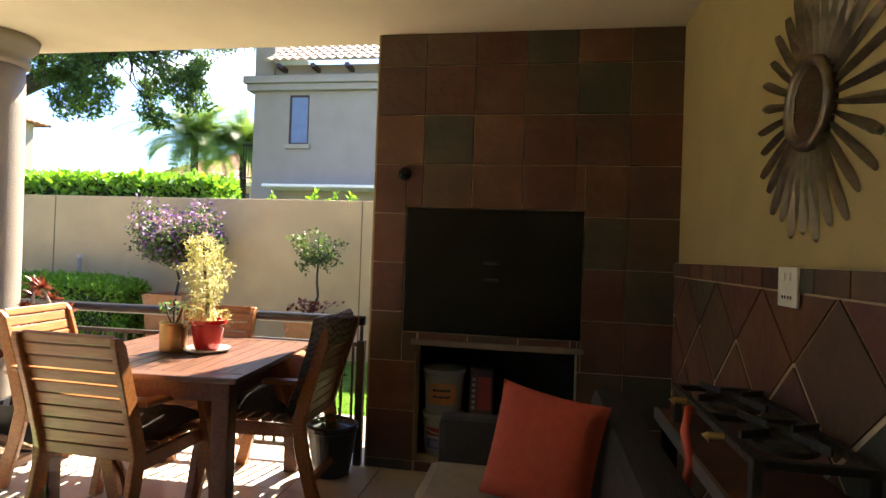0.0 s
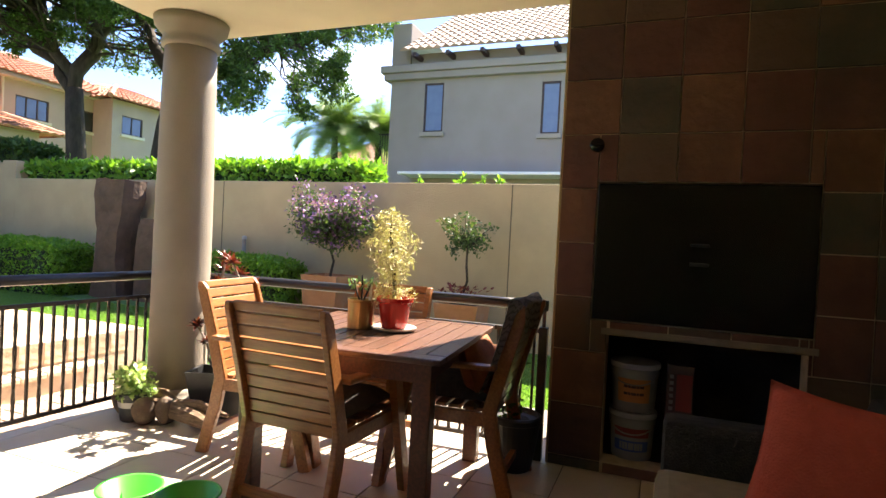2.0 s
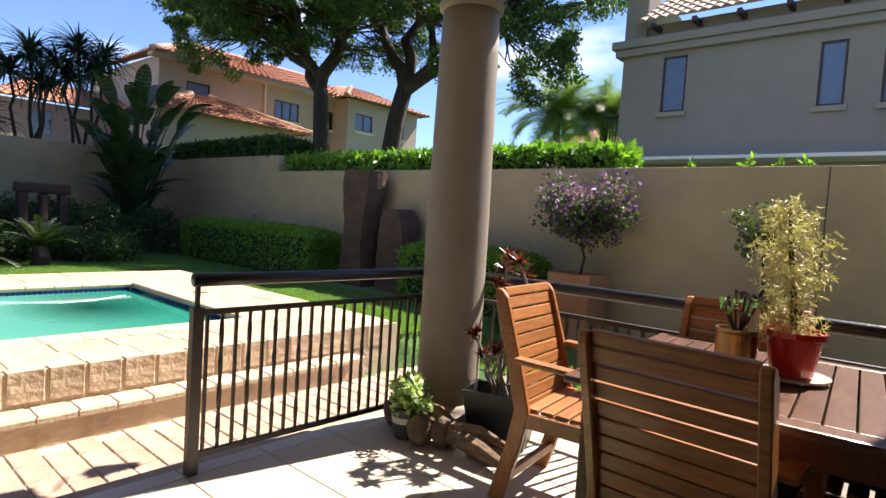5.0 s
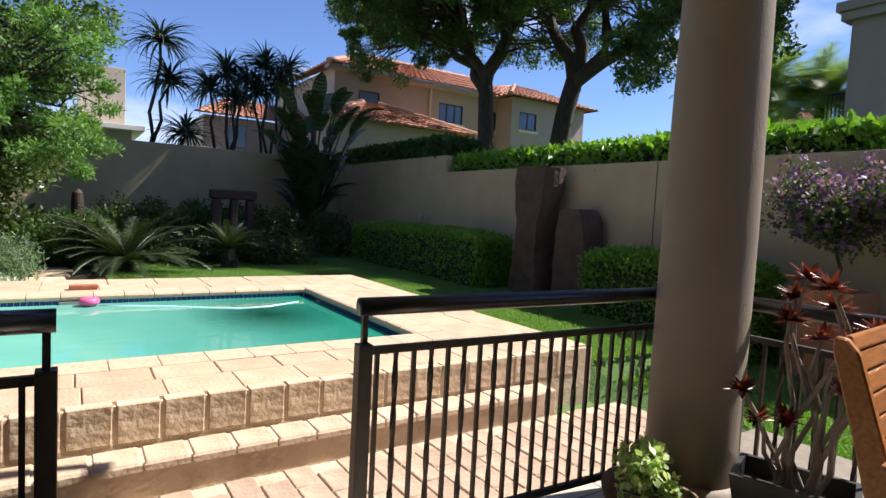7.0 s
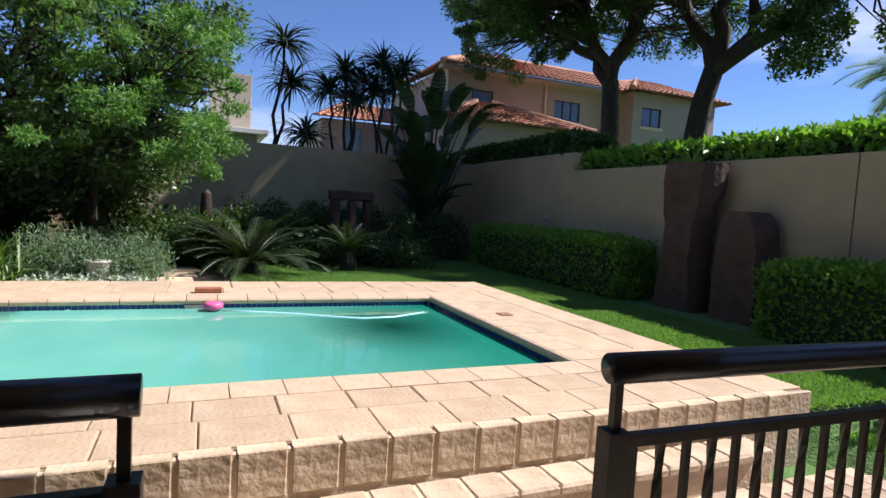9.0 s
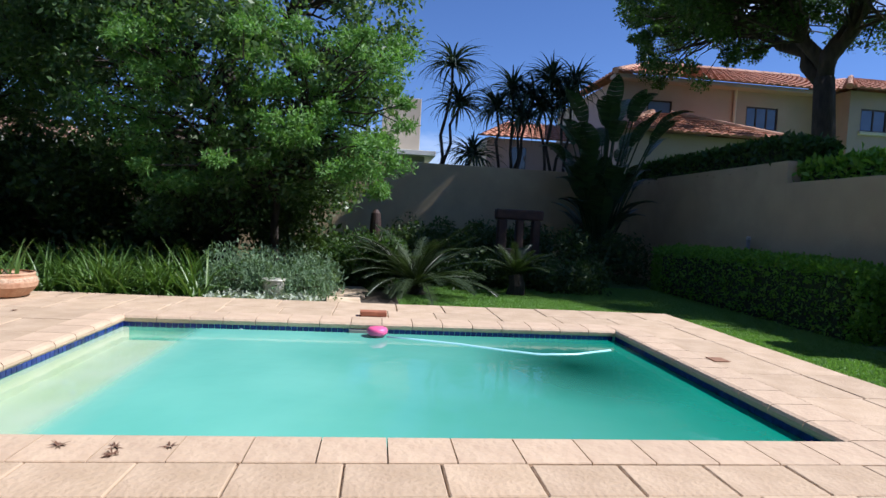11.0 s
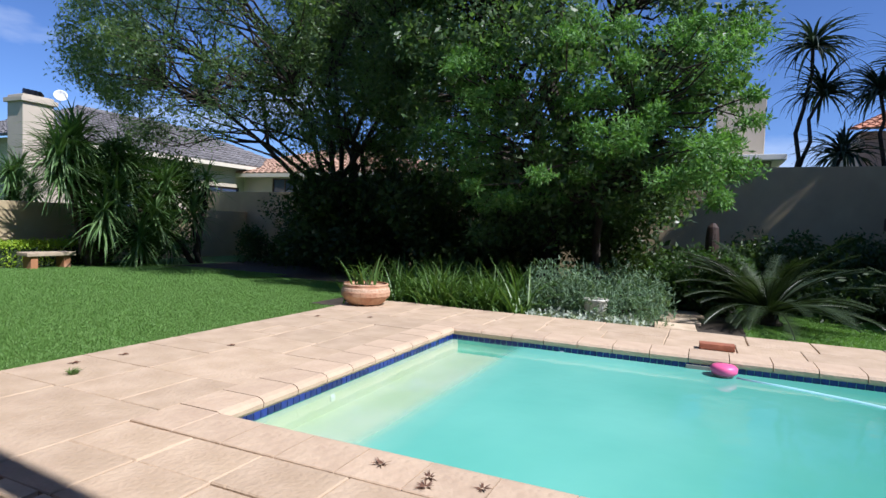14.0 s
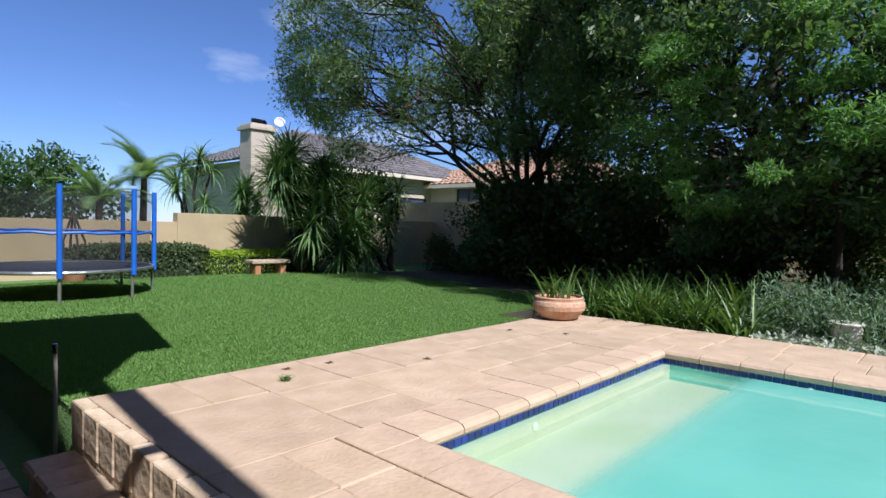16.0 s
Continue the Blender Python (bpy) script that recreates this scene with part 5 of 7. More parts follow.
# knitted throw over the fourth chair
M_KNIT = material("knitted_throw", (0.30, 0.27, 0.22), 0.95, (0.22, 0.20, 0.165), 26, 0.6, 60)
n, l = M_KNIT.node_tree.nodes, M_KNIT.node_tree.links
tck = n.new("ShaderNodeTexCoord")
zig = n.new("ShaderNodeTexWave")
zig.wave_profile = "TRI"
zig.bands_direction = "Z"
zig.inputs["Scale"].default_value = 9.0
zig.inputs["Distortion"].default_value = 5.0
zig.inputs["Detail"].default_value = 1.0
zig.inputs["Detail Scale"].default_value = 2.5
zramp = n.new("ShaderNodeValToRGB")
zramp.color_ramp.elements[0].color = (0.13, 0.115, 0.095, 1)
zramp.color_ramp.elements[1].color = (0.36, 0.33, 0.27, 1)
zramp.color_ramp.elements[1].position = 0.6
l.new(tck.outputs["Object"], zig.inputs["Vector"])
l.new(zig.outputs["Fac"], zramp.inputs[0])
l.new(zramp.outputs[0], n["Principled BSDF"].inputs["Base Color"])
bm = bmesh.new()
prof = [(-0.02, 0.50), (0.015, 0.62), (0.05, 0.75), (0.09, 0.88), (0.11, 0.945), (0.15, 0.955), (0.18, 0.93), (0.175, 0.80)]
rows = []
for i, (x, z) in enumerate(prof):
    rows.append([bm.verts.new((x + 0.012 * math.sin(j * 1.3 + i), -0.25 + 0.46 * j / 8, z + 0.01 * math.sin(j * 0.9))) for j in range(9)])
for a, b in zip(rows, rows[1:]):
    for j in range(8):
        bm.faces.new((a[j], a[j + 1], b[j + 1], b[j]))
bmesh.ops.solidify(bm, geom=bm.faces[:], thickness=0.018)
throw = part("throw_blanket", bm, M_KNIT, None, smooth=True)
throw.matrix_world = pose(-1.0, 2.81, 0.025, 0, 0, 2)
tagged(throw, "grey patterned knitted throw hung over a chair back", "blanket")


def pot(name, label, x, y, z, profile, mat, category="plant pot", soil=True):
    th = thing(name, label, category, pose(x, y, z))
    top = profile[-1][1]
    inner = [(r - 0.008, h) for r, h in profile[::-1][:2]]
    part("body", lathe(profile + inner + [(inner[-1][0] * 0.9, top - 0.03)], 32), mat, th, smooth=False)
    if soil:
        part("soil", lathe([(0.01, top - 0.04), (profile[-1][0] - 0.012, top - 0.035), (0.01, top - 0.022)], 24), M_EARTH, th)
    return th


M_REDPOT = material("red_glazed_pot", (0.40, 0.015, 0.015), 0.25, (0.34, 0.012, 0.012), 8, coat=0.3)
M_BRASS = material("brass_tin", (0.34, 0.25, 0.12), 0.28, (0.27, 0.195, 0.09), 10, 0.1, metal=0.9)
TT = 0.763
rp = pot("red_pot", "glossy red plant pot on the patio table", -1.51, 2.65, TT + 0.012, [(0.060, 0), (0.066, 0.01), (0.086, 0.13), (0.096, 0.135), (0.097, 0.155)], M_REDPOT)
part("saucer", lathe([(0.09, -0.012), (0.115, -0.002), (0.118, 0.006), (0.11, 0.004), (0.08, -0.003)], 32), material("clear_saucer", (0.5, 0.48, 0.42), 0.2), rp, "pale plastic saucer")
gold = thing("golden_conifer", "yellow-green lacy conifer growing in the red pot", "plant", pose(-1.51, 2.65, TT + 0.13))
part("stem", tube([(0, 0, 0), (-0.02, 0.01, 0.2), (-0.04, 0, 0.34), (-0.05, 0.01, 0.46)], [0.012, 0.01, 0.007, 0.003], 8), M_BARK, gold)
cl = []
for k in range(170):
    z = rng.uniform(0.02, 0.47)
    r = 0.05 + 0.085 * math.sin(math.pi * min(1, max(0, (z - 0.12) / 0.36))) if z > 0.14 else 0.13 - 0.5 * z
    a = rng.uniform(0, 6.28)
    q = rng.uniform(0.2, 1)
    cl.append((-0.05 * z / 0.5 + r * q * math.cos(a), r * q * math.sin(a), z, 0.026))
leaves("foliage", blob_points(cl, 20, 1.15), 0.026, M_LEAF_GOLD, gold, 0.16, up=-0.6)
pot("brass_pot", "dull brass tin planter on the patio table", -1.675, 2.60, TT, [(0.066, 0), (0.068, 0.004), (0.068, 0.135), (0.071, 0.14), (0.071, 0.15)], M_BRASS)
suc = thing("small_succulent", "small grey succulent in the brass tin", "plant", pose(-1.675, 2.60, TT + 0.12))
bm = bmesh.new()
for k in range(6):
    a = k * 1.05
    tube([(0, 0, 0), (0.03 * math.cos(a), 0.03 * math.sin(a), 0.06), (0.05 * math.cos(a), 0.05 * math.sin(a), 0.11 + 0.02 * (k % 3))], [0.006, 0.005, 0.004], 5, bm)
part("stem", bm, M_BARK, suc)
leaves("foliage", blob_points([(0.05 * math.cos(k * 1.05), 0.05 * math.sin(k * 1.05), 0.12, 0.025) for k in range(6)], 8), 0.03, M_LEAF_GREY, suc, 0.5)
part("label_card", box(-0.002, 0.002, -0.03, 0.03, 0.02, 0.11, 0, pose(0.05, 0.0, 0, 0, 0, 40)), material("pale_card", (0.62, 0.52, 0.36), 0.8), suc, "pale card tag")

# pots on the floor
pot("black_plant_pot", "tall black plastic plant pot beside the barbecue", -0.965, 3.11, 0.0, [(0.10, 0), (0.105, 0.01), (0.145, 0.26), (0.152, 0.265), (0.153, 0.29), (0.14, 0.3)], M_PLASTICBLACK)
seed = thing("seedling", "thin green seedling in the tall black pot", "plant", pose(-0.965, 3.11, 0.26))
part("stem", tube([(0, 0, 0), (0.01, 0, 0.14), (0.0, 0.01, 0.30)], 0.004, 5), M_BARK, seed)
leaves("foliage", blob_points([(0, 0, 0.08, 0.07), (0.01, 0, 0.30, 0.03), (-0.04, 0.0, 0.05, 0.05)], 24), 0.045, M_LEAF_MID, seed)
gp = pot("grey_pot", "small dark grey plastic pot with a pale band", -3.33, 2.68, 0.0, [(0.062, 0), (0.066, 0.006), (0.085, 0.15), (0.092, 0.155), (0.092, 0.175)], material("dark_grey_plastic", (0.035, 0.04, 0.045), 0.5))
part("label_band", lathe([(0.0775, 0.09), (0.0785, 0.09), (0.0835, 0.125), (0.0825, 0.125)], 32), material("pale_band", (0.6, 0.6, 0.58), 0.6), gp, "pale paper band")
va = thing("variegated_plant", "small pale variegated leafy plant in the grey pot", "plant", pose(-3.33, 2.68, 0.14))
leaves("foliage", blob_points([(rng.normal() * 0.05, rng.normal() * 0.05, rng.uniform(0.04, 0.2), 0.05) for _ in range(24)], 40), 0.035, leafy("variegated_leaf", (0.22, 0.36, 0.12), (0.55, 0.62, 0.38), 0.5, 0.3), va, 0.6)
bp_ = thing("black_planter", "low rectangular black plastic planter beside the column", "plant pot", pose(-2.93, 3.03, 0, 0, 0, 20))
bm = bmesh.new()
v0 = [bm.verts.new((x, y, 0.0)) for x, y in ((-0.15, -0.09), (0.15, -0.09), (0.15, 0.09), (-0.15, 0.09))]
v1 = [bm.verts.new((x, y, 0.20)) for x, y in ((-0.2, -0.13), (0.2, -0.13), (0.2, 0.13), (-0.2, 0.13))]
v2 = [bm.verts.new((x, y, 0.20)) for x, y in ((-0.18, -0.11), (0.18, -0.11), (0.18, 0.11), (-0.18, 0.11))]
v3 = [bm.verts.new((x, y, 0.15)) for x, y in ((-0.175, -0.105), (0.175, -0.105), (0.175, 0.105), (-0.175, 0.105))]
bm.faces.new(v0[::-1])
for a, b in ((v0, v1), (v1, v2), (v2, v3)):
    for k in range(4):
        bm.faces.new((a[k], a[(k + 1) % 4], b[(k + 1) % 4], b[k]))
for v in bm.verts:
    v.co.z *= 1.5
part("body", bm, M_PLASTICBLACK, bp_)
part("soil", box(-0.175, 0.175, -0.105, 0.105, 0.15, 0.235), M_EARTH, bp_)
ae = thing("red_aeonium", "leggy branching succulent with dark red rosettes", "plant", pose(-2.93, 3.03, 0.22))
heads = [(-0.02, 0.0, 0.82), (0.06, 0.04, 0.72), (-0.06, -0.02, 0.66), (0.16, -0.02, 0.52), (0.02, 0.06, 0.60), (-0.15, 0.0, 0.25), (-0.2, -0.04, 0.36), (0.10, 0.05, 0.42), (-0.02, -0.06, 0.30)]
M_STEM = material("grey_stem", (0.28, 0.24, 0.2), 0.8, (0.2, 0.16, 0.13), 20)
heads += [(0.08, -0.05, 0.80), (0.12, 0.03, 0.62), (-0.08, 0.05, 0.74), (0.2, 0.02, 0.66)]
for h in heads:
    bm = bmesh.new()
    limb(bm, (rng.uniform(-0.08, 0.08), rng.uniform(-0.03, 0.03), 0), h, 0.011, 0.007, 0.3, 4)
    stem = part("stem", bm, M_STEM, ae)
    strips("rosette", [(h, rng.uniform(0, 6.28), rng.uniform(-0.2, 1.3), rng.uniform(0.05, 0.085), 0.034, 0.3) for k in range(34)], M_REDLEAF, ae, 3)
wood = thing("driftwood", "weathered gnarled driftwood branch on the floor", "driftwood", pose(-2.98, 2.78, 0.05))
bm = bmesh.new()
tube([(-0.38, 0.06, 0.10), (-0.22, 0.02, 0.09), (-0.05, -0.03, 0.03), (0.15, -0.06, 0.02), (0.36, -0.10, 0.0)], [0.02, 0.045, 0.06, 0.05, 0.02], 9, bm)
tube([(-0.30, -0.02, 0.02), (-0.1, -0.04, 0.07), (0.1, 0.0, 0.08), (0.28, 0.06, 0.03)], [0.018, 0.035, 0.035, 0.012], 8, bm)
tube([(-0.1, -0.02, 0.06), (-0.2, -0.1, 0.09), (-0.3, -0.14, 0.07)], [0.03, 0.02, 0.008], 7, bm)
for v in bm.verts:
    v.co += Vector(noise.noise_vector(v.co * 14)) * 0.012
part("branch", bm, material("driftwood_grain", (0.30, 0.20, 0.12), 0.9, (0.14, 0.09, 0.055), 14, 0.8, 40, stretch=(1, 6, 6)), wood)
for k, (x, y) in enumerate(((-3.49, 2.76), (-3.20, 2.66), (-3.1, 2.74))):
    st = bmesh.new()
    bmesh.ops.create_icosphere(st, subdivisions=3, radius=0.075)
    for v in st.verts:
        v.co.z *= 1.15
        v.co *= 1 + 0.10 * noise.noise(v.co * 18)
    st = part("pebble", st, material("brown_pebble", (0.16, 0.11, 0.075), 0.8, (0.09, 0.06, 0.045), 14, 0.5), None, smooth=True)
    st.location = (x, y, 0.08)
    tagged(st, "rough round brown stone beside the column foot", "stone", "stones at the column")
for x, y in ((-2.31, 1.81), (-2.05, 1.87)):
    gb = thing("green_bowl", "bright green plastic bowl on the patio floor", "bowl", pose(x, y, 0.0), "green bowls")
    part("body", lathe([(0.09, 0), (0.095, 0.005), (0.125, 0.11), (0.135, 0.115), (0.134, 0.12), (0.12, 0.118), (0.09, 0.02), (0.01, 0.015)], 32), material("green_plastic", (0.05, 0.48, 0.04), 0.35, (0.045, 0.44, 0.04), 5), gb, smooth=True)

# ---- barbecue details ----
door = thing("firebox_door", "black steel barbecue firebox door", "barbecue door", pose(BX0 + 0.205, BY - 0.004, 0.845))
part("panel", box(0, 1.05, -0.012, 0.03, 0, 0.745, 0.004), M_BLACK, door)
for z in (0.32, 0.42):
    part("handle", box(0.48, 0.57, -0.032, -0.014, z, z + 0.016, 0.004), material("steel_handle", (0.05, 0.05, 0.05), 0.4, metal=0.6), door, "small steel handle")
knob = thing("round_damper", "black round chimney damper cap on the slates", "damper", pose(BX0 + 0.185, BY - 0.024, 1.80, 90))
part("disc", lathe([(0.038, -0.02), (0.04, 0.0), (0.036, 0.012), (0.02, 0.016)], 24), M_BLACK, knob)
part("tab", box(-0.03, 0.03, -0.006, 0.006, 0.016, 0.026, 0.002), M_BLACK, knob)


def bucket(x, y, z, r, h, mat, label, bands):
    th = thing("bucket", label, "bucket", pose(x, y, z), "buckets in the niche")
    part("body", lathe([(r * 0.86, 0), (r * 0.87, 0.006), (r, h)], 32), mat, th, smooth=True)
    part("lid", lathe([(r * 1.05, h - 0.015), (r * 1.06, h), (r * 1.04, h + 0.012), (r * 0.9, h + 0.008)], 32), material("white_plastic_lid", (0.32, 0.33, 0.33), 0.5), th, "pale plastic lid")
    part("bail", tube([(r * math.cos(a), -abs(r * math.sin(a)) * 1.12 - 0.01, h * 0.86 - 0.06 * math.sin(a)) for a in [math.pi * k / 10 for k in range(11)]], 0.004, 6), M_SILL, th)
    for (a0, a1, z0, z1, c) in bands:
        bm = bmesh.new()
        n = 12
        lo, hi = [], []
        for k in range(n + 1):
            a = a0 + (a1 - a0) * k / n
            q0 = r * (0.87 + 0.13 * z0 / h) + 0.002
            q1 = r * (0.87 + 0.13 * z1 / h) + 0.002
            lo.append(bm.verts.new((q0 * math.cos(a), q0 * math.sin(a), z0)))
            hi.append(bm.verts.new((q1 * math.cos(a), q1 * math.sin(a), z1)))
        for k in range(n):
            bm.faces.new((lo[k], lo[k + 1], hi[k + 1], hi[k]))
        part("label_band", bm, c, th)
    return th


M_WHITEPL = material("white_bucket_plastic", (0.24, 0.24, 0.225), 0.45, (0.21, 0.21, 0.195), 6)
C_ORANGE = material("orange_print", (0.5, 0.2, 0.06), 0.6)
C_BLUE = material("blue_print", (0.05, 0.09, 0.28), 0.6)
C_RED = material("red_print", (0.22, 0.028, 0.022), 0.6)
C_DARK = material("dark_print", (0.06, 0.03, 0.025), 0.6)
bucket(-0.36, 3.46, 0.065, 0.125, 0.25, M_WHITEPL, "white plastic bucket with blue and red print in the niche", [(-2.4, -0.7, 0.05, 0.11, C_BLUE), (-2.4, -0.7, 0.13, 0.18, C_RED), (-2.1, -1.0, 0.06, 0.10, M_WHITEPL)])
bucket(-0.36, 3.46, 0.33, 0.13, 0.26, M_WHITEPL, "white plastic bucket with orange label stacked in the niche", [(-2.3, -0.8, 0.06, 0.19, C_ORANGE), (-2.0, -1.1, 0.10, 0.115, C_DARK), (-2.0, -1.1, 0.14, 0.155, C_DARK)])
fl = thing("firelighter_box", "upright red and black carton in the niche", "box", pose(-0.12, 3.44, 0.065))
part("carton", box(-0.07, 0.07, -0.04, 0.04, 0, 0.55, 0.004), C_DARK, fl)
for k in range(6):
    part("print_mark", box(-0.055, -0.035, -0.043, -0.041, 0.30 + k * 0.035, 0.32 + k * 0.035), M_WHITEPL, fl)
part("print_panel", box(-0.02, 0.06, -0.043, -0.041, 0.30, 0.5), C_RED, fl)

# dado of slate diamonds, socket, mirror on the east wall
tagged(part("dado_backing", box(0.965, 0.984, -3.2, 3.26, 0, 1.315), M_JOINT), "mortar bed of the slate dado", "wall", kind="structure")
so = thing("wall_socket", "white double plug socket on the dado", "socket", pose(0.952, 1.735, 1.255, 90, 0, -90))
part("plate", box(-0.065, 0.065, -0.06, 0.06, 0, 0.01, 0.003), material("white_socket", (0.7, 0.68, 0.62), 0.4), so)
for sx in (-0.018, 0.02):
    part("switch", box(sx - 0.008, sx + 0.008, 0.018, 0.042, 0.01, 0.015, 0.002), material("switch_white", (0.78, 0.76, 0.7), 0.4), so)
for sx in (-0.03, -0.012, 0.01, 0.028):
    part("pin_hole", box(sx - 0.004, sx + 0.004, -0.036, -0.026, 0.0085, 0.0105), M_BLACK, so)
mir = thing("sunburst_mirror", "round mirror with silvery carved sunburst rays", "mirror", pose(0.984, 1.69, 1.795, 90, 0, -90))
M_SILVER = material("antique_silver", (0.27, 0.225, 0.17), 0.4, (0.16, 0.13, 0.10), 12, 0.2, 40, metal=0.85)
part("glass", lathe([(0.01, 0.018), (0.108, 0.018), (0.108, 0.02), (0.01, 0.021)], 40), material("mirror_glass", (0.8, 0.8, 0.8), 0.02, metal=1.0), mir)
part("rim", lathe([(0.138, 0.0), (0.14, 0.02), (0.13, 0.034), (0.115, 0.03), (0.108, 0.02), (0.108, 0.0)], 48), M_SILVER, mir, smooth=True)
for k in range(30):
    a = 2 * math.pi * k / 30
    ln = 0.41 if k % 2 else 0.385
    bm = bmesh.new()
    rows = []
    for s, w, t in ((0.135, 0.007, 0.012), (0.22, 0.012, 0.022), (ln - 0.05, 0.017, 0.02), (ln - 0.01, 0.012, 0.014), (ln, 0.003, 0.006)):
        rows.append([bm.verts.new((s, -w, 0.002)), bm.verts.new((s, 0, t)), bm.verts.new((s, w, 0.002))])
    for p, q in zip(rows, rows[1:]):
        bm.faces.new((p[0], p[1], q[1], q[0]))
        bm.faces.new((p[1], p[2], q[2], q[1]))
        bm.faces.new((p[2], p[0], q[0], q[2]))
    ray = part("ray", bm, M_SILVER, mir)
    ray.rotation_euler = (0, 0, a)

# sofa, cushion, side table with gas burner
M_WICKER = material("dark_wicker", (0.015, 0.0125, 0.011), 0.6, (0.028, 0.023, 0.019), 60, 0.8, 140)
M_SEAT = material("beige_seat_fabric", (0.28, 0.22, 0.14), 0.9, (0.24, 0.19, 0.12), 20, 0.3, 120)
sofa = thing("wicker_sofa", "dark woven wicker sofa with beige seat cushion", "sofa", pose(0.17, 1.78, 0))
part("base", box(-0.38, 0.36, -0.9, 0.72, 0.04, 0.30, 0.03), M_WICKER, sofa)
part("seat_cushion", box(-0.40, 0.20, -0.85, 0.55, 0.302, 0.43, 0.045), M_SEAT, sofa, "beige fabric seat cushion")
part("backrest", box(0.18, 0.34, -0.9, 0.70, 0.30, 0.80, 0.05, pose(0, 0, 0, 0, 8)), M_WICKER, sofa)
part("armrest", box(-0.38, 0.34, 0.57, 0.72, 0.302, 0.60, 0.04), M_WICKER, sofa)


def cushion(w, h, d, seg=18):
    bm = bmesh.new()
    for side in (1, -1):
        rows = []
        for i in range(seg + 1):
            row = []
            for j in range(seg + 1):
                u, v = 2 * i / seg - 1, 2 * j / seg - 1
                pinch = 1 - 0.07 * (1 - abs(u) ** 2) * abs(v) ** 3 - 0.0
                pinch_v = 1 - 0.07 * (1 - abs(v) ** 2) * abs(u) ** 3
                t = (1 - u ** 4) * (1 - v ** 4)
                row.append(bm.verts.new((u * w / 2 * pinch_v, side * d / 2 * t ** 0.55, v * h / 2 * pinch)))
            rows.append(row)
        for i in range(seg):
            for j in range(seg):
                bm.faces.new((rows[i][j], rows[i + 1][j], rows[i + 1][j + 1], rows[i][j + 1]))
    bmesh.ops.remove_doubles(bm, verts=bm.verts, dist=1e-5)
    return bm


cu = part("scatter_cushion", cushion(0.41, 0.42, 0.17), material("coral_fabric", (0.50, 0.085, 0.05), 0.9, (0.44, 0.07, 0.042), 25, 0.4, 160), None, smooth=True)
cu.matrix_world = pose(0.24, 1.94, 0.63, -14, 6, -22)
tagged(cu, "coral red square scatter cushion on the sofa", "cushion")
rc = part("scatter_cushion", cushion(0.36, 0.34, 0.15), material("rust_fabric", (0.34, 0.11, 0.035), 0.9, (0.24, 0.07, 0.025), 18, 0.5, 120), None, smooth=True)
rc.matrix_world = pose(-1.10, 2.84, 0.60, -20, 0, 92)
tagged(rc, "crumpled rust orange cushion on the dining chair", "cushion")
st = thing("side_table", "low dark wooden side table with aluminium edge strip", "table", pose(0.79, 1.35, 0.14))
part("top", box(-0.13, 0.16, -0.75, 0.75, 0.60, 0.635, 0.004), material("worn_red_board", (0.12, 0.045, 0.025), 0.6, (0.08, 0.03, 0.02), 8, 0.2), st)
part("edge_strip", box(-0.145, -0.132, -0.75, 0.75, 0.598, 0.638, 0.002), material("aluminium_strip", (0.45, 0.42, 0.38), 0.4, metal=0.8), st, "ribbed aluminium edge strip")
for sx in (-0.10, 0.13):
    for sy in (-0.7, 0.7):
        part("leg", box(sx - 0.025, sx + 0.025, sy - 0.025, sy + 0.025, -0.14, 0.599, 0.004), M_BLACK, st)
bu = thing("gas_burner", "black cast-iron two-ring gas burner on the side table", "gas burner", pose(0.80, 1.62, 0.776) @ Matrix.Diagonal((0.72, 0.95, 0.8, 1)))
M_IRON = material("cast_iron", (0.012, 0.012, 0.012), 0.55, (0.025, 0.023, 0.02), 20, 0.4)
for sx in (-0.16, 0.16):
    for sy in (-0.42, 0.32):
        part("leg", box(sx - 0.016, sx + 0.016, sy - 0.016, sy + 0.016, 0, 0.13, 0.003), M_IRON, bu)
bm = bmesh.new()
add_box(bm, -0.18, -0.15, -0.45, 0.35, 0.13, 0.155, 0.004)
add_box(bm, 0.15, 0.18, -0.45, 0.35, 0.13, 0.155, 0.004)
for y in (-0.45, -0.06, 0.33):
    add_box(bm, -0.15, 0.15, y, y + 0.025, 0.131, 0.154, 0.003)
part("frame", bm, M_IRON, bu)
for y in (-0.24, 0.14):
    ring = part("ring", lathe([(0.05, 0.13), (0.11, 0.13), (0.115, 0.15), (0.10, 0.165), (0.06, 0.165), (0.05, 0.15)], 28), M_IRON, bu)
    ring.location.y = y
    for k in range(4):
        a = k * math.pi / 2 + 0.4
        b = part("pan_support", box(0.05, 0.17, -0.006, 0.006, 0.16, 0.185, 0.002), M_IRON, bu)
        b.matrix_local = pose(0, y, 0, 0, 0, math.degrees(a))
    part("valve", tube([(-0.18, y, 0.14), (-0.23, y, 0.14), (-0.24, y, 0.13)], [0.012, 0.012, 0.018], 8), material("brass_valve", (0.5, 0.38, 0.2), 0.35, metal=0.9), bu, "brass gas valve")
hose_o = thing("gas_hose", "short orange rubber gas hose", "hose", pose(0.68, 1.66, 0.74))
part("pipe", tube([(0.0, 0.02, 0.14), (-0.03, -0.02, 0.15), (-0.05, -0.06, 0.10), (-0.04, -0.08, 0.02), (-0.06, -0.12, -0.06), (-0.08, -0.15, -0.10)], 0.013, 10), material("orange_rubber", (0.50, 0.07, 0.03), 0.5), hose_o, smooth=True)

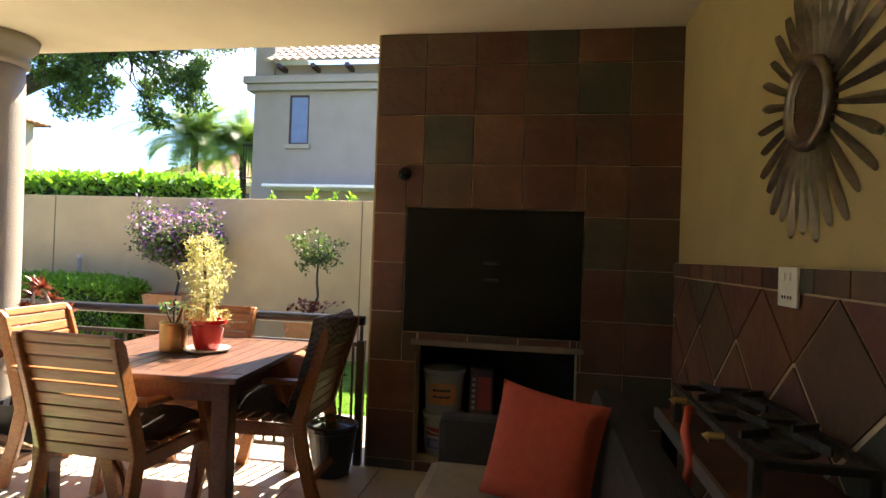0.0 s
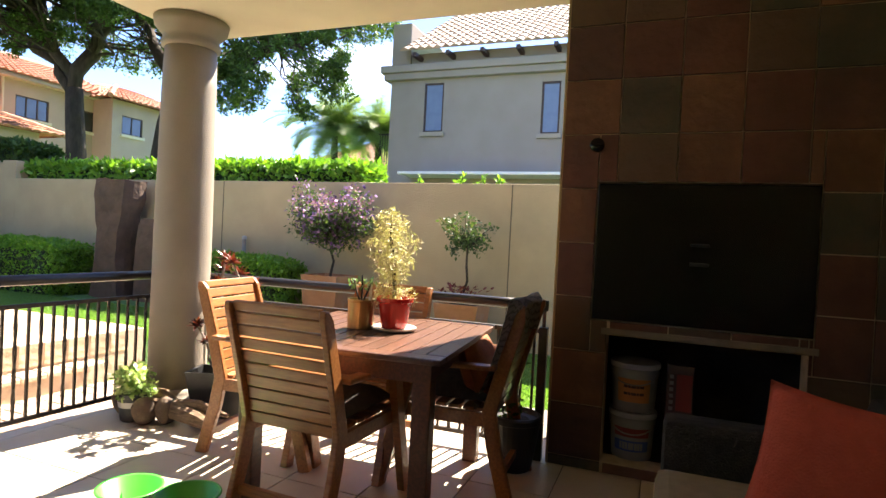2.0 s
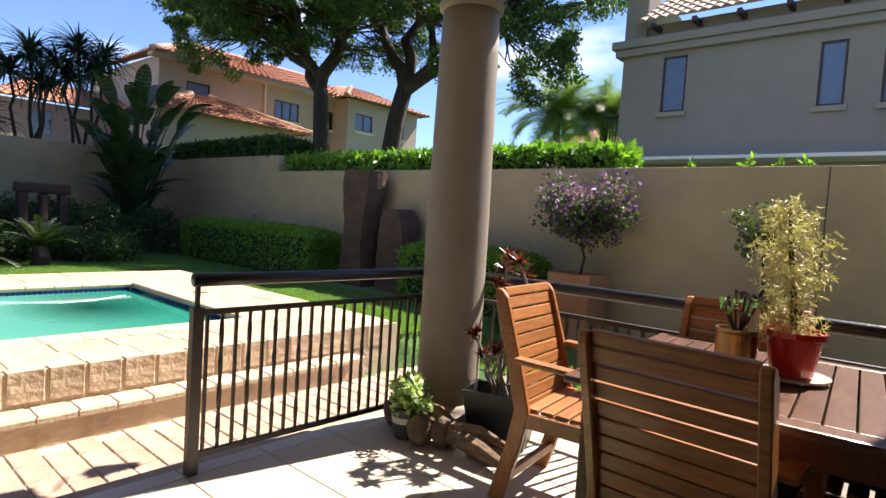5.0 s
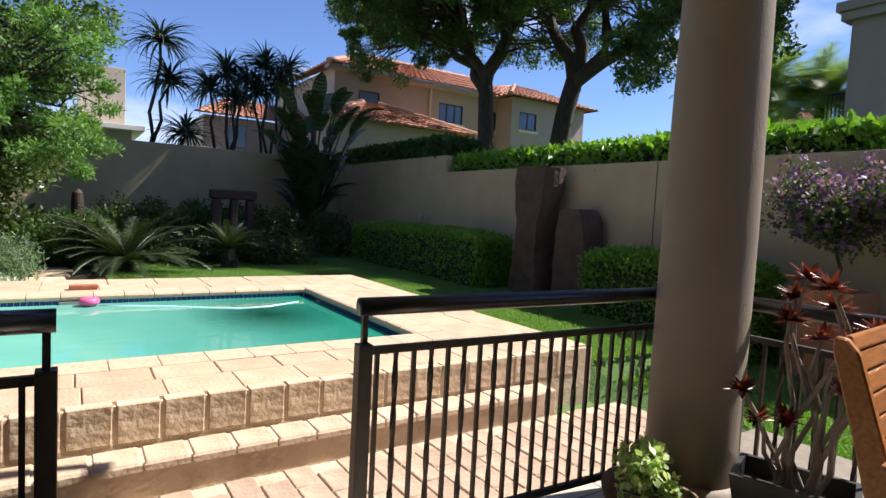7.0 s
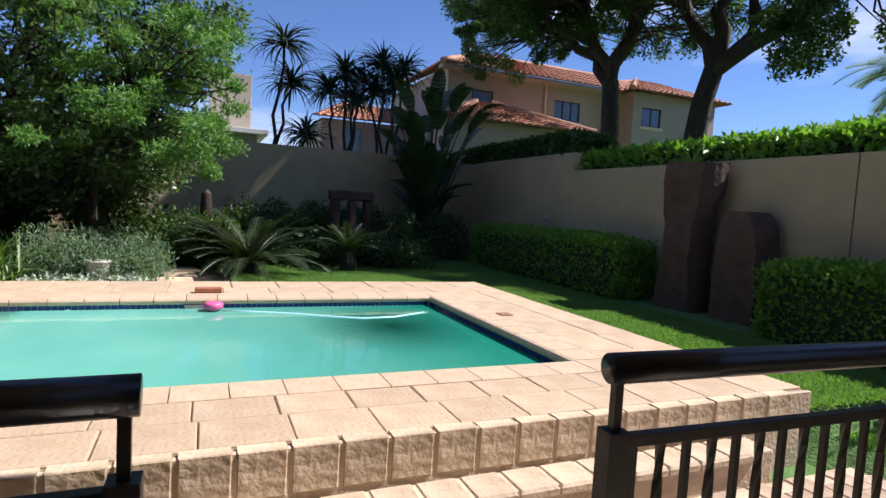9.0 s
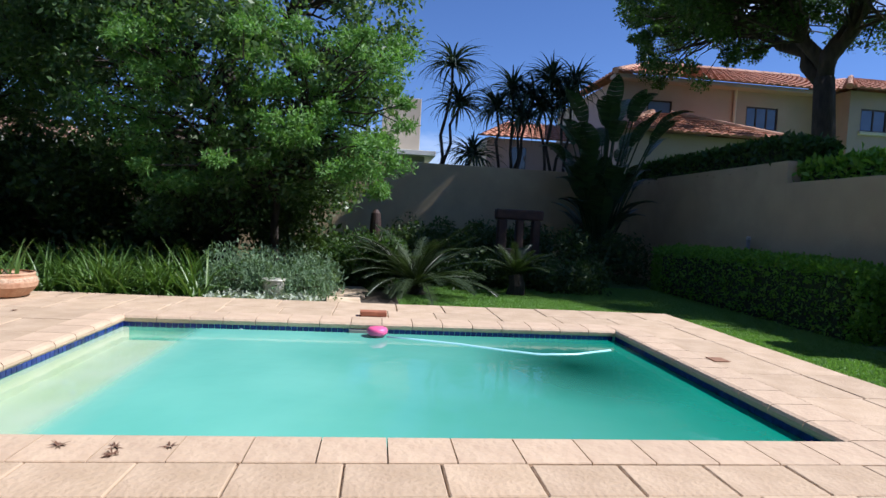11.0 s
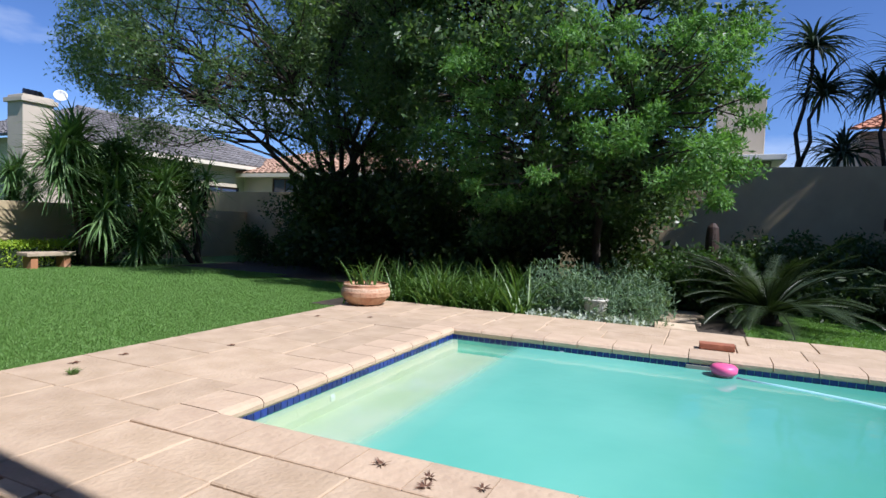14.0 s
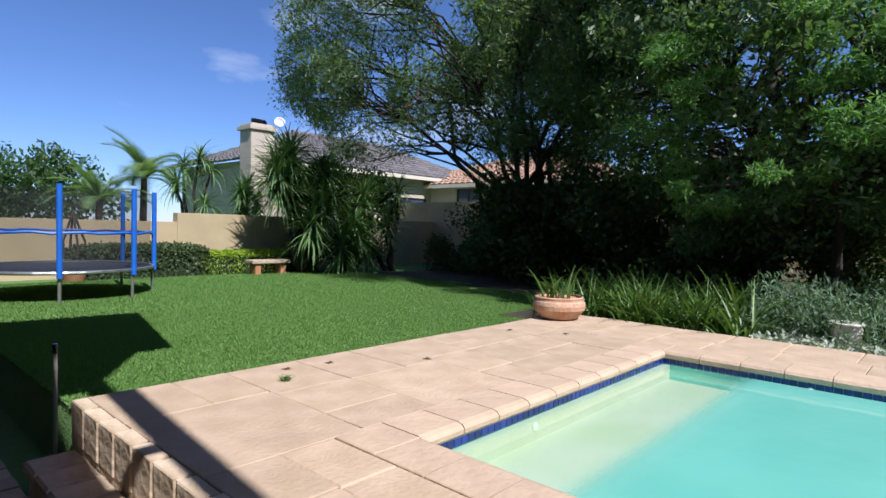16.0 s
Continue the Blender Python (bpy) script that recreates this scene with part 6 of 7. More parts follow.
# ---- garden objects ----
for (x, w, h, lean, lab) in ((-8.10, 0.66, 1.80, 2, "tall rough brown standing stone with waisted sides"), (-7.27, 0.52, 1.22, -1, "shorter rough brown standing stone beside the hedge")):
    bm = bmesh.new()
    rows = []
    n = 14
    for i in range(n + 1):
        s = i / n
        hw = w / 2 * (1.18 - 0.55 * math.sin(math.pi * min(1, s * 1.15 + 0.05)) * (0.55 if h > 1.5 else 0.1) - (0.16 if h > 1.5 else 0.22 * s ** 3 + 0.38 * s ** 12))
        ring = []
        for k in range(12):
            a = 2 * math.pi * k / 12 + 0.26
            e = 1 / max(abs(math.cos(a)), abs(math.sin(a))) ** 0.75
            p = Vector((hw * math.cos(a) * e, 0.20 * math.sin(a) * e, h * s))
            ring.append(bm.verts.new(p + Vector(noise.noise_vector(p * 3.5)) * 0.035))
        rows.append(ring)
    for p, q in zip(rows, rows[1:]):
        for k in range(12):
            bm.faces.new((p[k], p[(k + 1) % 12], q[(k + 1) % 12], q[k]))
    bm.faces.new(rows[-1])
    ob = part("standing_stone", bm, material("brown_standing_stone", (0.10, 0.06, 0.042), 0.9, (0.065, 0.04, 0.03), 5, 0.7, 14, stain=(0.13, 0.085, 0.06), stain_scale=2), None)
    ob.matrix_world = pose(x, 6.36 if h > 1.5 else 6.42, LAWN_Z, 0, lean, 0)
    tagged(ob, lab, "stone", "standing stones by the wall")
M_PIPECAP = material("pale_grey_plastic", (0.42, 0.42, 0.40), 0.5)
for x in (-11.67, -5.87):
    stub = thing("pipe_post", "short grey capped pipe post behind the clipped hedge", "post", pose(x, 6.62, LAWN_Z - 0.02), "pipe posts behind the hedges")
    part("pipe", tube([(0, 0, 0), (0, 0, 1.04)], 0.028, 12), material("grey_pipe", (0.30, 0.29, 0.27), 0.6, (0.24, 0.23, 0.22), 12), stub)
    part("cap", lathe([(0.031, 1.02), (0.034, 1.03), (0.034, 1.06), (0.012, 1.072)], 14), M_PIPECAP, stub)
TERRA = material("terracotta_planter", (0.42, 0.19, 0.09), 0.85, (0.34, 0.15, 0.07), 6, 0.3, 40, stain=(0.5, 0.33, 0.22), stain_scale=3)


def standard_tree(x, y, pot_z, stem, cz, r, flat, mat, label, dots=None):
    th = thing("planter", "square tapered terracotta planter below the garden wall", "plant pot", pose(x, y, LAWN_Z - 0.15), "planters by the wall")
    bm = bmesh.new()
    z1 = pot_z - LAWN_Z + 0.15
    a = [bm.verts.new((sx * 0.2, sy * 0.2, 0)) for sx, sy in ((-1, -1), (1, -1), (1, 1), (-1, 1))]
    b = [bm.verts.new((sx * 0.26, sy * 0.26, z1)) for sx, sy in ((-1, -1), (1, -1), (1, 1), (-1, 1))]
    c = [bm.verts.new((sx * 0.225, sy * 0.225, z1)) for sx, sy in ((-1, -1), (1, -1), (1, 1), (-1, 1))]
    d = [bm.verts.new((sx * 0.22, sy * 0.22, z1 - 0.06)) for sx, sy in ((-1, -1), (1, -1), (1, 1), (-1, 1))]
    bm.faces.new(a[::-1])
    bm.faces.new(d)
    for p, q in ((a, b), (b, c), (c, d)):
        for k in range(4):
            bm.faces.new((p[k], p[(k + 1) % 4], q[(k + 1) % 4], q[k]))
    part("body", bm, TERRA, th)
    part("soil", box(-0.21, 0.21, -0.21, 0.21, z1 - 0.08, z1 - 0.04), M_EARTH, th)
    tr_ = thing("standard_shrub", label, "shrub", pose(x, y, pot_z - 0.05), "standard shrubs by the wall")
    bm = bmesh.new()
    top = (0.03, 0, cz - pot_z - r * 0.35)
    limb(bm, (0, 0, 0), top, 0.018, 0.012, 0.25, 5)
    cl = [(r * q[0], r * q[1], cz - pot_z + 0.05 + r * flat * q[2], r * 0.30) for q in [rng.normal(size=3) / 1.9 for _ in range(44 if dots is None else 120)] if np.linalg.norm(q) < 1.1]
    for c_ in cl:
        limb(bm, top, c_[:3], 0.007, 0.003, 0.3, 3)
    part("stem", bm, M_BARK, tr_)
    leaves("crown", blob_points(cl, 26 if dots is None else 90, 0.9), 0.045, mat, tr_, 0.55)
    if dots:
        leaves("blossom", blob_points(cl, dots, 1.05) + np.array((0, 0, 0.05)), 0.04, M_PURPLE, tr_, 0.9)
    return tr_


standard_tree(-4.18, 6.25, 0.72, 0.3, 1.45, 0.54, 0.58, M_LEAF_OLIVE, "round-headed shrub with purple blossom trained on a stem", 45)
standard_tree(-2.38, 6.25, 0.52, 0.3, 1.32, 0.30, 0.9, M_LEAF_OLIVE, "small sparse round-headed shrub trained on a stem")
bl = [((-2.4 + rng.normal() * 0.12, 6.2 + rng.normal() * 0.08, 0.56 + rng.uniform(0, 0.16)), rng.uniform(0, 6.28), rng.uniform(-0.2, 1.2), 0.07, 0.05, 0.4) for _ in range(90)]
tagged(strips("dark_succulent", bl, M_REDLEAF, None, 3), "dark red succulent rosettes in the square planter", "plant", kind="stuff")
cp = pot("clay_bowl", "wide weathered terracotta bowl with embossed rim at the deck corner", -9.03, -2.45, DECK_Z, [(0.15, 0), (0.19, 0.02), (0.255, 0.10), (0.26, 0.14), (0.235, 0.195), (0.24, 0.215), (0.23, 0.225)], material("weathered_clay", (0.42, 0.22, 0.13), 0.85, (0.52, 0.34, 0.22), 9, 0.5, 30, stain=(0.30, 0.14, 0.08)))
part("rim_band", lathe([(0.245, 0.145), (0.257, 0.15), (0.25, 0.175), (0.238, 0.185)], 40), material("pale_clay", (0.55, 0.40, 0.28), 0.85, (0.40, 0.24, 0.15), 40, 0.6, 60), cp, "pale embossed band")
strap_clump(-9.03, -2.45, DECK_Z + 0.17, 22, 0.40, 0.03, "strappy green plant growing in the clay bowl", "bowl_plant")
urn = thing("garden_urn", "small white stone garden urn among ground cover", "urn", pose(-9.95, -0.22, LAWN_Z))
part("body", lathe([(0.075, 0), (0.08, 0.03), (0.04, 0.06), (0.035, 0.09), (0.08, 0.13), (0.115, 0.20), (0.12, 0.27), (0.135, 0.285), (0.13, 0.295), (0.09, 0.28)], 28), material("white_stone", (0.68, 0.65, 0.58), 0.8, (0.54, 0.51, 0.45), 12, 0.4), urn, smooth=True)
tot = thing("carved_totem", "dark carved wooden garden sculpture with two openings", "sculpture", pose(-13.2, 3.35, LAWN_Z))
M_CARVED = material("dark_carved_wood", (0.045, 0.02, 0.014), 0.7, (0.025, 0.012, 0.009), 9, 0.4)
bm = bmesh.new()
add_box(bm, -0.1, 0.1, -0.42, 0.42, 1.12, 1.30, 0.03)
add_box(bm, -0.09, 0.09, -0.38, -0.22, 0.0, 1.12, 0.03)
add_box(bm, -0.09, 0.09, -0.05, 0.08, 0.6, 1.12, 0.03)
add_box(bm, -0.09, 0.09, 0.24, 0.38, 0.0, 1.12, 0.03)
add_box(bm, -0.085, 0.085, -0.22, 0.24, 0.5, 0.62, 0.03)
part("carving", bm, M_CARVED, tot)
tot2 = part("carved_post", lathe([(0.09, 0), (0.095, 0.6), (0.09, 0.95), (0.075, 1.1), (0.03, 1.16)], 14), M_CARVED, None)
tot2.location = (-12.6, 0.87, LAWN_Z)
tagged(tot2, "dark rounded wooden garden post", "sculpture")
bench = thing("stone_bench", "low stone garden bench with block feet by the hedge", "bench", pose(-10.2, -9.9, 0.07))
part("seat", box(-0.42, 0.42, -0.16, 0.16, 0.24, 0.31, 0.015), material("bench_stone", (0.45, 0.36, 0.26), 0.85, (0.36, 0.28, 0.2), 8, 0.4), bench)
for sx in (-0.28, 0.28):
    part("foot", box(sx - 0.06, sx + 0.06, -0.12, 0.12, -0.04, 0.239, 0.012), TERRA, bench)
sp = thing("garden_stake", "thin grey metal garden stake at the path edge", "stake", pose(-4.93, -3.0, -0.2))
part("rod", tube([(0, 0, 0), (0, 0, 0.62)], 0.011, 8), M_SILL, sp)
part("cap", tube([(0, 0, 0.6), (0, 0, 0.65)], 0.014, 8), M_BLACK, sp)

# trampoline
tp = thing("trampoline", "round trampoline with blue padded poles and black net", "trampoline", pose(-6.22, -8.32, 0.06))
M_BLUE = material("blue_foam_sleeve", (0.02, 0.13, 0.55), 0.5, (0.018, 0.11, 0.48), 9)
M_GALV = material("galvanised_tube", (0.45, 0.46, 0.42), 0.4, (0.36, 0.37, 0.38), 12, metal=0.8)
R = 1.1
ring_pts = [(R * math.cos(2 * math.pi * k / 40), R * math.sin(2 * math.pi * k / 40), 0.41) for k in range(41)]
part("frame_ring", tube(ring_pts, 0.022, 8), M_GALV, tp)
bm = bmesh.new()
bmesh.ops.create_circle(bm, cap_ends=True, segments=40, radius=R - 0.12, matrix=Matrix.Translation((0, 0, 0.40)))
bmesh.ops.solidify(bm, geom=bm.faces[:], thickness=0.006)
part("jump_mat", bm, material("black_mat", (0.012, 0.012, 0.014), 0.7, (0.02, 0.02, 0.022), 40), tp)
part("edge_pad", lathe([(R - 0.16, 0.412), (R - 0.15, 0.426), (R - 0.02, 0.428), (R + 0.02, 0.42), (R + 0.02, 0.405)], 40), material("dark_pad", (0.02, 0.022, 0.03), 0.6), tp)
for k in range(8):
    a = 2 * math.pi * (k + 0.7) / 8
    c_, s_ = math.cos(a) * R, math.sin(a) * R
    part("leg", tube([(c_, s_, 0.0), (c_, s_, 0.41)], 0.02, 8), M_GALV, tp)
    part("pole", tube([(c_ * 1.02, s_ * 1.02, 0.35), (c_ * 1.02, s_ * 1.02, 1.45)], 0.032, 10), M_BLUE, tp, "blue foam-sleeved pole")
part("blue_band", tube([(q[0] * 0.99, q[1] * 0.99, 0.88 + 0.01 * math.sin(i * 2.1)) for i, q in enumerate(ring_pts)], 0.018, 6), M_BLUE, tp, "blue net band")
mn = bpy.data.materials.new("black_net")
mn.use_nodes = True
nn, nl = mn.node_tree.nodes, mn.node_tree.links
trn = nn.new("ShaderNodeBsdfTransparent")
mxs = nn.new("ShaderNodeMixShader")
mxs.inputs[0].default_value = 0.28
nn["Principled BSDF"].inputs["Base Color"].default_value = (0.02, 0.02, 0.022, 1)
nl.new(trn.outputs[0], mxs.inputs[1])
nl.new(nn["Principled BSDF"].outputs[0], mxs.inputs[2])
nl.new(mxs.outputs[0], nn["Material Output"].inputs[0])
bm = bmesh.new()
rows = [[bm.verts.new((q[0] * f, q[1] * f, z)) for q in ring_pts[:-1]] for f, z in ((0.96, 0.44), (0.97, 0.88), (0.99, 1.42))]
for p, q in zip(rows, rows[1:]):
    for k in range(40):
        bm.faces.new((p[k], p[(k + 1) % 40], q[(k + 1) % 40], q[k]))
part("safety_net", bm, mn, tp, "thin black safety net")
pot("flower_pot", "terracotta flower pot by the lawn wall", -6.9, -10.3, 0.05, [(0.14, 0), (0.15, 0.01), (0.19, 0.22), (0.2, 0.26)], TERRA)
planter_stem = thing("climber", "dark bare climbing plant tied to stakes in the pot", "plant", pose(-6.9, -10.3, 0.28))
bm = bmesh.new()
for k in range(4):
    a = k * 1.6
    tube([(0.12 * math.cos(a), 0.12 * math.sin(a), 0), (0.16 * math.cos(a), 0.16 * math.sin(a), 0.45), (0.02, 0.0, 0.95)], 0.018, 6, bm)
part("stem", bm, M_BARK, planter_stem)

# pool accessories
M_DEADLEAF = material("dead_leaf", (0.16, 0.075, 0.04), 0.9, (0.09, 0.04, 0.025), 20)
fl_ = thing("chlorine_floater", "pink floating chlorine dispenser on the pool water", "pool float", pose(-8.19, 0.94, DECK_Z - 0.105))
part("cap", lathe([(0.07, 0.03), (0.085, 0.045), (0.085, 0.075), (0.07, 0.09), (0.02, 0.095)], 24), material("pink_plastic", (0.75, 0.12, 0.30), 0.4, (0.7, 0.11, 0.28), 5), fl_, "pink cap", True)
part("body", lathe([(0.04, -0.02), (0.05, 0.0), (0.065, 0.03)], 24), M_WHITEPL, fl_, smooth=True)
hs = thing("pool_hose", "pale blue pool cleaner hose floating on the water", "hose", pose(0, 0, DECK_Z - 0.10))
part("pipe", tube([(-8.18, 1.02, 0.0), (-8.10, 1.3, 0.0), (-7.97, 1.62, 0.002), (-7.80, 1.95, 0.0), (-7.70, 2.2, 0.0), (-7.74, 2.5, 0.0), (-7.92, 2.86, 0.0)], 0.017, 8), material("pale_blue_hose", (0.35, 0.62, 0.68), 0.4), hs, smooth=True)
sk = thing("skimmer_mouth", "white plastic skimmer weir at the pool edge", "skimmer", pose(PX0 + 0.004, 0.80, DECK_Z - 0.12))
part("frame", box(0, 0.02, -0.1, 0.1, -0.03, 0.055, 0.004), M_WHITEPL, sk)
br_ = part("loose_brick", box(-0.055, 0.055, -0.12, 0.12, 0, 0.045, 0.006), material("red_brick", (0.36, 0.13, 0.07), 0.9, (0.28, 0.10, 0.055), 12, 0.4), None)
br_.matrix_world = pose(-8.64, 0.9, DECK_Z + 0.004, 0, 0, 2)
tagged(br_, "single red brick lying on the deck", "brick")
for k, (x, y) in enumerate(((-5.65, -0.23), (-5.64, -0.03), (-5.65, 0.16), (-5.57, -0.01))):
    strips_ob = strips("deck_weed", [((0, 0, 0), rng.uniform(0, 6.28), rng.uniform(0, 0.6), rng.uniform(0.02, 0.05), 0.010, 0.5) for _ in range(26)], material("dry_weed", (0.10, 0.05, 0.03), 0.9, (0.16, 0.08, 0.05), 20), None, 2)
    strips_ob.location = (x, y, DECK_Z + 0.002)
    tagged(strips_ob, "dry brown weed in a deck joint", "weed", "weeds in the deck joints")

for x, y in ((-6.26, -2.43), (-5.98, -2.47), (-6.80, -2.10), (-8.11, -2.38), (-8.33, -1.96)):
    leaf_ob = strips("fallen_leaf", [((0, 0, 0), k * 0.9, 0.15, 0.038, 0.02, 0.6) for k in range(5)], M_DEADLEAF, None, 2)
    leaf_ob.location = (x, y, DECK_Z + 0.004)
    tagged(leaf_ob, "curled dry brown leaves on the stone deck", "leaf", "fallen leaves on the deck")
tuft_ob = strips("grass_tuft", [((0.02 * math.cos(k), 0.02 * math.sin(k), 0), k * 0.7, 0.9, 0.05, 0.008, 0.9) for k in range(40)], M_STRAP, None, 3)
tuft_ob.location = (-5.84, -2.25, DECK_Z)
tagged(tuft_ob, "small green grass tuft in a deck joint", "weed")
drain_ob = part("drain_cover", box(-0.06, 0.06, -0.06, 0.06, 0, 0.006, 0.002), material("rusty_cover", (0.20, 0.10, 0.06), 0.8, (0.28, 0.15, 0.09), 30, 0.3), None)
drain_ob.location = (-7.28, 3.40, DECK_Z + 0.003)
tagged(drain_ob, "small square brown cover plate in the deck", "drain cover")
M_INLET = material("white_fitting", (0.75, 0.77, 0.76), 0.35)
for m_ in (pose(PX0 + 0.002, -0.19, 0.135, 0, 90, 0), pose(-6.54, PY0 + 0.051, 0.115, -90, 0, 0)):
    inlet = thing("pool_inlet", "round white pool return inlet at the waterline", "pool inlet", m_, "pool inlets")
    part("ring", lathe([(0.010, 0.0), (0.021, 0.0), (0.022, 0.004), (0.018, 0.008), (0.011, 0.008)], 20), M_INLET, inlet)
    part("nozzle", lathe([(0.003, 0.002), (0.009, 0.004), (0.008, 0.012), (0.004, 0.012)], 14), M_INLET, inlet)

# wall lantern hung behind the column
ln_ = thing("hanging_lantern", "dark metal lantern under the patio eaves", "lantern", pose(-3.75, 3.55, 2.42))
part("bracket", tube([(0.12, -0.1, 0.24), (0.0, 0.0, 0.26), (0, 0, 0.16)], 0.008, 6), M_RAIL, ln_)
part("roof_cap", lathe([(0.075, 0.08), (0.08, 0.09), (0.03, 0.15), (0.01, 0.17)], 6), M_RAIL, ln_)
part("lamp_glass", lathe([(0.04, -0.08), (0.06, 0.078)], 6), M_PANEDARK, ln_)
part("finial", lathe([(0.01, -0.12), (0.045, -0.085), (0.042, -0.078)], 6), M_RAIL, ln_)

# wall control joints
for x in (-6.37, -1.98):
    tagged(part("wall_joint", box(x - 0.007, x + 0.007, GW_Y - 0.004, GW_Y - 0.0005, -0.1, 1.94), material("joint_shadow", (0.12, 0.10, 0.07), 0.9)), "dark vertical movement joint in the garden wall", "joint", kind="structure")

# ---- pieces of walls, floors and pavements ----
def piece(name, me, parent, loc, rot=0.0):
    ob = new(name, me)
    ob.parent = parent
    ob.location = loc
    if rot:
        ob.rotation_euler = (0, 0, rot)
    return ob


def slab_mesh(name, w, d, h, mat, bevel=0.004, rough=0.0):
    bm = box(0, w, 0, d, 0, h)
    top = [e for e in bm.edges if all(v.co.z > h * 0.9 for v in e.verts)]
    bmesh.ops.bevel(bm, geom=top, offset=bevel, segments=1, affect="EDGES")
    for v in bm.verts:
        if rough:
            v.co += Vector(noise.noise_vector(v.co * 9 + Vector((w * 50, d * 31, 0)))) * rough
    return mesh_of(bm, name, mat)


front = bpy.data.objects["barbecue_front"]
T = 0.30
zs_ = [0.0] + [CEIL - 0.2 - T * k for k in range(8, -1, -1)] + [CEIL]
pick = random.Random(5)
weights = [0, 0, 1, 1, 2, 3, 4, 4]
for i in range(6):
    for z0, z1 in zip(zs_, zs_[1:]):
        x0, x1 = i * T, (i + 1) * T
        segs = [(x0, x1, z0, z1)]
        for hx0, hx1, hz0, hz1 in ((0.20, 1.26, 0.84, 1.60), (0.29, 1.24, 0.06, 0.76)):
            nxt = []
            for a, b, c, d in segs:
                if b <= hx0 or a >= hx1 or d <= hz0 or c >= hz1:
                    nxt.append((a, b, c, d))
                    continue
                if a < hx0:
                    nxt.append((a, hx0, c, d))
                if b > hx1:
                    nxt.append((hx1, b, c, d))
                a2, b2 = max(a, hx0), min(b, hx1)
                if c < hz0:
                    nxt.append((a2, b2, c, hz0))
                if d > hz1:
                    nxt.append((a2, b2, hz1, d))
            segs = nxt
        mat = SLATES[pick.choice(weights)]
        for a, b, c, d in segs:
            if b - a < 0.02 or d - c < 0.02:
                continue
            me = mesh_of(box(a + 0.0035, b - 0.0035, -0.012, 0.0, c + 0.0035, d - 0.0035, 0.0025), "slate_tile", mat)
            ob = new("slate_tile", me)
            ob.parent = front
# plastered left side of the barbecue
tagged(part("barbecue_side", box(BX0 - 0.013, BX0 - 0.0005, BY + 0.001, BY + 0.8, -0.2, CEIL + 0.9, 0.002), M_OCHRE), "ochre plastered side of the built-in barbecue", "wall", kind="structure")
# lintel shelf above the niche
tagged(part("niche_shelf", box(BX0 + 0.26, BX0 + 1.28, BY - 0.03, BY - 0.0125, 0.765, 0.80, 0.004), material("cement_lip", (0.22, 0.18, 0.135), 0.9, (0.17, 0.14, 0.105), 9, 0.3)), "pale cement lip above the log niche", "shelf", kind="structure")

# dado diamonds on the east wall
dado = bpy.data.objects["dado_backing"]
DW, DH = 0.50, 0.44
ZT, ZB = 1.235, 0.01
for k in range(13):
    for row in range(6):
        y = 3.22 - k * DW / 2
        zc = 1.03 - row * DH / 2
        if (k + row) % 2 == 0 or y < 0.3:
            continue
        g = 0.94
        raw = [(0, -DW / 2 * g), (-DH / 2 * g, 0), (0, DW / 2 * g), (DH / 2 * g, 0)]
        pts = [(zc + dz, min(y + dy, 3.25)) for dz, dy in raw]
        bm = bmesh.new()
        fr = [bm.verts.new((0.959, yy, zz)) for zz, yy in pts]
        bk = [bm.verts.new((0.965, yy, zz)) for zz, yy in pts]
        bm.faces.new(fr)
        for q in range(4):
            bm.faces.new((fr[q], bk[q], bk[(q + 1) % 4], fr[(q + 1) % 4]))
        ob = new("slate_diamond", mesh_of(bm, "slate_diamond", SLATES[pick.choice(weights)]))
        ob.parent = dado
for k in range(13):
    y = 3.22 - k * DW / 2
    if k % 2 or y < 0.4:
        continue
    bm = bmesh.new()
    g = 0.93
    pts = [(ZT, y - DW / 2 * g), (ZT, min(y + DW / 2 * g, 3.25)), (ZT - DH / 2 * g, y)]
    fr = [bm.verts.new((0.959, yy, zz)) for zz, yy in pts]
    bk = [bm.verts.new((0.965, yy, zz)) for zz, yy in pts]
    bm.faces.new(fr)
    for q in range(3):
        bm.faces.new((fr[q], bk[q], bk[(q + 1) % 3], fr[(q + 1) % 3]))
    ob = new("slate_half", mesh_of(bm, "slate_half", SLATES[pick.choice(weights)]))
    ob.parent = dado
for k in range(18):
    ob = new("border_tile", mesh_of(box(0.95, 0.965, 3.25 - (k + 1) * 0.185 + 0.003, 3.25 - k * 0.185 - 0.003, 1.243, 1.312, 0.003), "border_tile", SLATES[pick.choice(weights)]))
    ob.parent = dado

# floor tiles
floor = bpy.data.objects["floor"]
S = 0.415
tile = slab_mesh("floor_tile", S - 0.006, S - 0.006, 0.010, M_FLOORTILE, 0.002)
for i in range(-3, 10):
    for j in range(-8, 5):
        x, y = -2.78 + i * S, 2.41 + j * S
        if y + S > 3.85 or x > 0.9:
            continue
        if x < RAIL_X - 0.07:
            w_ = x + S - (RAIL_X - 0.066)
            if w_ > 0.05:
                piece("floor_tile", slab_mesh("floor_tile", w_ - 0.006, S - 0.006, 0.010, M_FLOORTILE, 0.002), floor, (RAIL_X - 0.066, y, -0.010))
            continue
        piece("floor_tile", tile, floor, (x, y, -0.010))

# coping round the pool
CW, CH = 0.25, 0.062
deck = bpy.data.objects["pool_deck"]


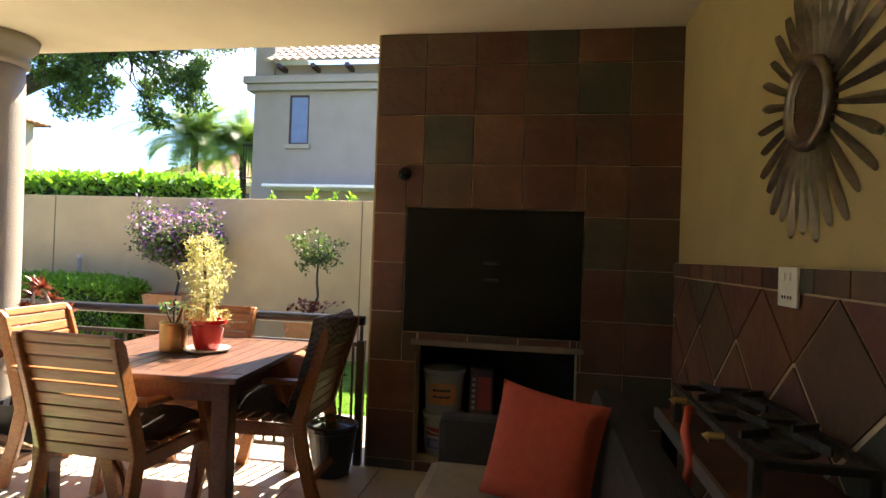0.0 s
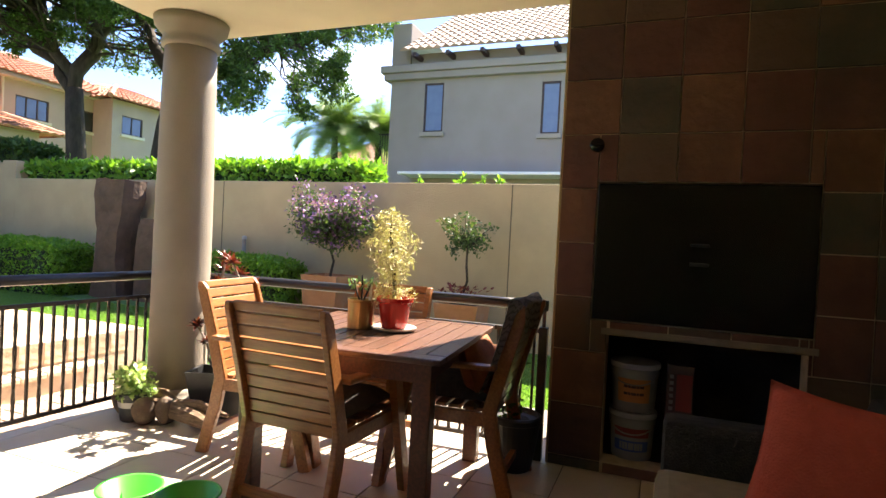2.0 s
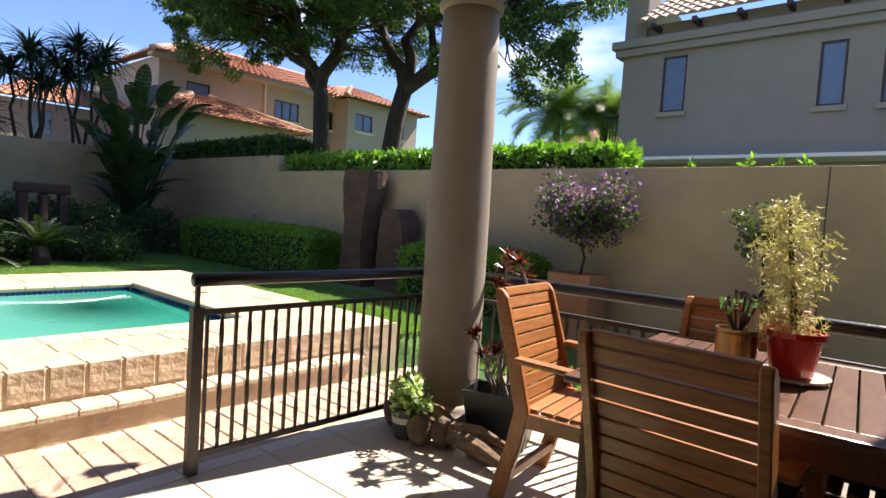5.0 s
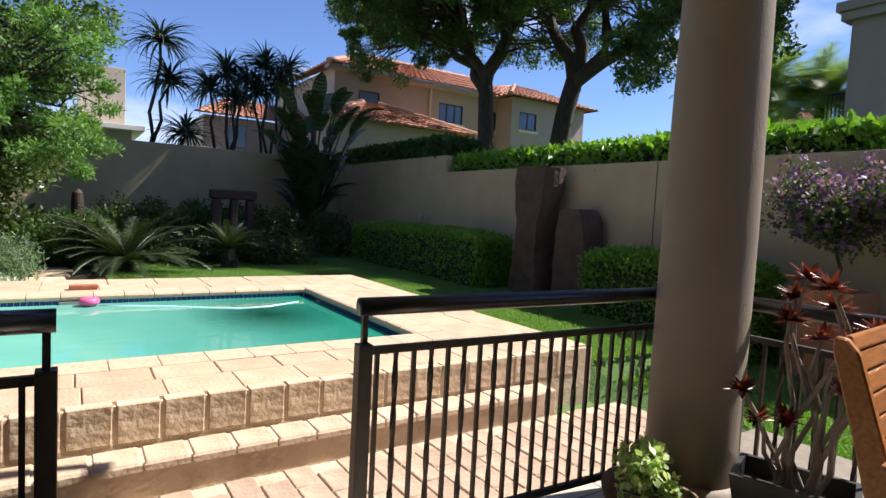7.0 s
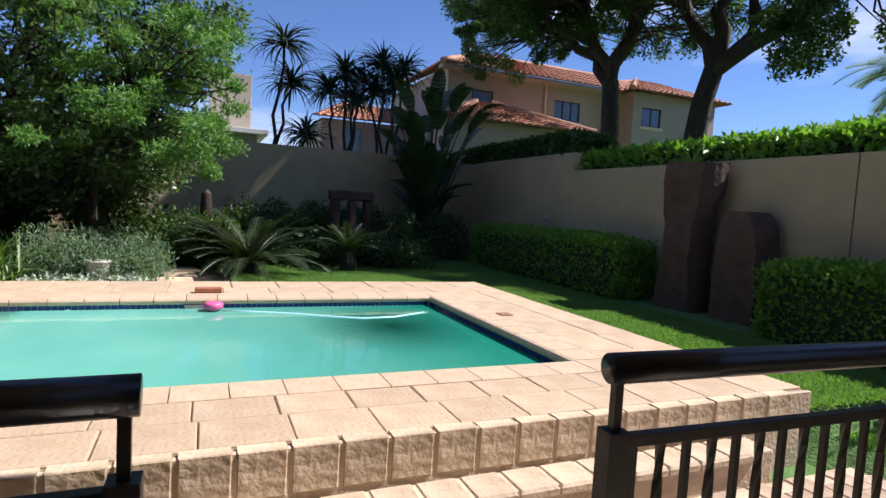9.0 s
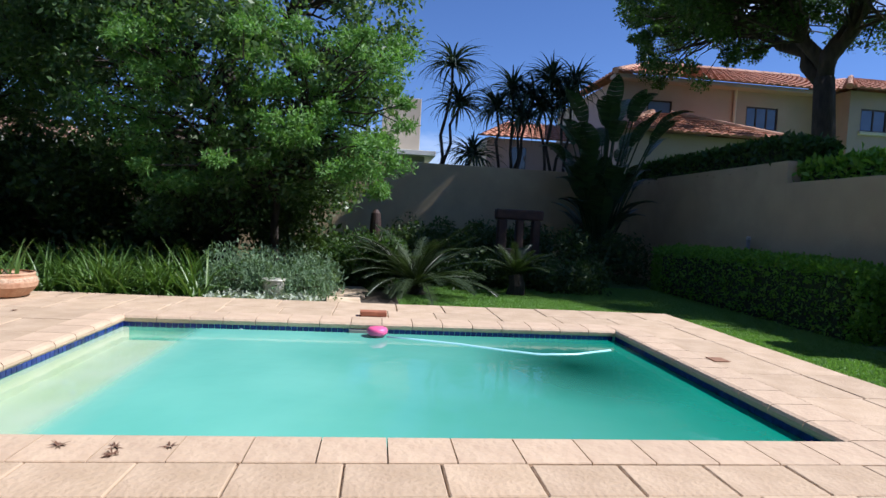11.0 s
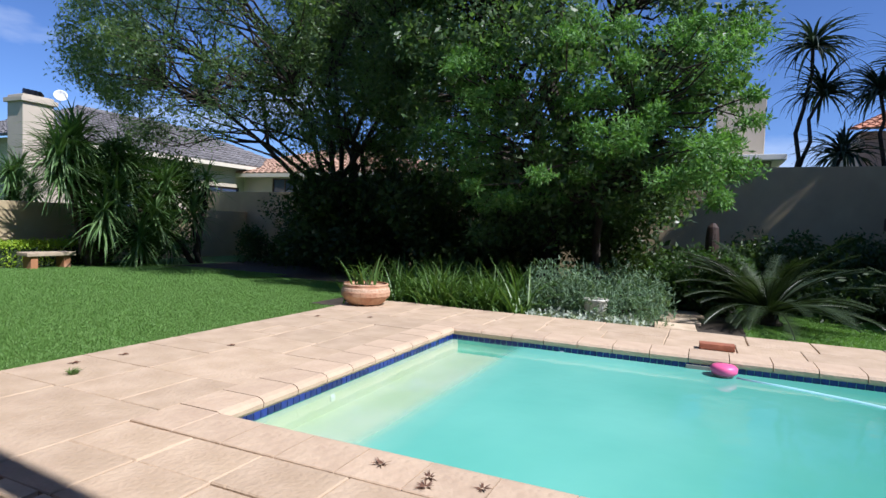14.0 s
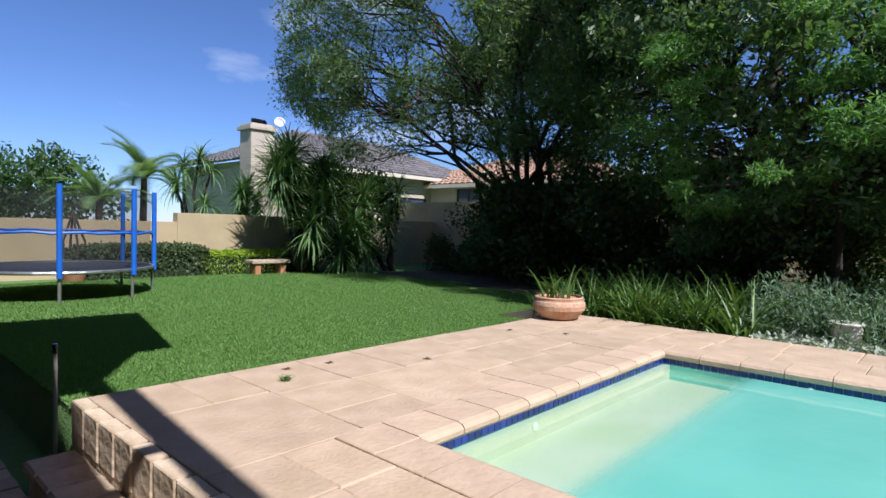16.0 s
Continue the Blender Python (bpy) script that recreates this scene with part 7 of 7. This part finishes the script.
def coping_mesh(length):
    """Bull-nosed coping stone: length along x, nose towards -y, top at z=0."""
    bm = bmesh.new()
    prof = [(CW, -CH), (CW, -0.004), (CW - 0.004, 0.0), (0.02, 0.0), (-0.006, -0.008), (-0.02, -0.025), (-0.018, -0.045), (-0.004, -CH)]
    a = [bm.verts.new((0.003, y, z)) for y, z in prof]
    b = [bm.verts.new((length - 0.003, y, z)) for y, z in prof]
    k = len(prof)
    for i in range(k):
        bm.faces.new((a[i], a[(i + 1) % k], b[(i + 1) % k], b[i]))
    bm.faces.new(a[::-1])
    bm.faces.new(b)
    bmesh.ops.recalc_face_normals(bm, faces=bm.faces[:])
    return mesh_of(bm, "coping_stone", M_COPING)


ny = 16
step_y = (PY1 - PY0) / ny
me = coping_mesh(step_y)
for k in range(ny):
    piece("coping_stone", me, deck, (PX1, PY0 + (k + 1) * step_y, DECK_Z + 0.004), -math.pi / 2)
    piece("coping_stone", me, deck, (PX0, PY0 + k * step_y, DECK_Z + 0.004), math.pi / 2)
nx = 10
step_x = (PX1 - PX0) / nx
me = coping_mesh(step_x)
for k in range(nx):
    piece("coping_stone", me, deck, (PX0 + k * step_x, PY1, DECK_Z + 0.004))
    piece("coping_stone", me, deck, (PX0 + (k + 1) * step_x, PY0, DECK_Z + 0.004), math.pi)
corner = slab_mesh("coping_corner", CW - 0.003, CW - 0.003, CH, M_COPING, 0.004)
for x, y in ((PX0 - CW, PY0 - CW), (PX1, PY0 - CW), (PX0 - CW, PY1), (PX1, PY1)):
    piece("coping_corner", corner, deck, (x + 0.0015, y + 0.0015, DECK_Z + 0.004 - CH))
# blue mosaic band under the coping
M_MOSAIC = material("blue_mosaic", (0.008, 0.016, 0.10), 0.2, (0.014, 0.03, 0.19), 30, spread=0.4)
tile = mesh_of(box(0.002, 0.046, -0.006, 0.004, -0.046, -0.002, 0.002), "mosaic_tile", M_MOSAIC)
pool = bpy.data.objects["pool"]
for k in range(int((PX1 - PX0) / 0.048)):
    for r_ in range(1):
        piece("mosaic_tile", tile, pool, (PX0 + (k + 1) * 0.048, PY0, DECK_Z - 0.052 - r_ * 0.048), math.pi)
bm = bmesh.new()
for k in range(int((PY1 - PY0) / 0.048)):
    for r_ in range(1):
        z = DECK_Z - 0.052 - r_ * 0.048
        add_box(bm, PX0, PX0 + 0.006, PY0 + k * 0.048 + 0.002, PY0 + k * 0.048 + 0.046, z - 0.046, z - 0.002)
        add_box(bm, PX1 - 0.006, PX1, PY0 + k * 0.048 + 0.002, PY0 + k * 0.048 + 0.046, z - 0.046, z - 0.002)
for k in range(int((PX1 - PX0) / 0.048)):
    for r_ in range(1):
        z = DECK_Z - 0.052 - r_ * 0.048
        add_box(bm, PX0 + k * 0.048 + 0.002, PX0 + k * 0.048 + 0.046, PY1 - 0.006, PY1, z - 0.046, z - 0.002)
tagged(part("mosaic_band", bm, M_MOSAIC, pool, "dark blue mosaic waterline band"), kind="stuff")


# deck slabs: irregular coursed rectangles of sandstone
def slabs(x0, x1, y0, y1, cols, lo, hi):
    """Rows along y of width cols (x), each cut at uneven lengths."""
    x = x0
    for w in cols:
        w = min(w, x1 - x)
        if w < 0.05:
            break
        y = y0
        while y < y1 - 0.02:
            ln2 = min(pick.uniform(lo, hi), y1 - y)
            if y1 - y - ln2 < 0.15:
                ln2 = y1 - y
            g1, g2 = pick.uniform(0.002, 0.009), pick.uniform(0.002, 0.009)
            me = slab_mesh("deck_slab", w - g1, ln2 - g2, 0.05, M_DECK, pick.uniform(0.003, 0.007), 0.003)
            piece("deck_slab", me, deck, (x + g1 / 2, y + g2 / 2, DECK_Z - 0.05 + pick.uniform(-0.0015, 0.0015)))
            y += ln2
        x += w


slabs(PX1 + CW, DX1 - 0.055, PY0 - CW, DY1, [0.255, 0.30], 0.34, 0.38)
slabs(DX0, PX0 - CW, PY0 - CW, DY1, [0.48, 0.5], 0.42, 0.62)
slabs(PX0 - CW, PX1 + CW, PY1 + CW, DY1, [0.55, 0.48, 0.62, 0.5, 0.45, 0.6], 0.40, 0.46)


def ashlar(x0, x1, y0, y1):
    """Random coursed rectangles, by cutting the field again and again."""
    w, d = x1 - x0, y1 - y0
    if (w < 0.75 and d < 0.75 and pick.random() < 0.7) or (w < 0.42 and d < 0.42):
        g1, g2 = pick.uniform(0.002, 0.009), pick.uniform(0.002, 0.009)
        me = slab_mesh("deck_slab", w - g1, d - g2, 0.05, M_DECK, pick.uniform(0.003, 0.007), 0.003)
        piece("deck_slab", me, deck, (x0 + g1 / 2, y0 + g2 / 2, DECK_Z - 0.05 + pick.uniform(-0.0015, 0.0015)))
        return
    f = pick.uniform(0.36, 0.64)
    if w > d * 1.1 or (w > d * 0.8 and pick.random() < 0.5):
        ashlar(x0, x0 + w * f, y0, y1)
        ashlar(x0 + w * f, x1, y0, y1)
    else:
        ashlar(x0, x1, y0, y0 + d * f)
        ashlar(x0, x1, y0 + d * f, y1)


ashlar(DX0, DX1 - 0.055, DY0, PY0 - CW)
# front blocks of the deck and the step below
nb = int((DY1 - DY0) / 0.2)
for k in range(nb):
    y = DY0 + k * 0.2
    me = slab_mesh("edge_block", 0.2 - 0.012, 0.178, 0.065, M_BLOCK, 0.005, 0.005)
    ob = piece("edge_block", me, deck, (DX1 - 0.045, y + 0.006, DECK_Z - 0.004))
    ob.matrix_local = Matrix.Translation((DX1 - 0.05, y + 0.011, DECK_Z + pick.uniform(-0.004, 0.003))) @ Matrix(((0, 0, 1, 0), (0, 1, 0, 0), (-1, 0, 0, 0), (0, 0, 0, 1)))
M_STEP = material("pale_step_stone", (0.56, 0.44, 0.32), 0.9, (0.46, 0.35, 0.25), 6, 0.5, 26, spread=0.08, stain=(0.36, 0.27, 0.18), stain_scale=3)
stp = part("deck_step", box(DX1 + 0.02, DX1 + 0.20, DY0 + 0.1, 3.6, -0.3, 0.028, 0.01), M_MORTAR)
tagged(stp, "weathered stone step below the pool deck", "step", kind="structure")
for k in range(int((3.6 - DY0 - 0.1) / 0.2)):
    me = slab_mesh("step_block", 0.205, 0.193, 0.04, M_STEP, 0.012, 0.004)
    piece("step_block", me, stp, (DX1 + 0.018, DY0 + 0.1 + k * 0.2 + 0.005, -0.005))

# pavers in the strip between patio and deck
pav = part("pavement", box(DX1 + 0.2, RAIL_X - 0.16, -11.0, 4.3, -0.32, PAVE_Z - 0.009), M_MORTAR)
tagged(pav, "concrete paver strip between patio and pool", "pavement", kind="structure")
mesh_p = [slab_mesh("paver", 0.209, 0.137, 0.03, M_PAVER, 0.006, 0.003) for _ in range(3)]
rest = bmesh.new()
count = 0
for j in range(-78, 31):
    for i in range(6):
        x = DX1 + 0.2 + (i - (0.5 if j % 2 else 0)) * 0.215
        y = j * 0.142
        if x < DX1 + 0.16 or x + 0.2 > RAIL_X - 0.10:
            continue
        if -0.6 < y < 4.2 and count < 300:
            piece("paver", mesh_p[count % 3], pav, (x, y, PAVE_Z - 0.03 + pick.uniform(-0.003, 0.003)))
            count += 1
        else:
            add_box(rest, x, x + 0.205, y, y + 0.135, PAVE_Z - 0.03, PAVE_Z + pick.uniform(-0.003, 0.003))
tagged(part("paver_rest", rest, M_PAVER, pav, "concrete pavers further along the path"), kind="stuff")
# stepping path through the bed
for k in range(4):
    ob = part("stepping_stone", box(-0.22, 0.22, -0.2, 0.2, 0, 0.05, 0.012), M_BLOCK, None)
    ob.matrix_world = pose(-9.75 - k * 0.55, 0.52 + 0.02 * k, LAWN_Z - 0.01, 0, 0, 4 * k)
    tagged(ob, "brown stepping stone through the planting bed", "stepping stone", "stepping stones")
tagged(part("bed_soil", box(-16.1, -10.4, -3.5, 1.2, LAWN_Z - 0.1, LAWN_Z + 0.012), M_EARTH), "dark bare soil of the planting bed", "ground", kind="structure")

tagged(part("bed_soil_front", box(-10.398, -9.46, -3.5, 1.2, LAWN_Z - 0.1, LAWN_Z + 0.012), M_EARTH), "dark bare soil along the pool deck", "ground", kind="structure")

tagged(part("bed_soil_back", box(-16.1, -11.6, -8.8, -3.502, LAWN_Z - 0.1, LAWN_Z + 0.012), M_EARTH), "dark bare soil under the airy tree", "ground", kind="structure")

# lawn blades
def lawn(name, regions, n, h, label):
    pts = []
    total = sum((x1 - x0) * (y1 - y0) for x0, x1, y0, y1 in regions)
    for x0, x1, y0, y1 in regions:
        k = int(n * (x1 - x0) * (y1 - y0) / total)
        pts.append(np.stack([rng.uniform(x0, x1, k), rng.uniform(y0, y1, k)], 1))
    p = np.concatenate(pts)
    z = np.array([ground_z(a, b) for a, b in p]) - 0.004
    k = len(p)
    ang = rng.uniform(0, 6.28, k)
    hh = h * rng.uniform(0.6, 1.3, k)
    w = 0.006 + 0.006 * rng.uniform(size=k)
    lean = rng.normal(size=(k, 2)) * h * 0.5
    base = np.stack([p[:, 0], p[:, 1], z], 1)
    dx = np.stack([np.cos(ang) * w, np.sin(ang) * w, np.zeros(k)], 1)
    tip = base + np.stack([lean[:, 0], lean[:, 1], hh], 1)
    v = np.stack([base - dx, base + dx, tip], 1).reshape(-1, 3)
    me = bpy.data.meshes.new(name)
    me.vertices.add(len(v))
    me.vertices.foreach_set("co", v.ravel())
    me.loops.add(3 * k)
    me.loops.foreach_set("vertex_index", np.arange(3 * k))
    me.polygons.add(k)
    me.polygons.foreach_set("loop_start", np.arange(0, 3 * k, 3))
    me.update()
    me.validate()
    me.materials.append(M_GRASS)
    tagged(new(name, me), label, "grass", kind="stuff")


lawn("lawn_grass", [(-9.4, -4.95, 4.2, 5.8), (-13.0, -9.5, 1.2, 5.8), (-4.9, -1.0, 4.4, 6.6)], 330000, 0.026, "short bright green mown lawn grass beside the pool")
lawn("lawn_grass", [(-9.4, -5.0, -6.0, -2.68), (-11.6, -9.4, -6.0, -3.5)], 330000, 0.026, "short green mown lawn grass")
lawn("lawn_grass", [(-12.0, -5.0, -10.2, -6.0)], 200000, 0.03, "green mown lawn grass towards the far wall")
